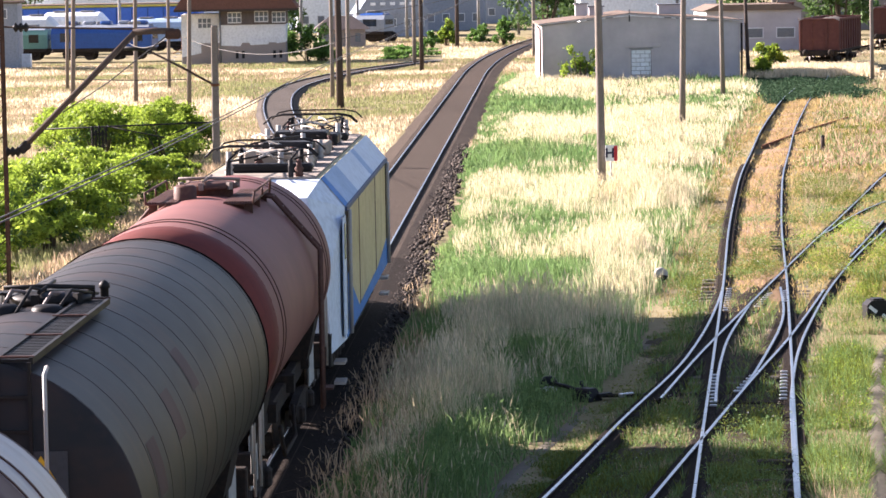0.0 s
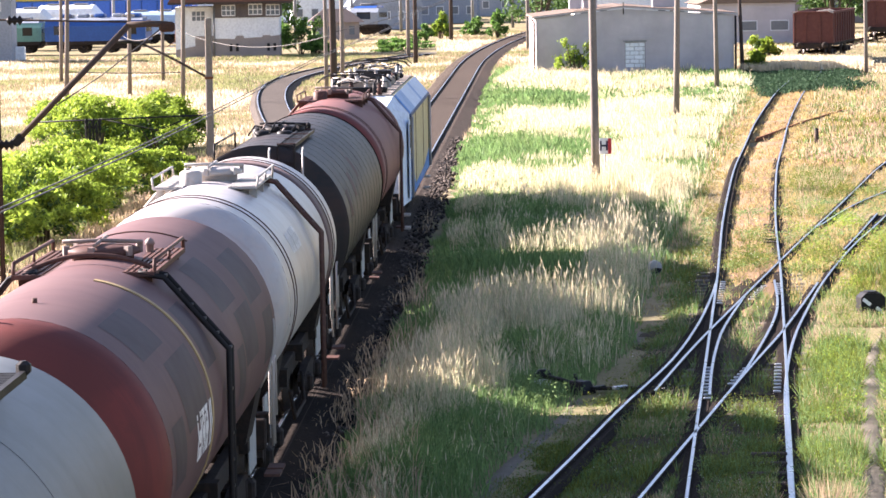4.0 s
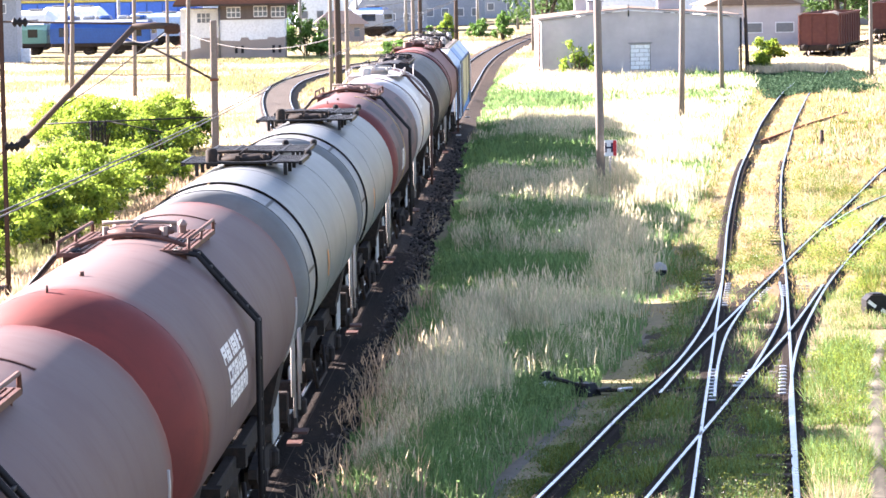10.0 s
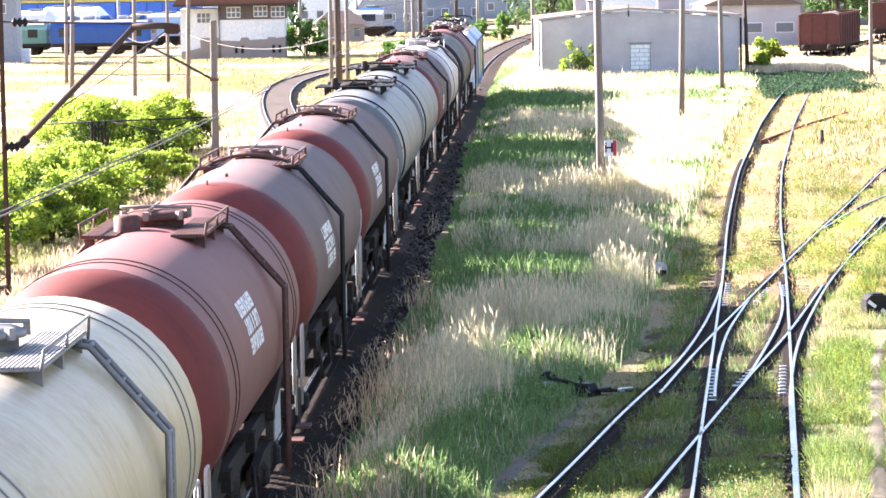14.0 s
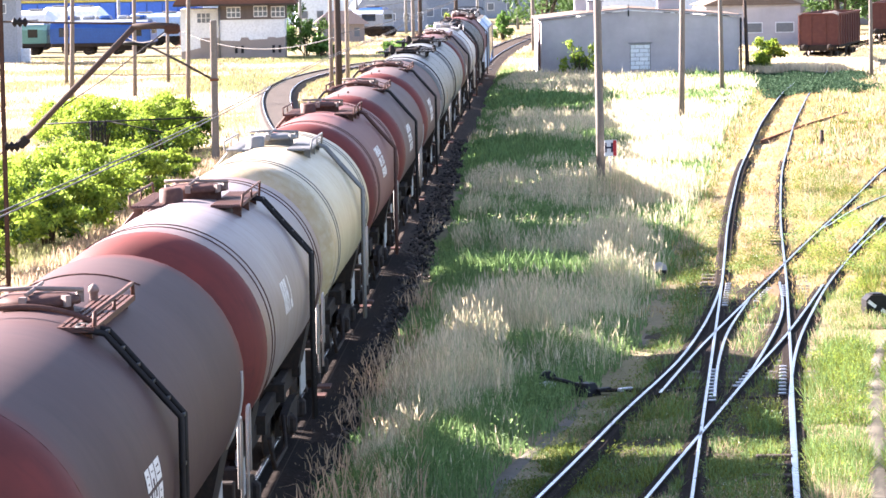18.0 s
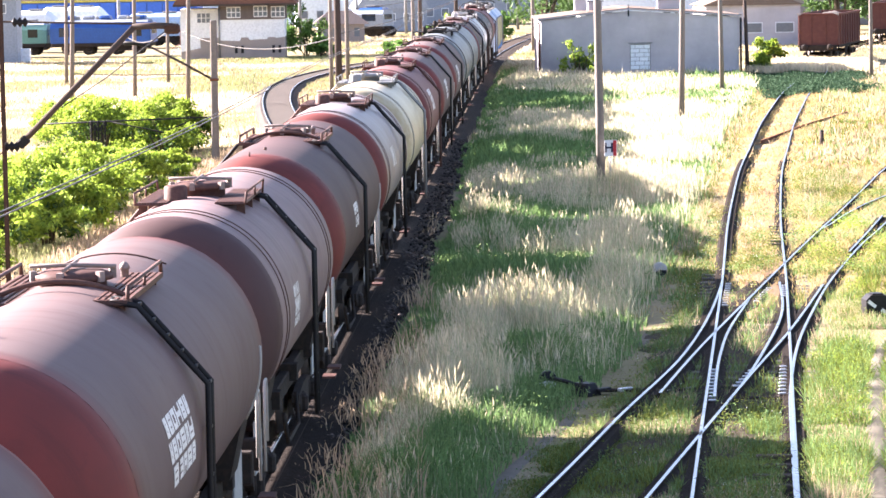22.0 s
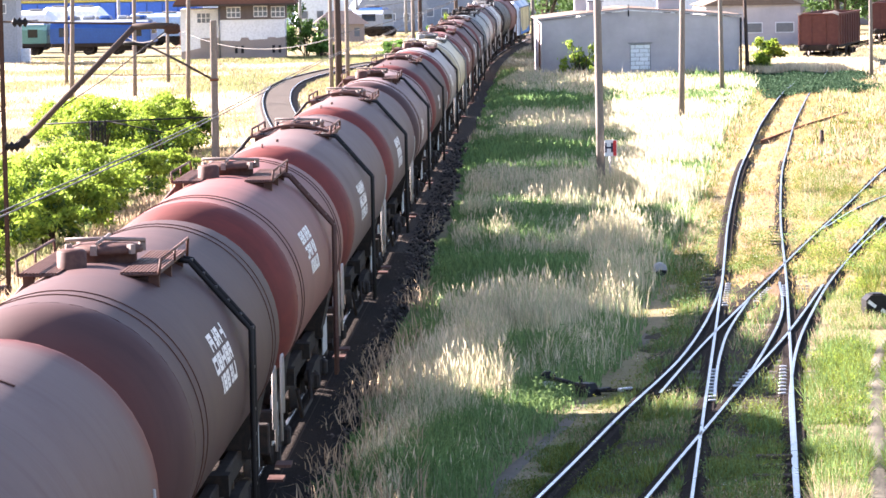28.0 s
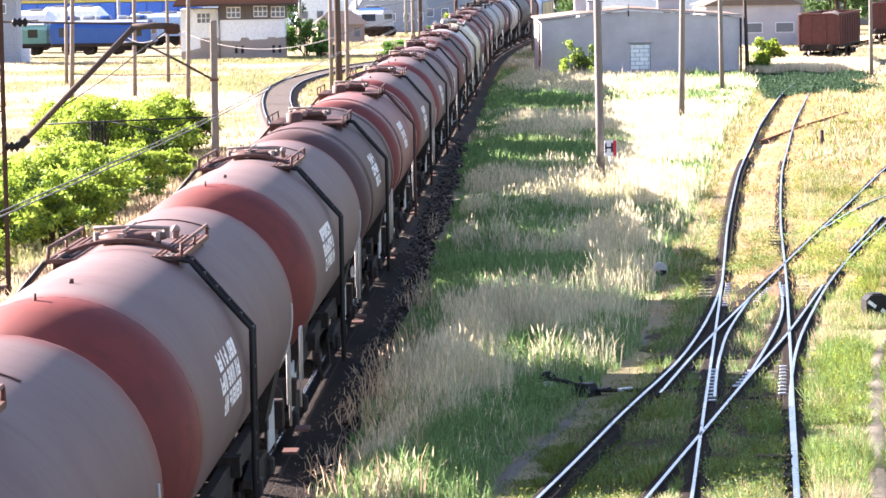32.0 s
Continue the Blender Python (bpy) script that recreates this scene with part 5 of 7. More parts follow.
part("head", Shape().lathe([(0.70, 0.09), (0.76, 0.08), (0.8, 0)], "z", (0, 0, 0), 10), M["black"], stump)
for x, y, s in ((8.1, 150, 0.5), (17.5, 121, 0.7), (19.5, 131, 0.9)):
    k = thing("timber_baulk", "weathered grey timber baulk lying in the grass", "timber", pose(x, y, GROUND, 0, 0, 70))
    part("baulk", Shape().box((0, 0, 0.1), (2.2 * s + 0.8, 0.26, 0.2), bevel=0.03), M["sleeper"], k)


# ---- the grey shed ----
M["render"] = material("grey_render", (0.50, 0.475, 0.50), 0.92, second=(0.33, 0.31, 0.335), scale=0.45, third=(0.42, 0.40, 0.42), fine=2.2, amount=0.9, bump=0.3)
M["block"] = material("white_aerated_block", (0.84, 0.88, 0.92), 0.85, scale=4, fine=30, per_piece=0.05, bump=0.2, second=(0.6, 0.63, 0.66))
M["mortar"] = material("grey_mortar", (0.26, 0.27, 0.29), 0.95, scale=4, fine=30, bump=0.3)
M["roof_felt"] = material("brown_roof_felt", (0.15, 0.115, 0.095), 0.9, second=(0.22, 0.17, 0.14), scale=0.7, fine=9, bump=0.3)
shed = thing("shed", "grey rendered shed with a bricked-up window and low gable", "building", pose(12.62, 201.0, GROUND, 0, 0, 0.5))
W, H0, DEPTH = 6.22, 3.72, 11.0
wx0, wx1, wz0, wz1 = -0.64, 0.64, 0.55, 2.15
front = Shape()
front.prism([(-W, -0.1), (wx0, -0.1), (wx0, H0 + 0.53), (-0.7, H0 + 0.54), (-W, H0)], 0.0, 0.35)
front.prism([(wx1, -0.1), (W, -0.1), (W, H0 + 0.05), (wx1, H0 + 0.44)], 0.0, 0.35)
front.prism([(wx0, -0.1), (wx1, -0.1), (wx1, wz0), (wx0, wz0)], 0.0, 0.35)
front.prism([(wx0, wz1), (wx1, wz1), (wx1, H0 + 0.44), (wx0, H0 + 0.53)], 0.0, 0.35)
part("wall", front, M["render"], shed)
for x in (-W + 0.175, W - 0.175):
    part("wall", Shape().box((x, DEPTH / 2 + 0.18, H0 / 2 - 0.05), (0.35, DEPTH - 0.36, H0 + 0.1)), M["render"], shed)
part("wall", Shape().box((0, DEPTH, H0 / 2), (2 * W, 0.35, H0)), M["render"], shed)
win = part("bricked_window", Shape().box((0, 0.2, (wz0 + wz1) / 2), (wx1 - wx0 - 0.01, 0.12, wz1 - wz0 - 0.01)), M["mortar"], shed)
part("lintel", Shape().box((0.1, -0.01, wz1 + 0.24), (2.2, 0.05, 0.22), bevel=0.01), M["render"], shed)
# grey strip painted in as the shade under the lintel
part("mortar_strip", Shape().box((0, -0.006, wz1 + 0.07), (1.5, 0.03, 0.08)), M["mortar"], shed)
for row in range(6):
    x = wx0 + 0.03 - (0.27 if row % 2 else 0)
    while x < wx1 - 0.05:
        a, b_ = max(x, wx0 + 0.03), min(x + 0.54, wx1 - 0.03)
        if b_ - a > 0.08:
            part("block", Shape().box(((a + b_) / 2, 0.11, wz0 + 0.14 + row * 0.262), (b_ - a, 0.1, 0.235), bevel=0.01), M["block"], win)
        x += 0.57
roof = part("roof", Shape().prism([(-W - 0.2, H0 + 0.02), (-0.7, H0 + 0.6), (W + 0.2, H0 + 0.07), (W + 0.2, H0 + 0.2), (-0.7, H0 + 0.74), (-W - 0.2, H0 + 0.14)], -0.12, DEPTH + 0.3), M["roof_felt"], shed)
part("roof_edge", Shape().prism([(-W - 0.22, H0 + 0.03), (-0.7, H0 + 0.61), (W + 0.22, H0 + 0.08), (W + 0.22, H0 + 0.16), (-0.7, H0 + 0.69), (-W - 0.22, H0 + 0.11)], -0.16, -0.125), M["render"], roof, "pale worn roof edge")
for x, y, w_, h_ in ((-3.6, 3, 0.75, 0.75), (-2.6, 4, 0.9, 0.55), (2.2, 3.5, 1.7, 0.6)):
    v = part("roof_vent", Shape().box((x, y, H0 + 0.55 + h_ / 2), (w_, 0.7, h_), bevel=0.03), M["render"], roof)
    part("vent_cap", Shape().box((x, y, H0 + 0.58 + h_), (w_ + 0.2, 0.9, 0.08), bevel=0.02), M["mortar"], v)
part("gutter_pipe", Shape().tube([(-W - 0.12, -0.1, 0), (-W - 0.12, -0.1, H0 - 0.2), (-W - 0.3, -0.1, H0)], 0.06, 8), M["rust"], shed)
part("gutter_pipe", Shape().tube([(W + 0.1, -0.1, 0), (W + 0.1, -0.1, H0)], 0.07, 8), M["black"], shed)
part("aerial_stub", Shape().tube([(-0.72, -0.1, H0 + 0.2), (-0.72, -0.1, H0 + 0.95)], 0.035, 6), M["black"], shed)

# ---- the signal box ----
M["brick_base"] = material("brown_brick", (0.33, 0.28, 0.26), 0.9, second=(0.24, 0.2, 0.19), scale=0.8, third=(0.27, 0.23, 0.2), fine=7, bump=0.4)
M["plaster"] = material("flaking_white_plaster", (0.80, 0.81, 0.83), 0.9, second=(0.66, 0.66, 0.68), scale=0.9, fine=6, bump=0.2)
M["cladding"] = material("dark_weathered_boards", (0.12, 0.10, 0.095), 0.85, second=(0.16, 0.13, 0.12), scale=0.8, fine=9, bump=0.3, stretch=(5, 1, 0.5))
M["roof_tile"] = material("brown_red_tiles", (0.17, 0.085, 0.065), 0.85, second=(0.12, 0.07, 0.06), scale=0.8, fine=7, bump=0.5)
M["pane"] = material("dim_window_pane", (0.16, 0.18, 0.21), 0.15, scale=2, fine=10, bump=0, rough_vary=0.03)
box = thing("signal_box", "old signal box, dark boards over flaking white plaster", "building", pose(-16.9, 256.5, GROUND, 0, 0, 1))
part("base_wall", Shape().box((1.9, 3.0, 0.85), (5.2, 6.0, 1.7)), M["brick_base"], box)
part("wall", Shape().box((1.9, 3.02, 2.4), (5.18, 5.98, 1.5)), M["plaster"], box, "flaking white plaster band")
part("plaster_edge", Shape().prism([(-0.69, 1.5), (0.9, 1.42), (1.1, 1.85), (1.5, 1.85), (1.7, 1.5), (3.1, 1.55), (3.3, 1.95), (3.6, 1.9), (3.8, 1.62), (4.49, 1.7), (4.49, 1.9), (-0.69, 1.9)], -0.03, 0.0), M["plaster"], box)
part("boarding", Shape().box((1.9, 3.0, 3.72), (5.3, 6.1, 1.16)), M["cladding"], box)
side = part("stair_wing", Shape().box((-2.3, 3.4, 2.0), (3.15, 5.2, 4.05)), M["plaster"], box, "pale rendered stair wing")
part("brick_patch", Shape().prism([(-3.85, 0.0), (-0.75, 0.0), (-0.75, 1.7), (-2.3, 1.7), (-2.3, 0.9), (-3.85, 0.6)], 0.76, 0.79), M["brick_base"], side)
for x, z, par in ((0.45, 3.72, box), (2.6, 3.78, box), (4.0, 3.72, box), (-2.0, 3.3, box)):
    y = -0.07 if x > 0 else 0.78
    fr = part("window", Shape().box((x, y, z), (1.1, 0.06, 0.9)), M["plaster"], par)
    for k in (-0.36, 0.0, 0.36):
        for q in (-0.2, 0.2):
            part("pane", Shape().box((x + k, y - 0.035, z + q), (0.29, 0.02, 0.34)), M["pane"], fr)
for x in (0.6, 1.1, 3.6, 4.1):
    part("vent_slot", Shape().box((x, -0.01, 0.75), (0.22, 0.04, 0.6)), M["black"], box)
part("downpipe", Shape().tube([(-0.72, -0.1, 0), (-0.72, -0.1, 4.2)], 0.07, 8), M["steel"], box)
part("roof", Shape().prism([(-4.2, 4.3), (5.4, 4.3), (5.55, 4.42), (4.0, 6.6), (-2.8, 6.6), (-4.35, 4.42)], -0.9, 7.0), M["roof_tile"], box)
part("eave_board", Shape().box((0.6, -0.93, 4.33), (9.9, 0.06, 0.16)), M["dark_wood"], box)
part("handrail", Shape().tube([(-4.6, 1.0, 0.9), (-3.9, 0.9, 1.3), (-3.9, 0.9, 2.4)], 0.03, 6), M["rust"], box)
for k in range(6):
    part("stair_step", Shape().box((-4.9 + 0.22 * k, 1.5, 0.15 + 0.24 * k), (0.26, 1.0, 0.05)), M["steel"], box)


# ---- vehicles and buildings beyond the yard ----
M["van_blue"] = material("bright_blue_paint", (0.017, 0.08, 0.29), 0.4, second=(0.01, 0.04, 0.16), scale=0.9, fine=8, bump=0.03)
M["sea_green"] = material("faded_green_paint", (0.11, 0.25, 0.21), 0.5, scale=0.6, fine=8, bump=0.05)
M["pale_panel"] = material("pale_panel", (0.72, 0.74, 0.76), 0.45, second=(0.62, 0.64, 0.66), scale=0.6, fine=8, bump=0.05)
M["hall_blue"] = material("blue_profiled_sheet", (0.05, 0.16, 0.62), 0.45, scale=0.4, fine=6, bump=0.1)
M["hall_yellow"] = material("yellow_trim", (0.62, 0.52, 0.10), 0.5, scale=0.6, fine=8, bump=0.05)
M["slate"] = material("grey_blue_wall", (0.25, 0.285, 0.34), 0.8, second=(0.33, 0.36, 0.41), scale=0.4, fine=6, bump=0.1)
M["far_white"] = material("whitewashed_wall", (0.80, 0.83, 0.87), 0.85, second=(0.7, 0.73, 0.77), scale=0.3, fine=4, bump=0.1)
M["freight"] = material("rusty_brown_wagon_paint", (0.11, 0.044, 0.038), 0.8, second=(0.075, 0.036, 0.032), scale=0.8, third=(0.14, 0.062, 0.05), fine=4, bump=0.2, spec=0.15)
M["sand"] = material("grey_gravel_load", (0.15, 0.13, 0.115), 0.95, scale=1.5, fine=12, bump=0.6, depth=0.04)
cabinet = thing("relay_cabinet", "pale grey relay cabinet beside the field", "cabinet", pose(-33.05, 255, GROUND))
part("case", Shape().box((0, 0, 0.58), (0.86, 0.6, 1.16), bevel=0.03), M["far_white"], cabinet)
part("door", Shape().box((0, -0.31, 0.6), (0.78, 0.02, 1.05), bevel=0.008), M["far_white"], cabinet)


def parked_loco(x, y, turn, paint, length, label, stripe=None, roof=None, tall=1.0):
    w = thing("parked_locomotive", label, "locomotive", pose(x, y, -0.05, 0, 0, turn), group="parked locomotives")
    h = length / 2
    e0, e1, e2 = 1.0 + 1.9 * tall, 1.0 + 2.6 * tall, 1.0 + 2.95 * tall
    b = part("body", Shape().prism([(-1.45, 1.0), (1.45, 1.0), (1.48, e0), (1.1, e1), (-1.1, e1), (-1.48, e0)], -h, h), paint, w)
    part("roof", Shape().prism([(-1.12, e1), (1.12, e1), (0.7, e2), (-0.7, e2)], -h + 0.3, h - 0.3), roof or M["pale_panel"], w)
    part("frame_beam", Shape().box((0, 0, 0.85), (2.8, 2 * h - 0.2, 0.35), bevel=0.04), M["frame"], w)
    n = 2
    for k in range(n):
        yy = -h + 1.2 + (length - 2.4) * k / (n - 1)
        for sx in (-1, 1):
            part("window", Shape().box((sx * 1.47, yy, 1.0 + 1.4 * tall), (0.03, 0.85, 1.15 * tall), bevel=0.01), M["dark_glass"], b)
    if stripe:
        for sx in (-1, 1):
            part("stripe", Shape().box((sx * 1.475, 0, 1.75), (0.02, 2 * h - 0.1, 0.18)), stripe, b)
    for e in (-1, 1):
        part("windscreen", Shape().box((0, e * (h + 0.01), 1.0 + 1.5 * tall), (2.1, 0.03, 0.8 * tall), bevel=0.01), M["dark_glass"], b)
    for yy in (-h + 2.2, h - 2.2):
        bogie(w, yy)
    for k in range(3):
        part("roof_gear", Shape().box((0.2 * (k - 1), -h + 1.6 + k * (length - 3.2) / 2, e2 + 0.12), (0.9, 1.1, 0.26), bevel=0.05), M["steel"], w)
    return w


blue_loco = parked_loco(-28.3, 270, 84, M["van_blue"], 8.6, "bright blue parked locomotive with dark roof gear", None, M["slate"], 0.66)
for k in range(5):
    part("roof_tank", Shape().box((0.1 * (k % 2), -3.2 + 1.5 * k, 3.1), (1.2, 0.9, 0.34), bevel=0.1), M["slate" if k % 2 else "van_blue"], blue_loco)
for y in (-4.18, -3.9):
    part("cab_edge", Shape().box((1.46, y, 1.9), (0.05, 0.14, 1.5)), M["pale_panel"], blue_loco, "pale cab edge stripe")
part("sill_stripe", Shape().box((1.47, 0.1, 1.12), (0.03, 8.0, 0.07)), M["sea_green"], blue_loco)
part("cant_rail", Shape().box((1.44, 0.1, 2.27), (0.05, 8.3, 0.07)), M["slate"], blue_loco)
for k in range(6):
    part("side_grille", Shape().box((1.475, 1.4 + 0.42 * k, 1.85), (0.03, 0.3, 0.42)), M["loco_navy"], blue_loco)
sh = Shape().lathe([(0.0, 0.24), (0.02, 0.24), (0.02, 0.0)], "y", (-1.55, 0.0, 0.05), 16)
for k in range(6):
    sh.box((-1.0 + 0.26 * k, 0, 0), (0.17, 0.02, 0.30 if k % 2 else 0.24))
part("lettering", sh.mesh("lettering", M["pale_panel"]), None, blue_loco, "white lettering, too small to read", pose(1.5, -0.6, 1.78, 0, 0, 90))
parked_loco(-35.6, 272, 84, M["sea_green"], 5.2, "faded green parked locomotive", roof=M["slate"], tall=0.6)


def coach(x, y, turn, length, tall, label, paint, belt):
    """A parked railcar with a rounded roof and a row of windows."""
    w = thing("railcar", label, "railcar", pose(x, y, -0.05, 0, 0, turn), group="parked railcars")
    h = length / 2
    o = [(-1.42, 0.9), (1.42, 0.9), (1.42, tall - 0.8), (1.25, tall - 0.35), (0.8, tall - 0.08), (0, tall), (-0.8, tall - 0.08), (-1.25, tall - 0.35), (-1.42, tall - 0.8)]
    b = part("body", Shape().prism(o, -h, h), paint, w)
    for e in (-1, 1):
        nose = [(a * 0.72, 0.9 + (c - 0.9) * 0.62) for a, c in o]
        sh = Shape().add([(a, e * h, c) for a, c in o] + [(a, e * (h + 1.0), c) for a, c in nose], [(k, (k + 1) % 9, 9 + (k + 1) % 9, 9 + k) if e < 0 else (k, 9 + k, 9 + (k + 1) % 9, (k + 1) % 9) for k in range(9)] + [tuple(range(9, 18)) if e > 0 else tuple(range(17, 8, -1))], False)
        part("nose", sh, paint, w)
    part("belt", Shape().box((1.43, 0, 1.35), (0.03, length - 0.1, 0.5)), belt, b)
    n = int(length / 1.3)
    for k in range(n):
        part("window", Shape().box((1.43, -h + length * (k + 0.5) / n, tall - 1.15), (0.03, 0.9, 0.6), bevel=0.01), M["dark_glass"], b)
    part("underframe", Shape().box((0, 0, 0.7), (2.4, length - 1.0, 0.5), bevel=0.04), M["frame"], w)
    for yy in (-h + 1.4, h - 1.4):
        bogie(w, yy)
    for k in range(2):
        part("roof_gear", Shape().box((0, -h / 2 + h * k, tall + 0.06), (1.0, 1.2, 0.16), bevel=0.04), M["steel"], w)
    return w


coach(-33.8, 296, 84, 5.0, 3.7, "white rounded railcar behind the parked locomotives", M["far_white"], M["van_blue"])
coach(-37.2, 287, 84, 4.5, 3.55, "pale railcar with a light blue belt", M["pale_panel"], M["loco_blue"])
coach(-26.0, 296, 84, 4.6, 3.0, "low blue railcar with a white nose behind the parked locomotives", M["loco_pale"], M["van_blue"])
coach(-21.0, 300, 86, 7, 3.0, "pale railcar behind the signal box", M["pale_panel"], M["loco_blue"])
parked_loco(-6.45, 318, 70, M["slate"], 3.0, "small grey and blue parked shunter", roof=M["van_blue"], tall=0.62)
hall = thing("hall", "long blue profiled-sheet hall with a yellow eave band", "building", pose(-36, 318, GROUND))
part("wall", Shape().box((0, 4, 1.98), (24, 8, 3.96)), M["hall_blue"], hall)
part("eave_band", Shape().box((0, -0.05, 4.12), (24.1, 0.12, 0.2)), M["hall_yellow"], hall)
part("roof", Shape().prism([(-12.2, 4.23), (12.2, 4.23), (12.2, 4.35), (-12.2, 4.35)], -0.1, 8.3), M["roof_felt"], hall)
for k in range(16):
    part("sheet_rib", Shape().box((-11.6 + 1.55 * k, -0.02, 1.95), (0.1, 0.06, 3.8)), M["van_blue"], hall)
hut = thing("lineside_hut", "grey lineside hut with a small white window", "building", pose(-35.95, 252, GROUND, 0, 0, 2))
part("wall", Shape().box((0, 2, 2.6), (5.4, 4, 5.2)), M["slate"], hut)
part("roof", Shape().box((0, 2, 5.3), (5.9, 4.5, 0.2), bevel=0.03), M["roof_felt"], hut)
fr = part("window", Shape().box((1.5, -0.02, 4.4), (0.8, 0.06, 0.8)), M["pale_panel"], hut)
for k in (-0.19, 0.19):
    part("pane", Shape().box((1.5 + k, -0.06, 4.4), (0.28, 0.02, 0.66)), M["pane"], fr)


def block_house(x, y, turn, w_, d_, h_, wall, roof, label, rows, cols, win=(0.9, 1.0), hip=1.6):
    b = thing("building", label, "building", pose(x, y, GROUND, 0, 0, turn))
    part("wall", Shape().box((0, d_ / 2, h_ / 2), (w_, d_, h_)), wall, b)
    part("roof", Shape().prism([(-w_ / 2 - 0.3, h_), (w_ / 2 + 0.3, h_), (w_ / 2 - 1.0, h_ + hip), (-w_ / 2 + 1.0, h_ + hip)], -0.3, d_ + 0.3), roof, b)
    for r in range(rows):
        for c in range(cols):
            xx = -w_ / 2 + w_ * (c + 0.5) / cols
            zz = 1.5 + r * 2.9
            if zz + 0.6 < h_:
                f = part("window", Shape().box((xx, -0.02, zz), (win[0], 0.06, win[1])), M["pale_panel"], b)
                part("pane", Shape().box((xx, -0.06, zz), (win[0] - 0.16, 0.02, win[1] - 0.16)), M["pane"], f)
    return b


big_roof = block_house(-5.0, 345, 6, 7.5, 9, 2.4, M["slate"], M["slate"], "grey workshop with a slate roof and a row of skylights", 1, 5, (0.7, 0.9), 1.9)
for k in range(5):
    part("skylight", Shape().box((-2.2 + 1.05 * k, -0.36, 3.55), (0.55, 0.06, 0.32)), M["far_white"], big_roof)
low_hut = thing("low_hut", "low hut with a dark brown hipped roof among the tracks", "building", pose(-9.2, 300, GROUND, 0, 0, 4))
part("wall", Shape().box((0, 1.6, 0.9), (4.4, 3.2, 1.8)), M["brick_base"], low_hut)
part("roof", Shape().add([(-2.7, -0.4, 1.75), (2.7, -0.4, 1.75), (2.7, 3.6, 1.75), (-2.7, 3.6, 1.75), (-1.1, 1.6, 3.0), (1.1, 1.6, 3.0)], [(0, 1, 5, 4), (1, 2, 5), (2, 3, 4, 5), (3, 0, 4), (3, 2, 1, 0)]), M["cladding"], low_hut)
for x in (-1.5, -0.5, 0.5, 1.5):
    part("window", Shape().box((x, -0.01, 1.0), (0.5, 0.04, 0.8)), M["pane"], low_hut)
block_house(-12.0, 372, 4, 9, 10, 4.6, M["far_white"], M["slate"], "white house beyond the tracks", 2, 5)
block_house(1.6, 372, -3, 7, 9, 5.0, M["slate"], M["slate"], "grey-blue house beyond the tracks", 2, 4)
block_house(-15.5, 395, 2, 8, 9, 8.0, M["far_white"], M["roof_tile"], "pale house with a tiled roof", 2, 4)
block_house(26.3, 268, 3, 8.0, 8, 3.4, M["render"], M["roof_felt"], "low grey workshop behind the shed", 1, 3, (1.6, 0.9), 0.5)
block_house(21.5, 330, 0, 14, 8, 5.5, M["far_white"], M["slate"], "long pale workshop with a grey roof", 2, 7)
block_house(44, 340, -4, 16, 10, 7.5, M["brick_base"], M["roof_tile"], "brown brick house behind the freight wagons", 2, 6)
block_house(14, 410, 0, 22, 10, 9, M["slate"], M["roof_felt"], "dark building closing the view", 3, 9)
block_house(-36, 400, 0, 24, 10, 11, M["far_white"], M["slate"], "white block beyond the blue hall", 3, 8)
block_house(-60, 420, 6, 20, 10, 9, M["far_white"], M["roof_tile"], "distant white house with tiled roof", 3, 6)
block_house(62, 400, -8, 20, 10, 9, M["far_white"], M["roof_tile"], "distant pale house with tiled roof", 3, 6)


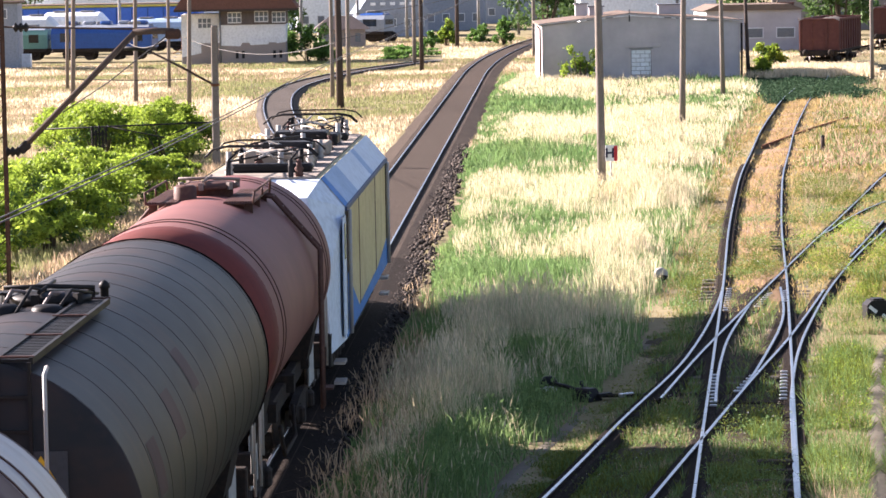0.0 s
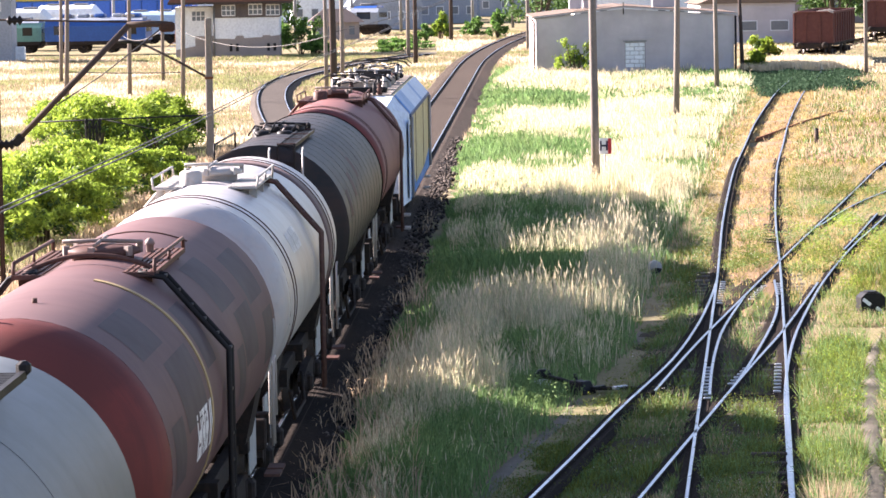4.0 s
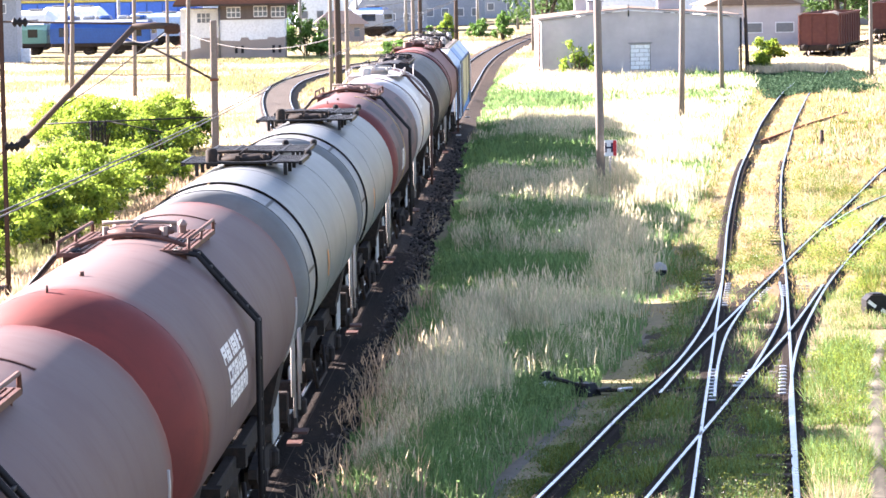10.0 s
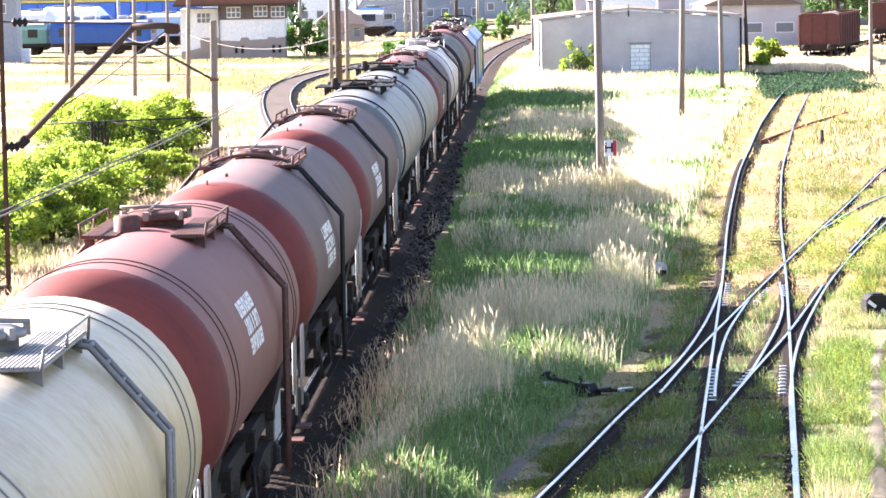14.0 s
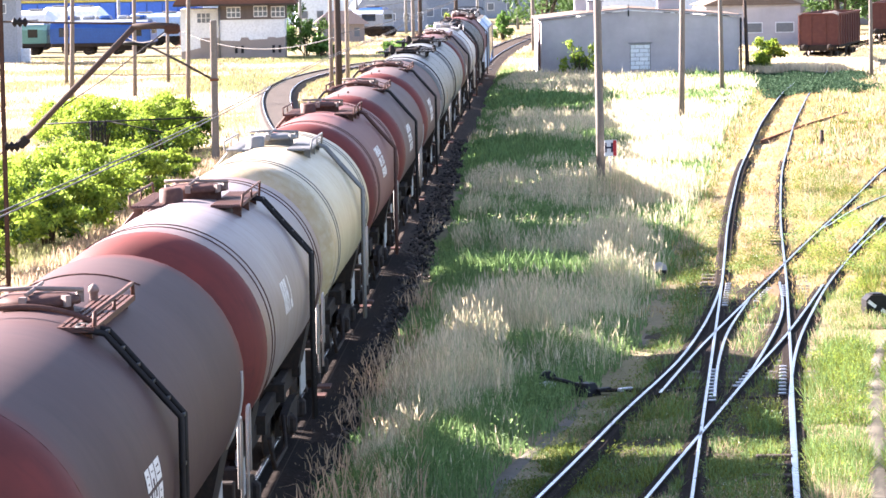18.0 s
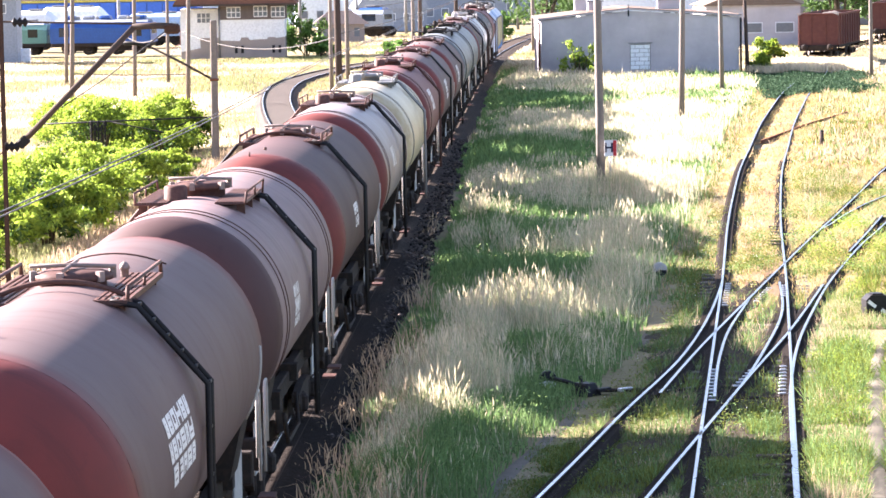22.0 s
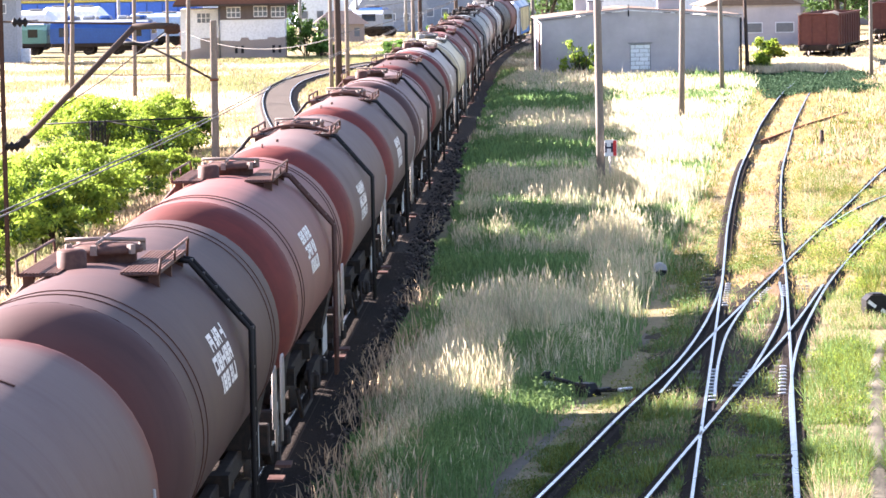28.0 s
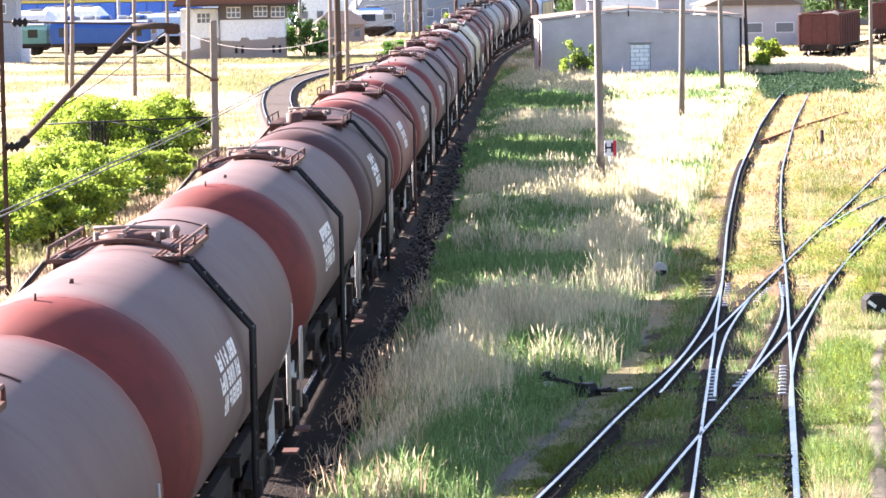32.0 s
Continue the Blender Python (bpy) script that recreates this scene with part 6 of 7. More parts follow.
def gondola(x, y, turn, label, load=True):
    w = thing("open_wagon", label, "freight wagon", pose(x, y, -0.05, 0, 0, turn), group="parked open wagons")
    hw, h, z0, z1 = 1.4, 6.0, 1.15, 3.25
    for e in (-1, 1):
        part("side_wall", Shape().box((e * (hw - 0.04), 0, (z0 + z1) / 2), (0.08, 2 * h, z1 - z0)), M["freight"], w)
        end = part("end_wall", Shape().box((0, e * (h - 0.04), (z0 + z1) / 2), (2 * hw - 0.17, 0.08, z1 - z0)), M["freight"], w)
        for x_ in (-1.3, -0.5, 0.5, 1.3):
            part("end_stake", Shape().box((x_, e * (h + 0.03), (z0 + z1) / 2), (0.12, 0.1, z1 - z0 - 0.1), bevel=0.015), M["freight"], end)
        part("top_rail", Shape().box((0, e * (h + 0.02), z1 + 0.05), (2 * hw + 0.1, 0.14, 0.12), bevel=0.02), M["freight"], end)
        for x_ in (-1, 1):
            part("corner_gusset", Shape().prism([(x_ * 1.42, z1 + 0.12), (x_ * 1.42, z1 - 0.06), (x_ * 1.0, z1 + 0.12)], e * (h + 0.1), e * (h + 0.14)), M["rod"], end, "pale corner gusset")
        part("top_rail", Shape().box((e * (hw + 0.02), 0, z1 + 0.05), (0.12, 2 * h - 0.2, 0.12), bevel=0.02), M["freight"], w)
        for k in range(9):
            part("side_stake", Shape().box((e * (hw + 0.04), -h + 0.7 + 1.32 * k, (z0 + z1) / 2), (0.1, 0.12, z1 - z0 - 0.1), bevel=0.015), M["freight"], w)
        part("buffer_beam", Shape().box((0, e * (h + 0.1), 0.98), (2.6, 0.2, 0.4), bevel=0.02), M["frame"], w)
        for x_ in (-0.875, 0.875):
            part("buffer", Shape().lathe([(e * (h + 0.2), 0.1), (e * (h + 0.55), 0.1), (e * (h + 0.55), 0.22), (e * (h + 0.62), 0.2), (e * (h + 0.62), 0)], "y", (x_, 0, 1.04), 12), M["frame"], w)
    part("floor", Shape().box((0, 0, 1.1), (2 * hw, 2 * h, 0.14)), M["frame"], w)
    if load:
        sh = Shape()
        n, rnd = 15, random.Random(5)
        verts = []
        for j in range(n):
            for i in range(7):
                a, b_ = i / 6 * 2 - 1, j / (n - 1) * 2 - 1
                z = 2.75 + 0.62 * (1 - abs(a)) ** 0.8 * (1 - abs(b_) ** 4) + rnd.uniform(-0.05, 0.05)
                verts.append((a * (hw - 0.1), b_ * (h - 0.1), z))
        sh.add(verts, [(j * 7 + i, j * 7 + i + 1, (j + 1) * 7 + i + 1, (j + 1) * 7 + i) for j in range(n - 1) for i in range(6)], True)
        part("load", sh, M["sand"], w, "heaped grey gravel load")
    for yy in (-h + 1.9, h - 1.9):
        bogie(w, yy)
    return w


gondola(27.6, 226.0, -14.5, "rusty brown open wagon heaped with grey gravel")
gondola(38.2, 268, -14, "rusty brown open wagon behind another", True)
gondola(30.8, 300, -16, "dark rusty open wagon in the distance", False)
gondola(42.8, 292, -16, "dark rusty open wagon in the distance", False)
wagon_line = smooth_line([(24, 205), (26.7, 228), (29.3, 240), (32, 253), (38, 275), (50, 310)])
wt = thing("siding_track", "siding track under the open wagons", "track", kind="structure")
for d in (-0.7525, 0.7525):
    rail(wt, offset(wagon_line, d), head=False)


# ---- plants ----
M["leaf"] = material("backlit_green_leaf", (0.22, 0.315, 0.04), 0.5, second=(0.29, 0.35, 0.05), scale=0.8, third=(0.11, 0.20, 0.03), fine=6, island=0.35, spec=0.12, bump=0, through_light=0.5, where="Object")
M["leaf_dark"] = material("dull_green_leaf", (0.10, 0.20, 0.045), 0.55, second=(0.15, 0.25, 0.05), scale=0.8, third=(0.07, 0.15, 0.035), fine=6, island=0.35, spec=0.12, bump=0, through_light=0.35)
M["grass_green"] = material("fresh_grass", (0.135, 0.235, 0.082), 0.6, second=(0.25, 0.31, 0.115), scale=0.25, third=(0.085, 0.18, 0.07), fine=3, island=0.35, spec=0.12, bump=0, through_light=0.4)
M["grass_dry"] = material("dry_grass", (0.66, 0.55, 0.38), 0.75, second=(0.54, 0.47, 0.27), scale=0.25, third=(0.72, 0.65, 0.52), fine=3, island=0.30, spec=0.12, bump=0, through_light=0.45)
M["weed"] = material("yellow_green_weed", (0.125, 0.16, 0.030), 0.6, second=(0.20, 0.185, 0.043), scale=0.5, third=(0.085, 0.13, 0.03), fine=5, island=0.5, spec=0.08, bump=0, through_light=0.34)
M["rust_weed"] = material("reddish_dry_weed", (0.44, 0.33, 0.15), 0.7, second=(0.44, 0.36, 0.14), scale=0.4, third=(0.22, 0.12, 0.06), fine=3, island=0.35, spec=0.12, bump=0, through_light=0.35)
M["grass_ripe"] = material("ripening_grass", (0.44, 0.46, 0.28), 0.7, second=(0.32, 0.41, 0.20), scale=0.3, third=(0.50, 0.48, 0.33), fine=3, island=0.3, spec=0.12, bump=0, through_light=0.42)
M["brown_straw"] = material("withered_brown_straw", (0.46, 0.345, 0.23), 0.8, second=(0.38, 0.28, 0.175), scale=0.4, third=(0.54, 0.42, 0.30), fine=3, island=0.35, spec=0.1, bump=0, through_light=0.35)
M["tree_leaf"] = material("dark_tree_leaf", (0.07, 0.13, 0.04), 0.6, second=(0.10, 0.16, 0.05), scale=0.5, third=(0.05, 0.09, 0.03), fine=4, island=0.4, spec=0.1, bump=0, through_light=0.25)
M["shade_leaf"] = material("shade_dark_leaf", (0.035, 0.072, 0.04), 0.9, second=(0.05, 0.09, 0.04), scale=0.8, third=(0.03, 0.055, 0.03), fine=6, island=0.35, spec=0.1, bump=0, through_light=0.2)
M["field_olive"] = material("olive_field_grass", (0.26, 0.27, 0.12), 0.75, second=(0.20, 0.23, 0.09), scale=0.2, third=(0.33, 0.31, 0.16), fine=2, island=0.3, spec=0.1, bump=0, through_light=0.35)
M["field_brown"] = material("browned_field_grass", (0.42, 0.33, 0.22), 0.8, second=(0.26, 0.18, 0.11), scale=0.25, third=(0.42, 0.33, 0.21), fine=2, island=0.35, spec=0.1, bump=0, through_light=0.3)
M["petal"] = material("white_petal", (0.75, 0.74, 0.70), 0.6, scale=3, third=(0.7, 0.65, 0.3), fine=8, bump=0, through_light=0.3)
M["bark"] = material("grey_brown_bark", (0.10, 0.08, 0.06), 0.9, scale=3, fine=20, bump=0.5)
LATTICE = rng.random((4, 96, 96))


def patches(x, y, size, layer=0):
    """Smooth random patches between 0 and 1 of that size in metres."""
    u, v = np.asarray(x) / size + 37.3, np.asarray(y) / size + 11.7
    i, j = np.floor(u).astype(int), np.floor(v).astype(int)
    a, b = u - i, v - j
    a, b = a * a * (3 - 2 * a), b * b * (3 - 2 * b)
    g = LATTICE[layer]
    p = lambda k, l: g[k % 96, l % 96]
    return (p(i, j) * (1 - a) + p(i + 1, j) * a) * (1 - b) + (p(i, j + 1) * (1 - a) + p(i + 1, j + 1) * a) * b


def raw_mesh(name, verts, tris, mat):
    me = bpy.data.meshes.new(name)
    me.vertices.add(len(verts))
    me.vertices.foreach_set("co", np.asarray(verts, np.float32).ravel())
    me.loops.add(tris.size)
    me.loops.foreach_set("vertex_index", tris.ravel().astype(np.int32))
    me.polygons.add(len(tris))
    me.polygons.foreach_set("loop_start", np.arange(0, tris.size, 3, dtype=np.int32))
    me.materials.append(mat)
    me.update()
    me.validate()
    return me


def blades(name, x, y, h, wide, mat, label, lean=0.25, bent=True, category="grass", spread=None):
    """One mesh of grass blades at x, y with heights h and widths wide."""
    n = len(x)
    z = rolling(x, y) - 0.02
    a = rng.uniform(0, 2 * np.pi, n)
    ca, sa = np.cos(a), np.sin(a)
    face = rng.uniform(-0.9, 0.9, n)
    wx, wy = np.cos(face) * wide / 2, np.sin(face) * wide / 2
    tip = h * lean * rng.uniform(0.2, 1.3, n)
    base = np.stack([x, y, z], 1)
    w = np.stack([wx, wy, np.zeros(n)], 1)
    top = base + np.stack([ca * tip, sa * tip, h * np.sqrt(np.clip(1 - (tip / np.maximum(h, 1e-3)) ** 2, 0.1, 1))], 1)
    if bent:
        mid = base + np.stack([ca * tip * 0.3, sa * tip * 0.3, h * 0.62], 1)
        v = np.stack([base - w, base + w, mid - w * 0.8, mid + w * 0.8, top], 1).reshape(-1, 3)
        k = np.arange(n)[:, None] * 5
        t = np.concatenate([k + np.array([0, 1, 3]), k + np.array([0, 3, 2]), k + np.array([2, 3, 4])])
    else:
        v = np.stack([base - w, base + w, top], 1).reshape(-1, 3)
        t = np.arange(n)[:, None] * 3 + np.array([0, 1, 2])
    return tagged(new(name, raw_mesh(name, v, t, mat)), label, category, kind="stuff")


def scatter(n, x0, x1, y0, y1):
    return rng.uniform(x0, x1, n), rng.uniform(y0, y1, n)


def lat(x, y):
    """Distance to the right of the main track's middle."""
    base = x * ASIDE.x + y * ASIDE.y - TRACK_OFF
    s = x * AHEAD.x + y * AHEAD.y
    return base - np.where(s > BEND_AT, (s - BEND_AT) ** 2 / (2 * BEND_R), 0)


def along(line, y):
    return np.interp(y, [p[1] for p in line], [p[0] for p in line])


PATH_UP = [tuple(p) for p in reversed(PATH)] + [(7.9, 96), (9.5, 112), (12.7, 140), (16.8, 170), (19.5, 190)]
STRAIGHT = [(p.x, p.y) for p in straight]
SKEW = [(-3.0, 20), (2.04, 44)] + [(p.x + 0.75, p.y) for p in skew_left]
SIDE_UP = [tuple(p) for p in reversed(SIDE_PATH)]


def bed(y):
    """How far the bare ballast reaches beside the main line."""
    return np.interp(y, [48, 62, 80, 95, 135], [1.45, 1.75, 1.85, 1.85, 1.45])


def off_track(x, y, gap):
    ok = np.abs(x - along(STRAIGHT, y)) > gap
    ok &= np.abs(x - along(SKEW, y)) > gap
    return ok & (lat(x, y) > 2.2)


def rail_gap(x, y):
    """Distance across to the nearest yard rail."""
    best = np.full(np.shape(x), 9.0)
    for line in YARD_RAILS:
        q = np.array([(p.x, p.y) for p in line])
        q = q[np.argsort(q[:, 1])]
        inside = (y > q[0, 1]) & (y < q[-1, 1])
        best = np.where(inside, np.minimum(best, np.abs(x - np.interp(y, q[:, 1], q[:, 0]))), best)
    return best


def in_shed(x, y):
    return (np.abs(x - 12.6) < 6.4) & (y > 200.8) & (y < 213)


# the meadow between the main line and the yard: a green sward with low hollows, and drifts of tall pale stalks above it
STRAW_AT = [(-1.5, 47.5, 0.7, 3), (-1.0, 51, 0.7, 3), (-0.7, 54.7, 0.8, 2.6), (0.0, 57.5, 0.8, 2.5), (0.3, 61, 1.0, 3), (0.2, 65, 1.1, 2.5), (1.5, 66.5, 1.1, 2.2), (2.8, 68.5, 0.9, 2),
            (4.2, 75, 0.6, 3), (4.9, 82.5, 0.7, 2.5), (0.3, 92, 1.0, 3), (0.6, 84.9, 0.8, 2), (0.9, 109, 1.0, 4), (4.2, 101, 1.5, 2.5), (6.0, 103, 1.2, 3), (8.5, 123, 1.8, 9), (10.2, 145, 2.2, 12),
            (9, 133, 2, 8), (5, 140, 2, 6), (6.0, 190, 5, 12)]
HOLLOWS = [(0.0, 49.6, 0.6, 3), (0.5, 46.5, 0.9, 3), (-0.2, 44, 0.8, 3), (1.1, 54.5, 0.8, 3), (1.8, 61, 0.7, 2.5), (3.2, 63.1, 0.6, 2), (2.6, 60, 0.8, 2.5), (2.4, 56.5, 0.8, 3), (0.9, 78, 1.4, 4),
           (2.7, 78, 1.2, 3.5), (2.5, 86, 1.2, 3), (2.4, 115, 1.5, 5), (4.4, 112, 1.5, 5), (1.6, 96, 1.0, 3), (3.2, 95, 1.5, 3), (4.6, 89, 0.9, 3), (5.2, 168, 4.0, 11), (2.4, 130, 2.0, 8)]


def path_gap(x, y):
    """Distance to the right of the trodden path."""
    return x - along(PATH_UP, y)


def shade_patch(x, y):
    """Where dark leaves stand for shade between the shed and the siding."""
    return (y > 168 + 4 * patches(x, y, 3.0, 0)) & (y < 200.5) & (x > 17.4 + 0.06 * (y - 168)) & (x < 21.5 + 0.12 * (y - 168) + 2 * patches(x, y, 2.5, 1))


def spots(x, y, where):
    x, y = x + 1.1 * (patches(x, y, 1.1, 1) - 0.5) + 0.6 * (patches(x, y, 0.4, 3) - 0.5), y + 5 * (patches(x, y, 1.4, 2) - 0.5)
    return np.max([np.exp(-((x - cx) / rx) ** 2 - ((y - cy) / ry) ** 2) for cx, cy, rx, ry in where], axis=0)


def clumps(x, y):
    x, y = x + 1.6 * patches(x, y, 1.4, 2) + 0.8 * patches(x, y, 0.5, 0), y + 3.0 * patches(x, y, 1.7, 1) + 1.2 * patches(x, y, 0.6, 3)
    return 0.42 * patches(0.8 * x + 0.6 * y, 0.8 * y - 0.6 * x, 5.0, 0) + 0.33 * patches(0.6 * x - 0.8 * y, 0.6 * y + 0.8 * x, 2.1, 3) + 0.25 * patches(x, y, 0.8, 1)


def meadow_edge(x, y):
    return along(PATH_UP, y) - 0.02 + np.where(y < 72, 0.35, 0.5) * (patches(x, y, 1.6, 1) - 0.6) + 0.012 * np.clip(y - 75, 0, 200) * (patches(x, y, 4.0, 0) - 0.4)


xs, ys, hs, ws = [], [], [], []
for y0, y1, n, wid in ((38, 75, 330000, 0.016), (75, 115, 220000, 0.024), (115, 160, 110000, 0.045), (160, 215, 80000, 0.075)):
    x, y = scatter(n, -3, 22, y0, y1)
    d = lat(x, y)
    keep = (d > bed(y) + 0.6 * patches(x, y, 1.4, 2)) & (x < meadow_edge(x, y)) & ~in_shed(x, y)
    low = spots(x, y, HOLLOWS)
    keep &= rng.random(n) < (0.3 + 0.7 * np.clip((meadow_edge(x, y) - x) / 0.8, 0, 1)) * (0.45 + 0.3 * (patches(x, y, 1.2, 2) > 0.35) + 0.4 * low)
    x, y, d, low = x[keep], y[keep], d[keep], low[keep]
    h = (0.16 + 0.55 * patches(x, y, 2.4, 2) ** 1.3 + 0.12 * low) * rng.uniform(0.4, 1.3, len(x)) * (0.45 + 0.55 * np.clip((d - bed(y) - 0.1) / 1.2, 0, 1))
    h *= np.clip(0.45 + (along(PATH_UP, y) - x) * 0.5, 0.45, 1)
    xs.append(x), ys.append(y), hs.append(h), ws.append(np.full(len(x), wid) * rng.uniform(0.7, 1.5, len(x)))
blades("green_tall_grass", np.concatenate(xs), np.concatenate(ys), np.concatenate(hs), np.concatenate(ws), M["grass_green"], "lush green grass beside the line", 0.6)

tx, ty, th = [], [], []
for name, mat, label, share in (("dry_tall_grass", M["grass_dry"], "tall pale seeding grass beside the line", 0.62), ("ripening_grass", M["grass_ripe"], "tall grey-green ripening grass beside the line", 0.55)):
    xs, ys, hs, ws = [], [], [], []
    for y0, y1, n, wid in ((38, 75, 260000, 0.009), (75, 115, 210000, 0.013), (115, 160, 120000, 0.026), (160, 215, 90000, 0.045)):
        x, y = scatter(n, -3, 22, y0, y1)
        d = lat(x, y)
        c = clumps(x, y) + 0.28 * spots(x, y, STRAW_AT) - 0.24 * spots(x, y, HOLLOWS) - 0.06 * (d < 2.6) - 0.05 - 0.05 * ((y > 69) & (y < 118)) - (0.0 if mat is M["grass_dry"] else 0.05 * patches(x, y, 2.0, 0))
        keep = (d > bed(y) + 0.3 + 0.7 * patches(x, y, 1.7, 2)) & (x < meadow_edge(x, y)) & ~in_shed(x, y)
        keep &= ((x - 2.0) / 0.9) ** 2 + ((y - 53.8) / 3.6) ** 2 > 0.5 + 1.1 * patches(x, y, 0.6, 1)     # left out on the camera's side so that the lever shows
        keep &= rng.random(n) < share * np.clip((c - 0.40) * 4.2, 0.06 if mat is M["grass_dry"] else 0.2, 0.95) * np.clip((meadow_edge(x, y) - x) / (0.9 + 1.2 * patches(x, y, 1.2, 0)), 0, 1)
        x, y, c, d = x[keep], y[keep], c[keep], d[keep]
        h = np.clip(0.6 + 1.7 * (c - 0.42), 0.35, 1.25) * rng.uniform(0.5, 1.12, len(x)) * (0.55 + 0.45 * np.clip((d - 2.4) / 1.3, 0, 1)) * np.where(y > 110, 0.8, 1)
        xs.append(x), ys.append(y), hs.append(h), ws.append(np.full(len(x), wid) * rng.uniform(0.7, 1.5, len(x)))
        pick = rng.random(len(x)) < 0.2
        tx.append(x[pick]), ty.append(y[pick]), th.append(h[pick])
    blades(name, np.concatenate(xs), np.concatenate(ys), np.concatenate(hs), np.concatenate(ws), mat, label, 0.36)

# seed heads on the pale stalks
x, y, h = np.concatenate(tx), np.concatenate(ty), np.concatenate(th) * 1.05
n = len(x)
p0 = np.stack([x, y, rolling(x, y) + h - 0.16], 1)
dx = rng.uniform(-0.07, 0.07, n)
w = np.stack([0.007 + 0.00005 * y, np.zeros(n), np.zeros(n)], 1)
p1, p2 = p0 + np.stack([dx * 0.4, dx * 0, np.full(n, 0.08)], 1), p0 + np.stack([dx, dx * 0, np.full(n, 0.2)], 1)
v = np.stack([p0, p1 - w, p1 + w, p2], 1).reshape(-1, 3)
k = np.arange(n)[:, None] * 4
tagged(new("grass_seed_heads", raw_mesh("grass_seed_heads", v, np.concatenate([k + np.array([0, 2, 1]), k + np.array([1, 2, 3])]), M["grass_dry"])), "pale feathery seed heads above the grass", "grass", kind="stuff")

# low weeds round the yard tracks
for name, mat, label, lo, hi in (("yard_weeds", M["weed"], "low yellow-green weeds over the yard tracks", 0.0, 0.60), ("yard_grass", M["grass_green"], "short green grass over the yard tracks", 0.45, 0.8), ("yard_straw", M["brown_straw"], "short tan straw over the yard", 0.66, 1.1)):
    xs, ys, hs, ws = [], [], [], []
    for y0, y1, x1, n, wid in ((38, 70, 13, 330000, 0.017), (70, 110, 19, 200000, 0.028), (110, 200, 34, 120000, 0.07)):
        x, y = scatter(n, -1, x1, y0, y1)
        keep = (path_gap(x, y) > np.where(y < 72, 0.25 * patches(x, y, 0.7, 0) - 0.12, -0.1)) & (np.abs(x - along(SIDE_UP, y)) > 0.05 + 0.28 * (y < 64) * patches(x, y, 1.0, 2)) & ~shade_patch(x, y)
        mix = 0.5 * patches(x, y, 5.0, 1) + 0.3 * patches(x, y, 1.1, 0) + 0.2 * rng.random(n)
        if name == "yard_straw":
            mix = mix + 0.24 * np.clip((y - 72) / 25, 0, 1)
        else:
            keep &= rng.random(n) < 1 - 0.5 * np.clip((y - 72) / 25, 0, 1)
        near = off_track(x, y, 0.95)
        gap = rail_gap(x, y)
        slip = (y > 52.5) & (y < 75) & (gap < 0.5)
        keep &= (mix > lo) & (mix < hi) & (near | (rng.random(n) < 0.75)) & ~in_shed(x, y) & (gap > np.where(y < 105, 0.17, 0.07)) & (~slip | (rng.random(n) < 0.22)) & (patches(x, y, 0.7, 2) + 0.35 * patches(x, y, 0.3, 1) > 0.42)
        x, y, near = x[keep], y[keep], near[keep]
        h = rng.uniform(0.05, 0.30, len(x)) * (0.35 + 1.5 * patches(x, y, 0.9, 3)) * np.where(near, 1.0, 0.85)
        h = np.where((patches(x, y, 2.0, 2) > 0.6) & near, h * 1.25, h)
        h = np.where((rail_gap(x, y) < 0.7) & (y > 70), np.minimum(h, 0.09), h)
        h = np.where(y < 70, h * np.clip((path_gap(x, y) - 0.1) / 0.8, 0.25, 1), h)
        xs.append(x), ys.append(y), hs.append(h), ws.append(np.full(len(x), wid))
    blades(name, np.concatenate(xs), np.concatenate(ys), np.concatenate(hs), np.concatenate(ws), mat, label, 0.7, False)


def herbs(name, n, leaves, size, tall, mat, label, area, pick):
    """Bushy weeds: many small leaves set round short upright stems."""
    x, y = scatter(n, *area)
    keep = pick(x, y)
    x, y = x[keep], y[keep]
    n = len(x)
    h = tall * rng.uniform(0.35, 1.2, n) * (0.5 + patches(x, y, 1.5, 1))
    f = rng.random((n, leaves))
    far = 0.05 + 0.13 * np.sqrt(rng.random((n, leaves)))
    a = rng.uniform(0, 2 * np.pi, (n, leaves))
    grow = 1 + y[:, None] / 160
    p = np.stack([x[:, None] + far * np.cos(a) * grow, y[:, None] + far * np.sin(a) * grow, rolling(x, y)[:, None] + h[:, None] * f], 2).reshape(-1, 3)
    m = len(p)
    s = size * rng.uniform(0.6, 1.4, m)[:, None] * np.repeat(0.6 + y / 130, leaves)[:, None]
    u, v = rng.normal(size=(m, 3)), rng.normal(size=(m, 3))
    u[:, 2] *= 0.6
    u /= np.linalg.norm(u, axis=1)[:, None]
    v = np.cross(u, v)
    v /= np.linalg.norm(v, axis=1)[:, None]
    q = np.stack([p - u * s, p + v * s * 0.4, p + u * s, p - v * s * 0.4], 1).reshape(-1, 3)
    k = np.arange(m)[:, None] * 4
    return tagged(new(name, raw_mesh(name, q, np.concatenate([k + np.array([0, 1, 2]), k + np.array([0, 2, 3])]), mat)), label, "weeds", kind="stuff")


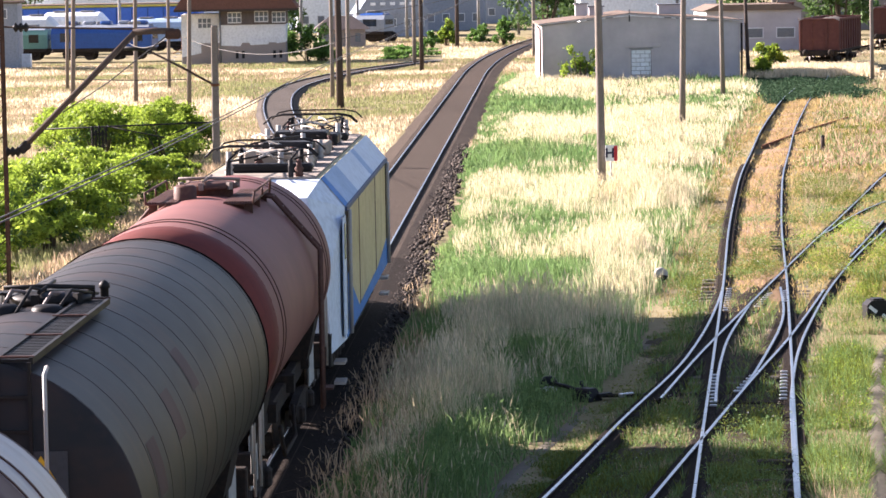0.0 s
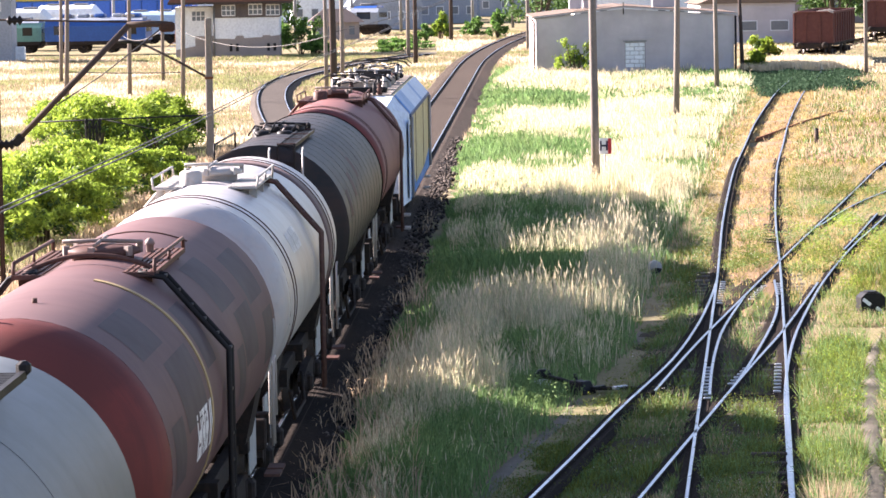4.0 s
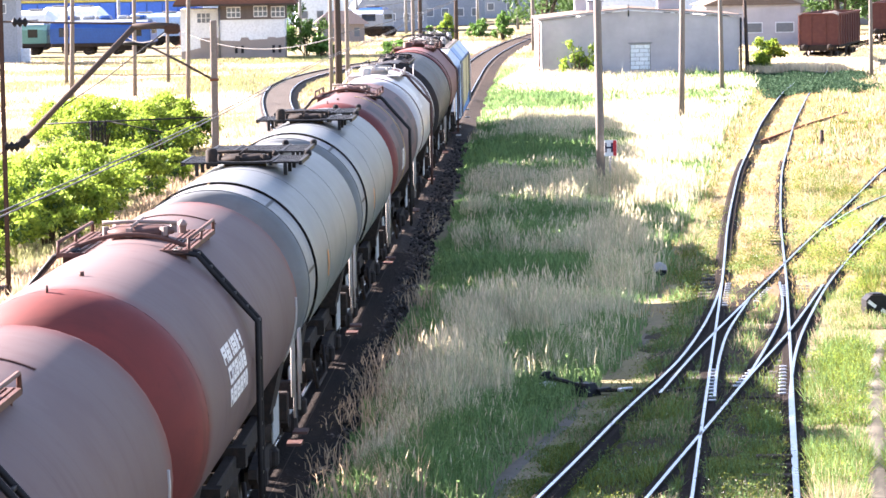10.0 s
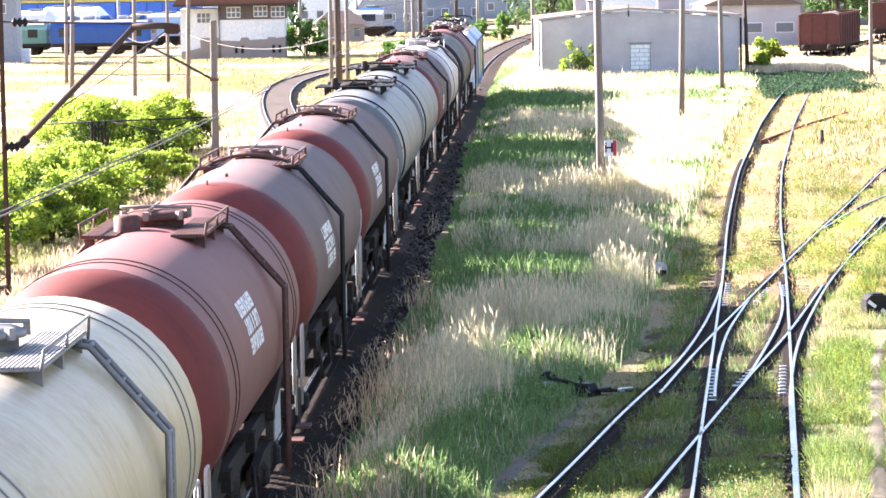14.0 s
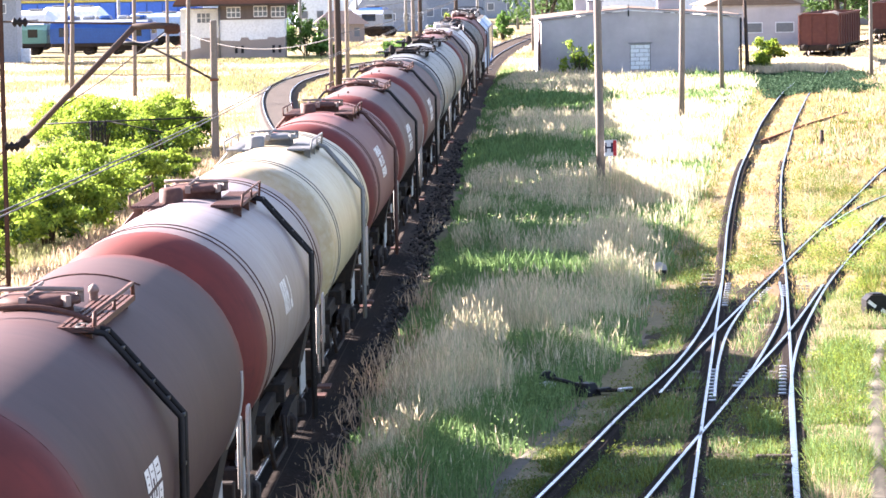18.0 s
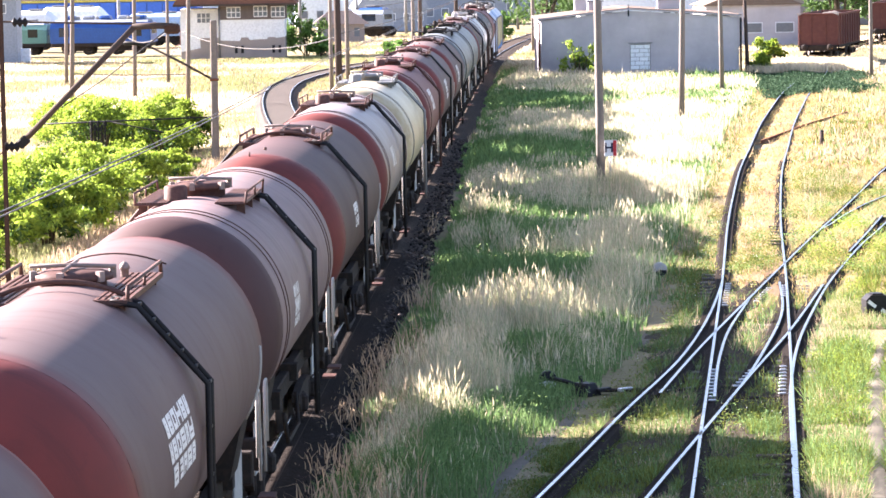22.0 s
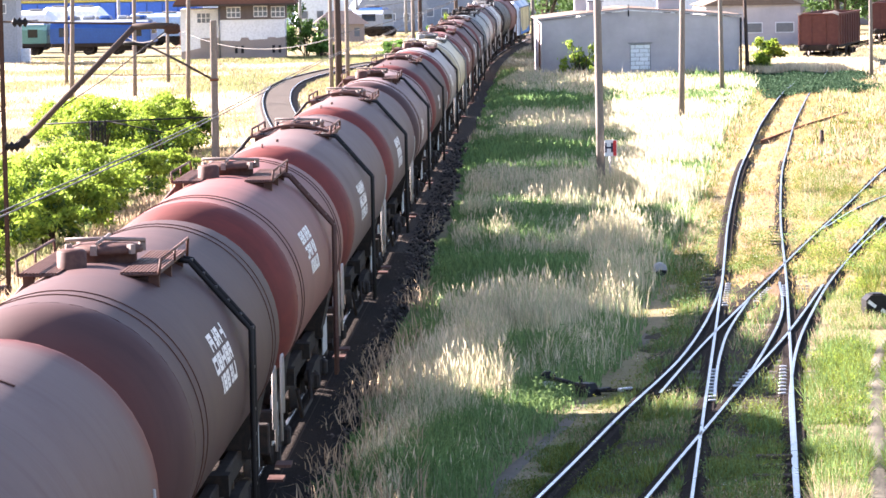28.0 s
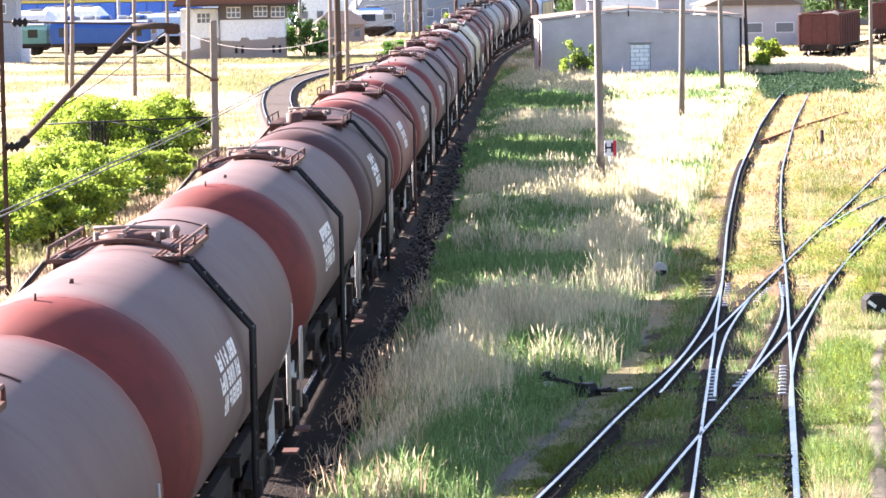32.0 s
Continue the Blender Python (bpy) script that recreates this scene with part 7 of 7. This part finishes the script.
in_yard = lambda x, y: (path_gap(x, y) > 0.4) & (np.abs(x - along(SIDE_UP, y)) > 0.28) & (patches(x, y, 0.9, 3) + 0.4 * patches(x, y, 0.35, 0) > 0.52) & (rail_gap(x, y) > 0.22) & ~((y > 53) & (y < 75) & (rail_gap(x, y) < 0.5) & (patches(x, y, 0.5, 1) > 0.2))
herbs("leafy_weeds", 42000, 24, 0.019, 0.30, M["weed"], "shaggy yellow-green leafy weeds in the yard", (-1, 20, 38, 110), lambda x, y: in_yard(x, y) & (patches(x, y, 2.2, 3) > 0.75 * np.clip((y - 66) / 25, 0, 1)))
herbs("dark_leafy_weeds", 16000, 22, 0.021, 0.26, M["grass_green"], "darker green leafy weeds in the yard", (-1, 20, 38, 100), lambda x, y: in_yard(x, y) & (patches(x, y, 2.6, 0) > 0.5))
herbs("bright_leafy_weeds", 13000, 32, 0.018, 0.40, M["leaf"], "bright yellow-green leafy weeds beside the yard track", (5.5, 20, 44, 96), lambda x, y: in_yard(x, y) & (x > along(STRAIGHT, y) + 1.1) & (patches(x, y, 1.3, 2) > 0.25 + 0.5 * np.clip((y - 64) / 30, 0, 1)))
herbs("meadow_herbs", 3800, 18, 0.034, 0.5, M["grass_green"], "leafy green herbs in the meadow hollows", (-3, 8, 38, 110), lambda x, y: (lat(x, y) > 2.6) & (x < along(PATH_UP, y) - 0.1) & (spots(x, y, HOLLOWS) > 0.25))
# shade beside the shed, painted as weeds with a very dark leaf colour
herbs("nettles", 12000, 14, 0.035, 0.30, M["shade_leaf"], "low green weeds beside the shed, coloured dark for the shade there", (17.0, 28, 168, 201), lambda x, y: shade_patch(x, y) & (rail_gap(x, y) > 0.12))
herbs("white_flowers", 4200, 4, 0.013, 0.36, M["petal"], "tiny white flowers among the weeds", (-1, 16, 40, 90), lambda x, y: in_yard(x, y) & (patches(x, y, 2.2, 2) > 0.45))

# reddish dry weeds along the rails and by the ballast
x, y = scatter(150000, 2, 24, 68, 180)
keep = (np.abs(x - along(STRAIGHT, y)) < 2.0 + 5.5 * patches(x, y, 5.0, 0)) & (patches(x, y, 2.5, 2) > 0.3) & (rail_gap(x, y) > 0.08)
blades("rusty_weeds", x[keep], y[keep], rng.uniform(0.05, 0.22, keep.sum()), 0.01 + 0.0003 * y[keep], M["rust_weed"], "reddish dry weeds between the rails", 0.7, False)
x, y = scatter(120000, -6, 12, 40, 210)
d = lat(x, y)
keep = (d > bed(y) - 0.5) & (d < 3.4 - 0.03 * (y - 40)) & (y < 95) & (patches(x, y, 1.1, 1) + 0.42 * (y < 64) - 0.2 * np.abs(d - 2.4) > 0.5)
blades("ballast_straw", x[keep], y[keep], rng.uniform(0.12, 0.75, keep.sum()) * np.clip(d[keep] - bed(y[keep]) + 0.7, 0.3, 1.2), np.full(keep.sum(), 0.012) + 0.00015 * y[keep], M["brown_straw"], "withered brown straw along the ballast shoulder", 0.7)

# brown withered grass on the other side of the line, up to the bushes
x, y = scatter(60000, -14, -4, 60, 130)
d = lat(x, y)
keep = (d < -1.9 - 0.5 * patches(x, y, 1.3, 0)) & (d > -8) & (rng.random(len(x)) < 0.25 + 0.75 * patches(x, y, 1.8, 1))
blades("withered_verge", x[keep], y[keep], rng.uniform(0.12, 0.55, keep.sum()), np.full(keep.sum(), 0.03), M["brown_straw"], "withered brown grass between the line and the bushes", 0.6)

# the dry field beyond the bushes and the verges far off
for name, mat, label, lo, hi, tall in (("far_dry_grass", M["grass_dry"], "sun-bleached grass of the far field", 0.60, 1.1, 0.26), ("far_brown_grass", M["field_brown"], "browned grass of the far field", 0.40, 0.62, 0.22), ("far_green_grass", M["field_olive"], "olive green patches in the far field", 0.0, 0.46, 0.22)):
    xs, ys, hs, ws = [], [], [], []
    for x0, x1, y0, y1, n in ((-22, -5.5, 74, 125, 50000), (-45, 1.5, 125, 262, 150000), (-12, 14, 205, 330, 70000), (14, 60, 180, 300, 60000)):
        x, y = scatter(n, x0, x1, y0, y1)
        keep = (np.abs(lat(x, y)) > 1.7) & ~in_shed(x, y) & ~shade_patch(x, y)
        keep &= np.abs(x - along([(p.x, p.y) for p in curve_line], y)) > 1.2
        keep &= ~((x > -21) & (x < -10) & (y > 256)) & ~((x > 23) & (x < 34) & (y > 214) & (y < 250) & (rng.random(n) < 0.85))
        mix = 0.5 * patches(x, y, 9.0, 3) + 0.3 * patches(x, y, 2.5, 1) + 0.2 * rng.random(n)
        keep &= (mix > lo) & (mix < hi)
        x, y = x[keep], y[keep]
        xs.append(x), ys.append(y), hs.append(tall * rng.uniform(0.3, 1.2, len(x)) * (0.5 + patches(x, y, 3.0, 0))), ws.append(0.0004 * y)
    blades(name, np.concatenate(xs), np.concatenate(ys), np.concatenate(hs), np.concatenate(ws), mat, label, 0.3, False)


x, y = scatter(16000, 19.5, 30, 203, 221)
keep = (patches(x, y, 1.5, 2) > 0.25) & (np.abs(x - 25.2 - 0.22 * (y - 213)) < 2.6 + 2 * patches(x, y, 2.0, 1)) & ~in_shed(x, y)
blades("tall_bleached_grass", x[keep], y[keep], rng.uniform(0.3, 0.8, keep.sum()), np.full(keep.sum(), 0.06), M["grass_dry"], "tall bleached grass before the parked wagon", 0.4)


def leaf_cloud(centres, radii, n, size, seed):
    """Small leaves in clumps round several centres; each is a bent pair of triangles."""
    g = np.random.default_rng(seed)
    c = np.asarray(centres)[g.integers(0, len(centres), n)] if n else np.zeros((0, 3))
    r = np.asarray(radii)
    v = g.normal(size=(n, 3))
    v /= np.linalg.norm(v, axis=1)[:, None]
    p = c + v * (g.random(n) ** 0.45)[:, None] * r * g.uniform(0.6, 1.1, n)[:, None]
    a, b = g.normal(size=(n, 3)), g.normal(size=(n, 3))
    a /= np.linalg.norm(a, axis=1)[:, None]
    b = np.cross(a, b)
    b /= np.linalg.norm(b, axis=1)[:, None]
    s = size * g.uniform(0.6, 1.3, n)[:, None]
    q = np.stack([p - a * s, p + b * s * 0.42 + a * s * 0.1, p + a * s, p - b * s * 0.42 + a * s * 0.1], 1).reshape(-1, 3)
    k = np.arange(n)[:, None] * 4
    return q, np.concatenate([k + np.array([0, 1, 2]), k + np.array([0, 2, 3])])


def shrub(x, y, wide, high, seed, mat=None, label="dense light-green leafy shrub", leaves=2600, size=0.09, name="shrub", trunk=0.05):
    rnd = random.Random(seed)
    w = thing(name, label, name, pose(x, y, GROUND), group="shrubs" if name == "shrub" else "trees")
    tips = []
    for k in range(7):
        a = rnd.uniform(0, 2 * math.pi)
        r = wide / 2 * rnd.uniform(0.15, 0.85)
        t = Vector((r * math.cos(a), r * math.sin(a), high * rnd.uniform(0.45, 0.9)))
        m = t * 0.5 + Vector((rnd.uniform(-0.2, 0.2), rnd.uniform(-0.2, 0.2), 0.1 * high))
        part("stem", Shape().tube([(0.15 * math.cos(a), 0.15 * math.sin(a), -0.05), m, t], trunk, 5, r2=trunk * 0.3), M["bark"], w)
        tips += [t, m.lerp(t, 0.6), t + Vector((rnd.uniform(-0.5, 0.5), rnd.uniform(-0.5, 0.5), rnd.uniform(-0.6, 0.1))) * wide * 0.3]
    for k in range(12):
        a = rnd.uniform(0, 2 * math.pi)
        tips.append(Vector((wide * 0.45 * math.cos(a), wide * 0.45 * math.sin(a), high * rnd.uniform(0.12, 0.5))))
    v, t = leaf_cloud([tuple(q) for q in tips], (wide * 0.155, wide * 0.155, high * 0.115), leaves, size, seed)
    v[:, 2] = np.maximum(v[:, 2], 0.02)
    part("crown", raw_mesh("crown", v, t, mat or M["leaf"]), None, w)
    # the crown's inner shade is put into the colour of these leaves
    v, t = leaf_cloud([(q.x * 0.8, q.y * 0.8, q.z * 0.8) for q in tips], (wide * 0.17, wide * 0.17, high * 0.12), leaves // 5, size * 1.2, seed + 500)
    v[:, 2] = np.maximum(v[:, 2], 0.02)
    part("inner_leaves", raw_mesh("inner_leaves", v, t, M["tree_leaf"]), None, w, "leaves coloured darker for the shade inside the crown")
    return w


for k, (x, y, wd, hg) in enumerate(((-12.4, 80, 3.0, 2.0), (-11.0, 88.5, 2.4, 1.8), (-11.9, 86, 3.0, 2.4), (-11.2, 92, 3.2, 2.6), (-13.6, 90, 3.2, 3.0), (-10.9, 98, 3.2, 2.7), (-13.2, 97, 3.4, 3.1), (-10.6, 105, 3.0, 2.5), (-12.8, 106, 3.4, 3.0), (-15.2, 103, 3.4, 3.0),
                                    (-10.3, 112, 2.8, 2.5), (-12.2, 115, 3.2, 2.9), (-14.8, 114, 3.4, 3.0), (-10.0, 118, 2.4, 2.4), (-10.6, 124, 3.0, 2.6), (-10.4, 130, 2.8, 2.4), (-12.4, 121, 3.2, 2.9), (-14.6, 128, 3.6, 3.2), (-11.6, 134, 3.0, 2.6), (-15.8, 140, 3.6, 3.3), (-13.2, 143, 3.0, 2.6), (-17.6, 150, 3.0, 2.8), (-11.6, 127, 3.0, 2.6), (-13.4, 125, 3.2, 2.6), (-12.6, 132, 3.2, 2.6), (-12.0, 101, 3.0, 2.4))):
    # low in front of the bracket arm, taller behind it
    hg = min(hg, (7.72 - 0.0577 * y if y < 122 else 8.15 - 0.0444 * y) + 0.15 * (k % 3))
    shrub(x, y, wd, hg, 40 + k, leaves=4600, size=0.085)
shrub(13.6 - 4.8, 199.6, 2.4, 2.9, 71, label="young leafy tree against the shed wall", leaves=900, size=0.12)
for k, (x, y, wd, hg) in enumerate(((-10.9, 262, 3.4, 3.4), (-12.8, 264, 3.0, 3.0), (-9.4, 257, 2.4, 1.8), (20.6, 206, 1.3, 1.3), (0.6, 300, 1.9, 2.7), (6.0, 300, 2.0, 2.8), (3.8, 312, 2.2, 1.9), (-0.8, 296, 1.6, 1.6), (-3.4, 262, 4.0, 1.1), (-1.9, 270, 4.0, 1.2), (23.2, 224, 2.2, 2.0))):
    shrub(x, y, wd, hg, 90 + k, M["leaf_dark"] if k not in (3, 4, 10) else M["leaf"], "bushy green shrub in the distance", 1300, 0.17)
for k, (x, y, wd, hg) in enumerate(((11.5, 345, 9, 8), (17.5, 352, 9, 8.5), (33, 345, 10, 9), (-20, 360, 9, 8), (27.5, 372, 9, 8), (40, 318, 8, 7), (-45, 345, 10, 9), (52, 330, 10, 9))):
    shrub(x, y, wd, hg, 120 + k, M["tree_leaf"], "distant leafy broad-crowned tree", 2200, 0.3, "tree", 0.16)

# loose stones on the ballast beside the train
x, y = scatter(26000, -6, 3, 42, 135)
d = lat(x, y)
keep = (d > 0.95) & (d < bed(y) + 0.4 * patches(x, y, 1.5, 2))
x, y, d = x[keep], y[keep], d[keep]
n = len(x)
size = (rng.uniform(0.025, 0.06, n) * (0.6 + y / 130))[:, None]
octa = np.array([(1, 0, 0), (0, 1, 0), (-1, 0, 0), (0, -1, 0), (0, 0, 0.8), (0, 0, -0.8)])
v = (np.stack([x, y, np.where(d < 1.75, -0.14, -0.14 - 0.13 * (d - 1.75))], 1)[:, None, :] + octa[None] * size[:, :, None] * rng.uniform(0.6, 1.3, (n, 6, 3))).reshape(-1, 3)
tri = np.array([(0, 1, 4), (1, 2, 4), (2, 3, 4), (3, 0, 4), (1, 0, 5), (2, 1, 5), (3, 2, 5), (0, 3, 5)])
t = (np.arange(n)[:, None, None] * 6 + tri[None]).reshape(-1, 3)
# wide tone spread paints glints of sun onto the paler stones
M["stone"] = material("ballast_stone", (0.06, 0.05, 0.044), 0.95, scale=3, third=(0.13, 0.11, 0.095), fine=8, island=0.9, bump=0.2)
tagged(new("ballast_stones", raw_mesh("ballast_stones", v, t, M["stone"])), "loose grimy ballast stones beside the rails, some paled for sun glints", "stones", kind="stuff")

motions()
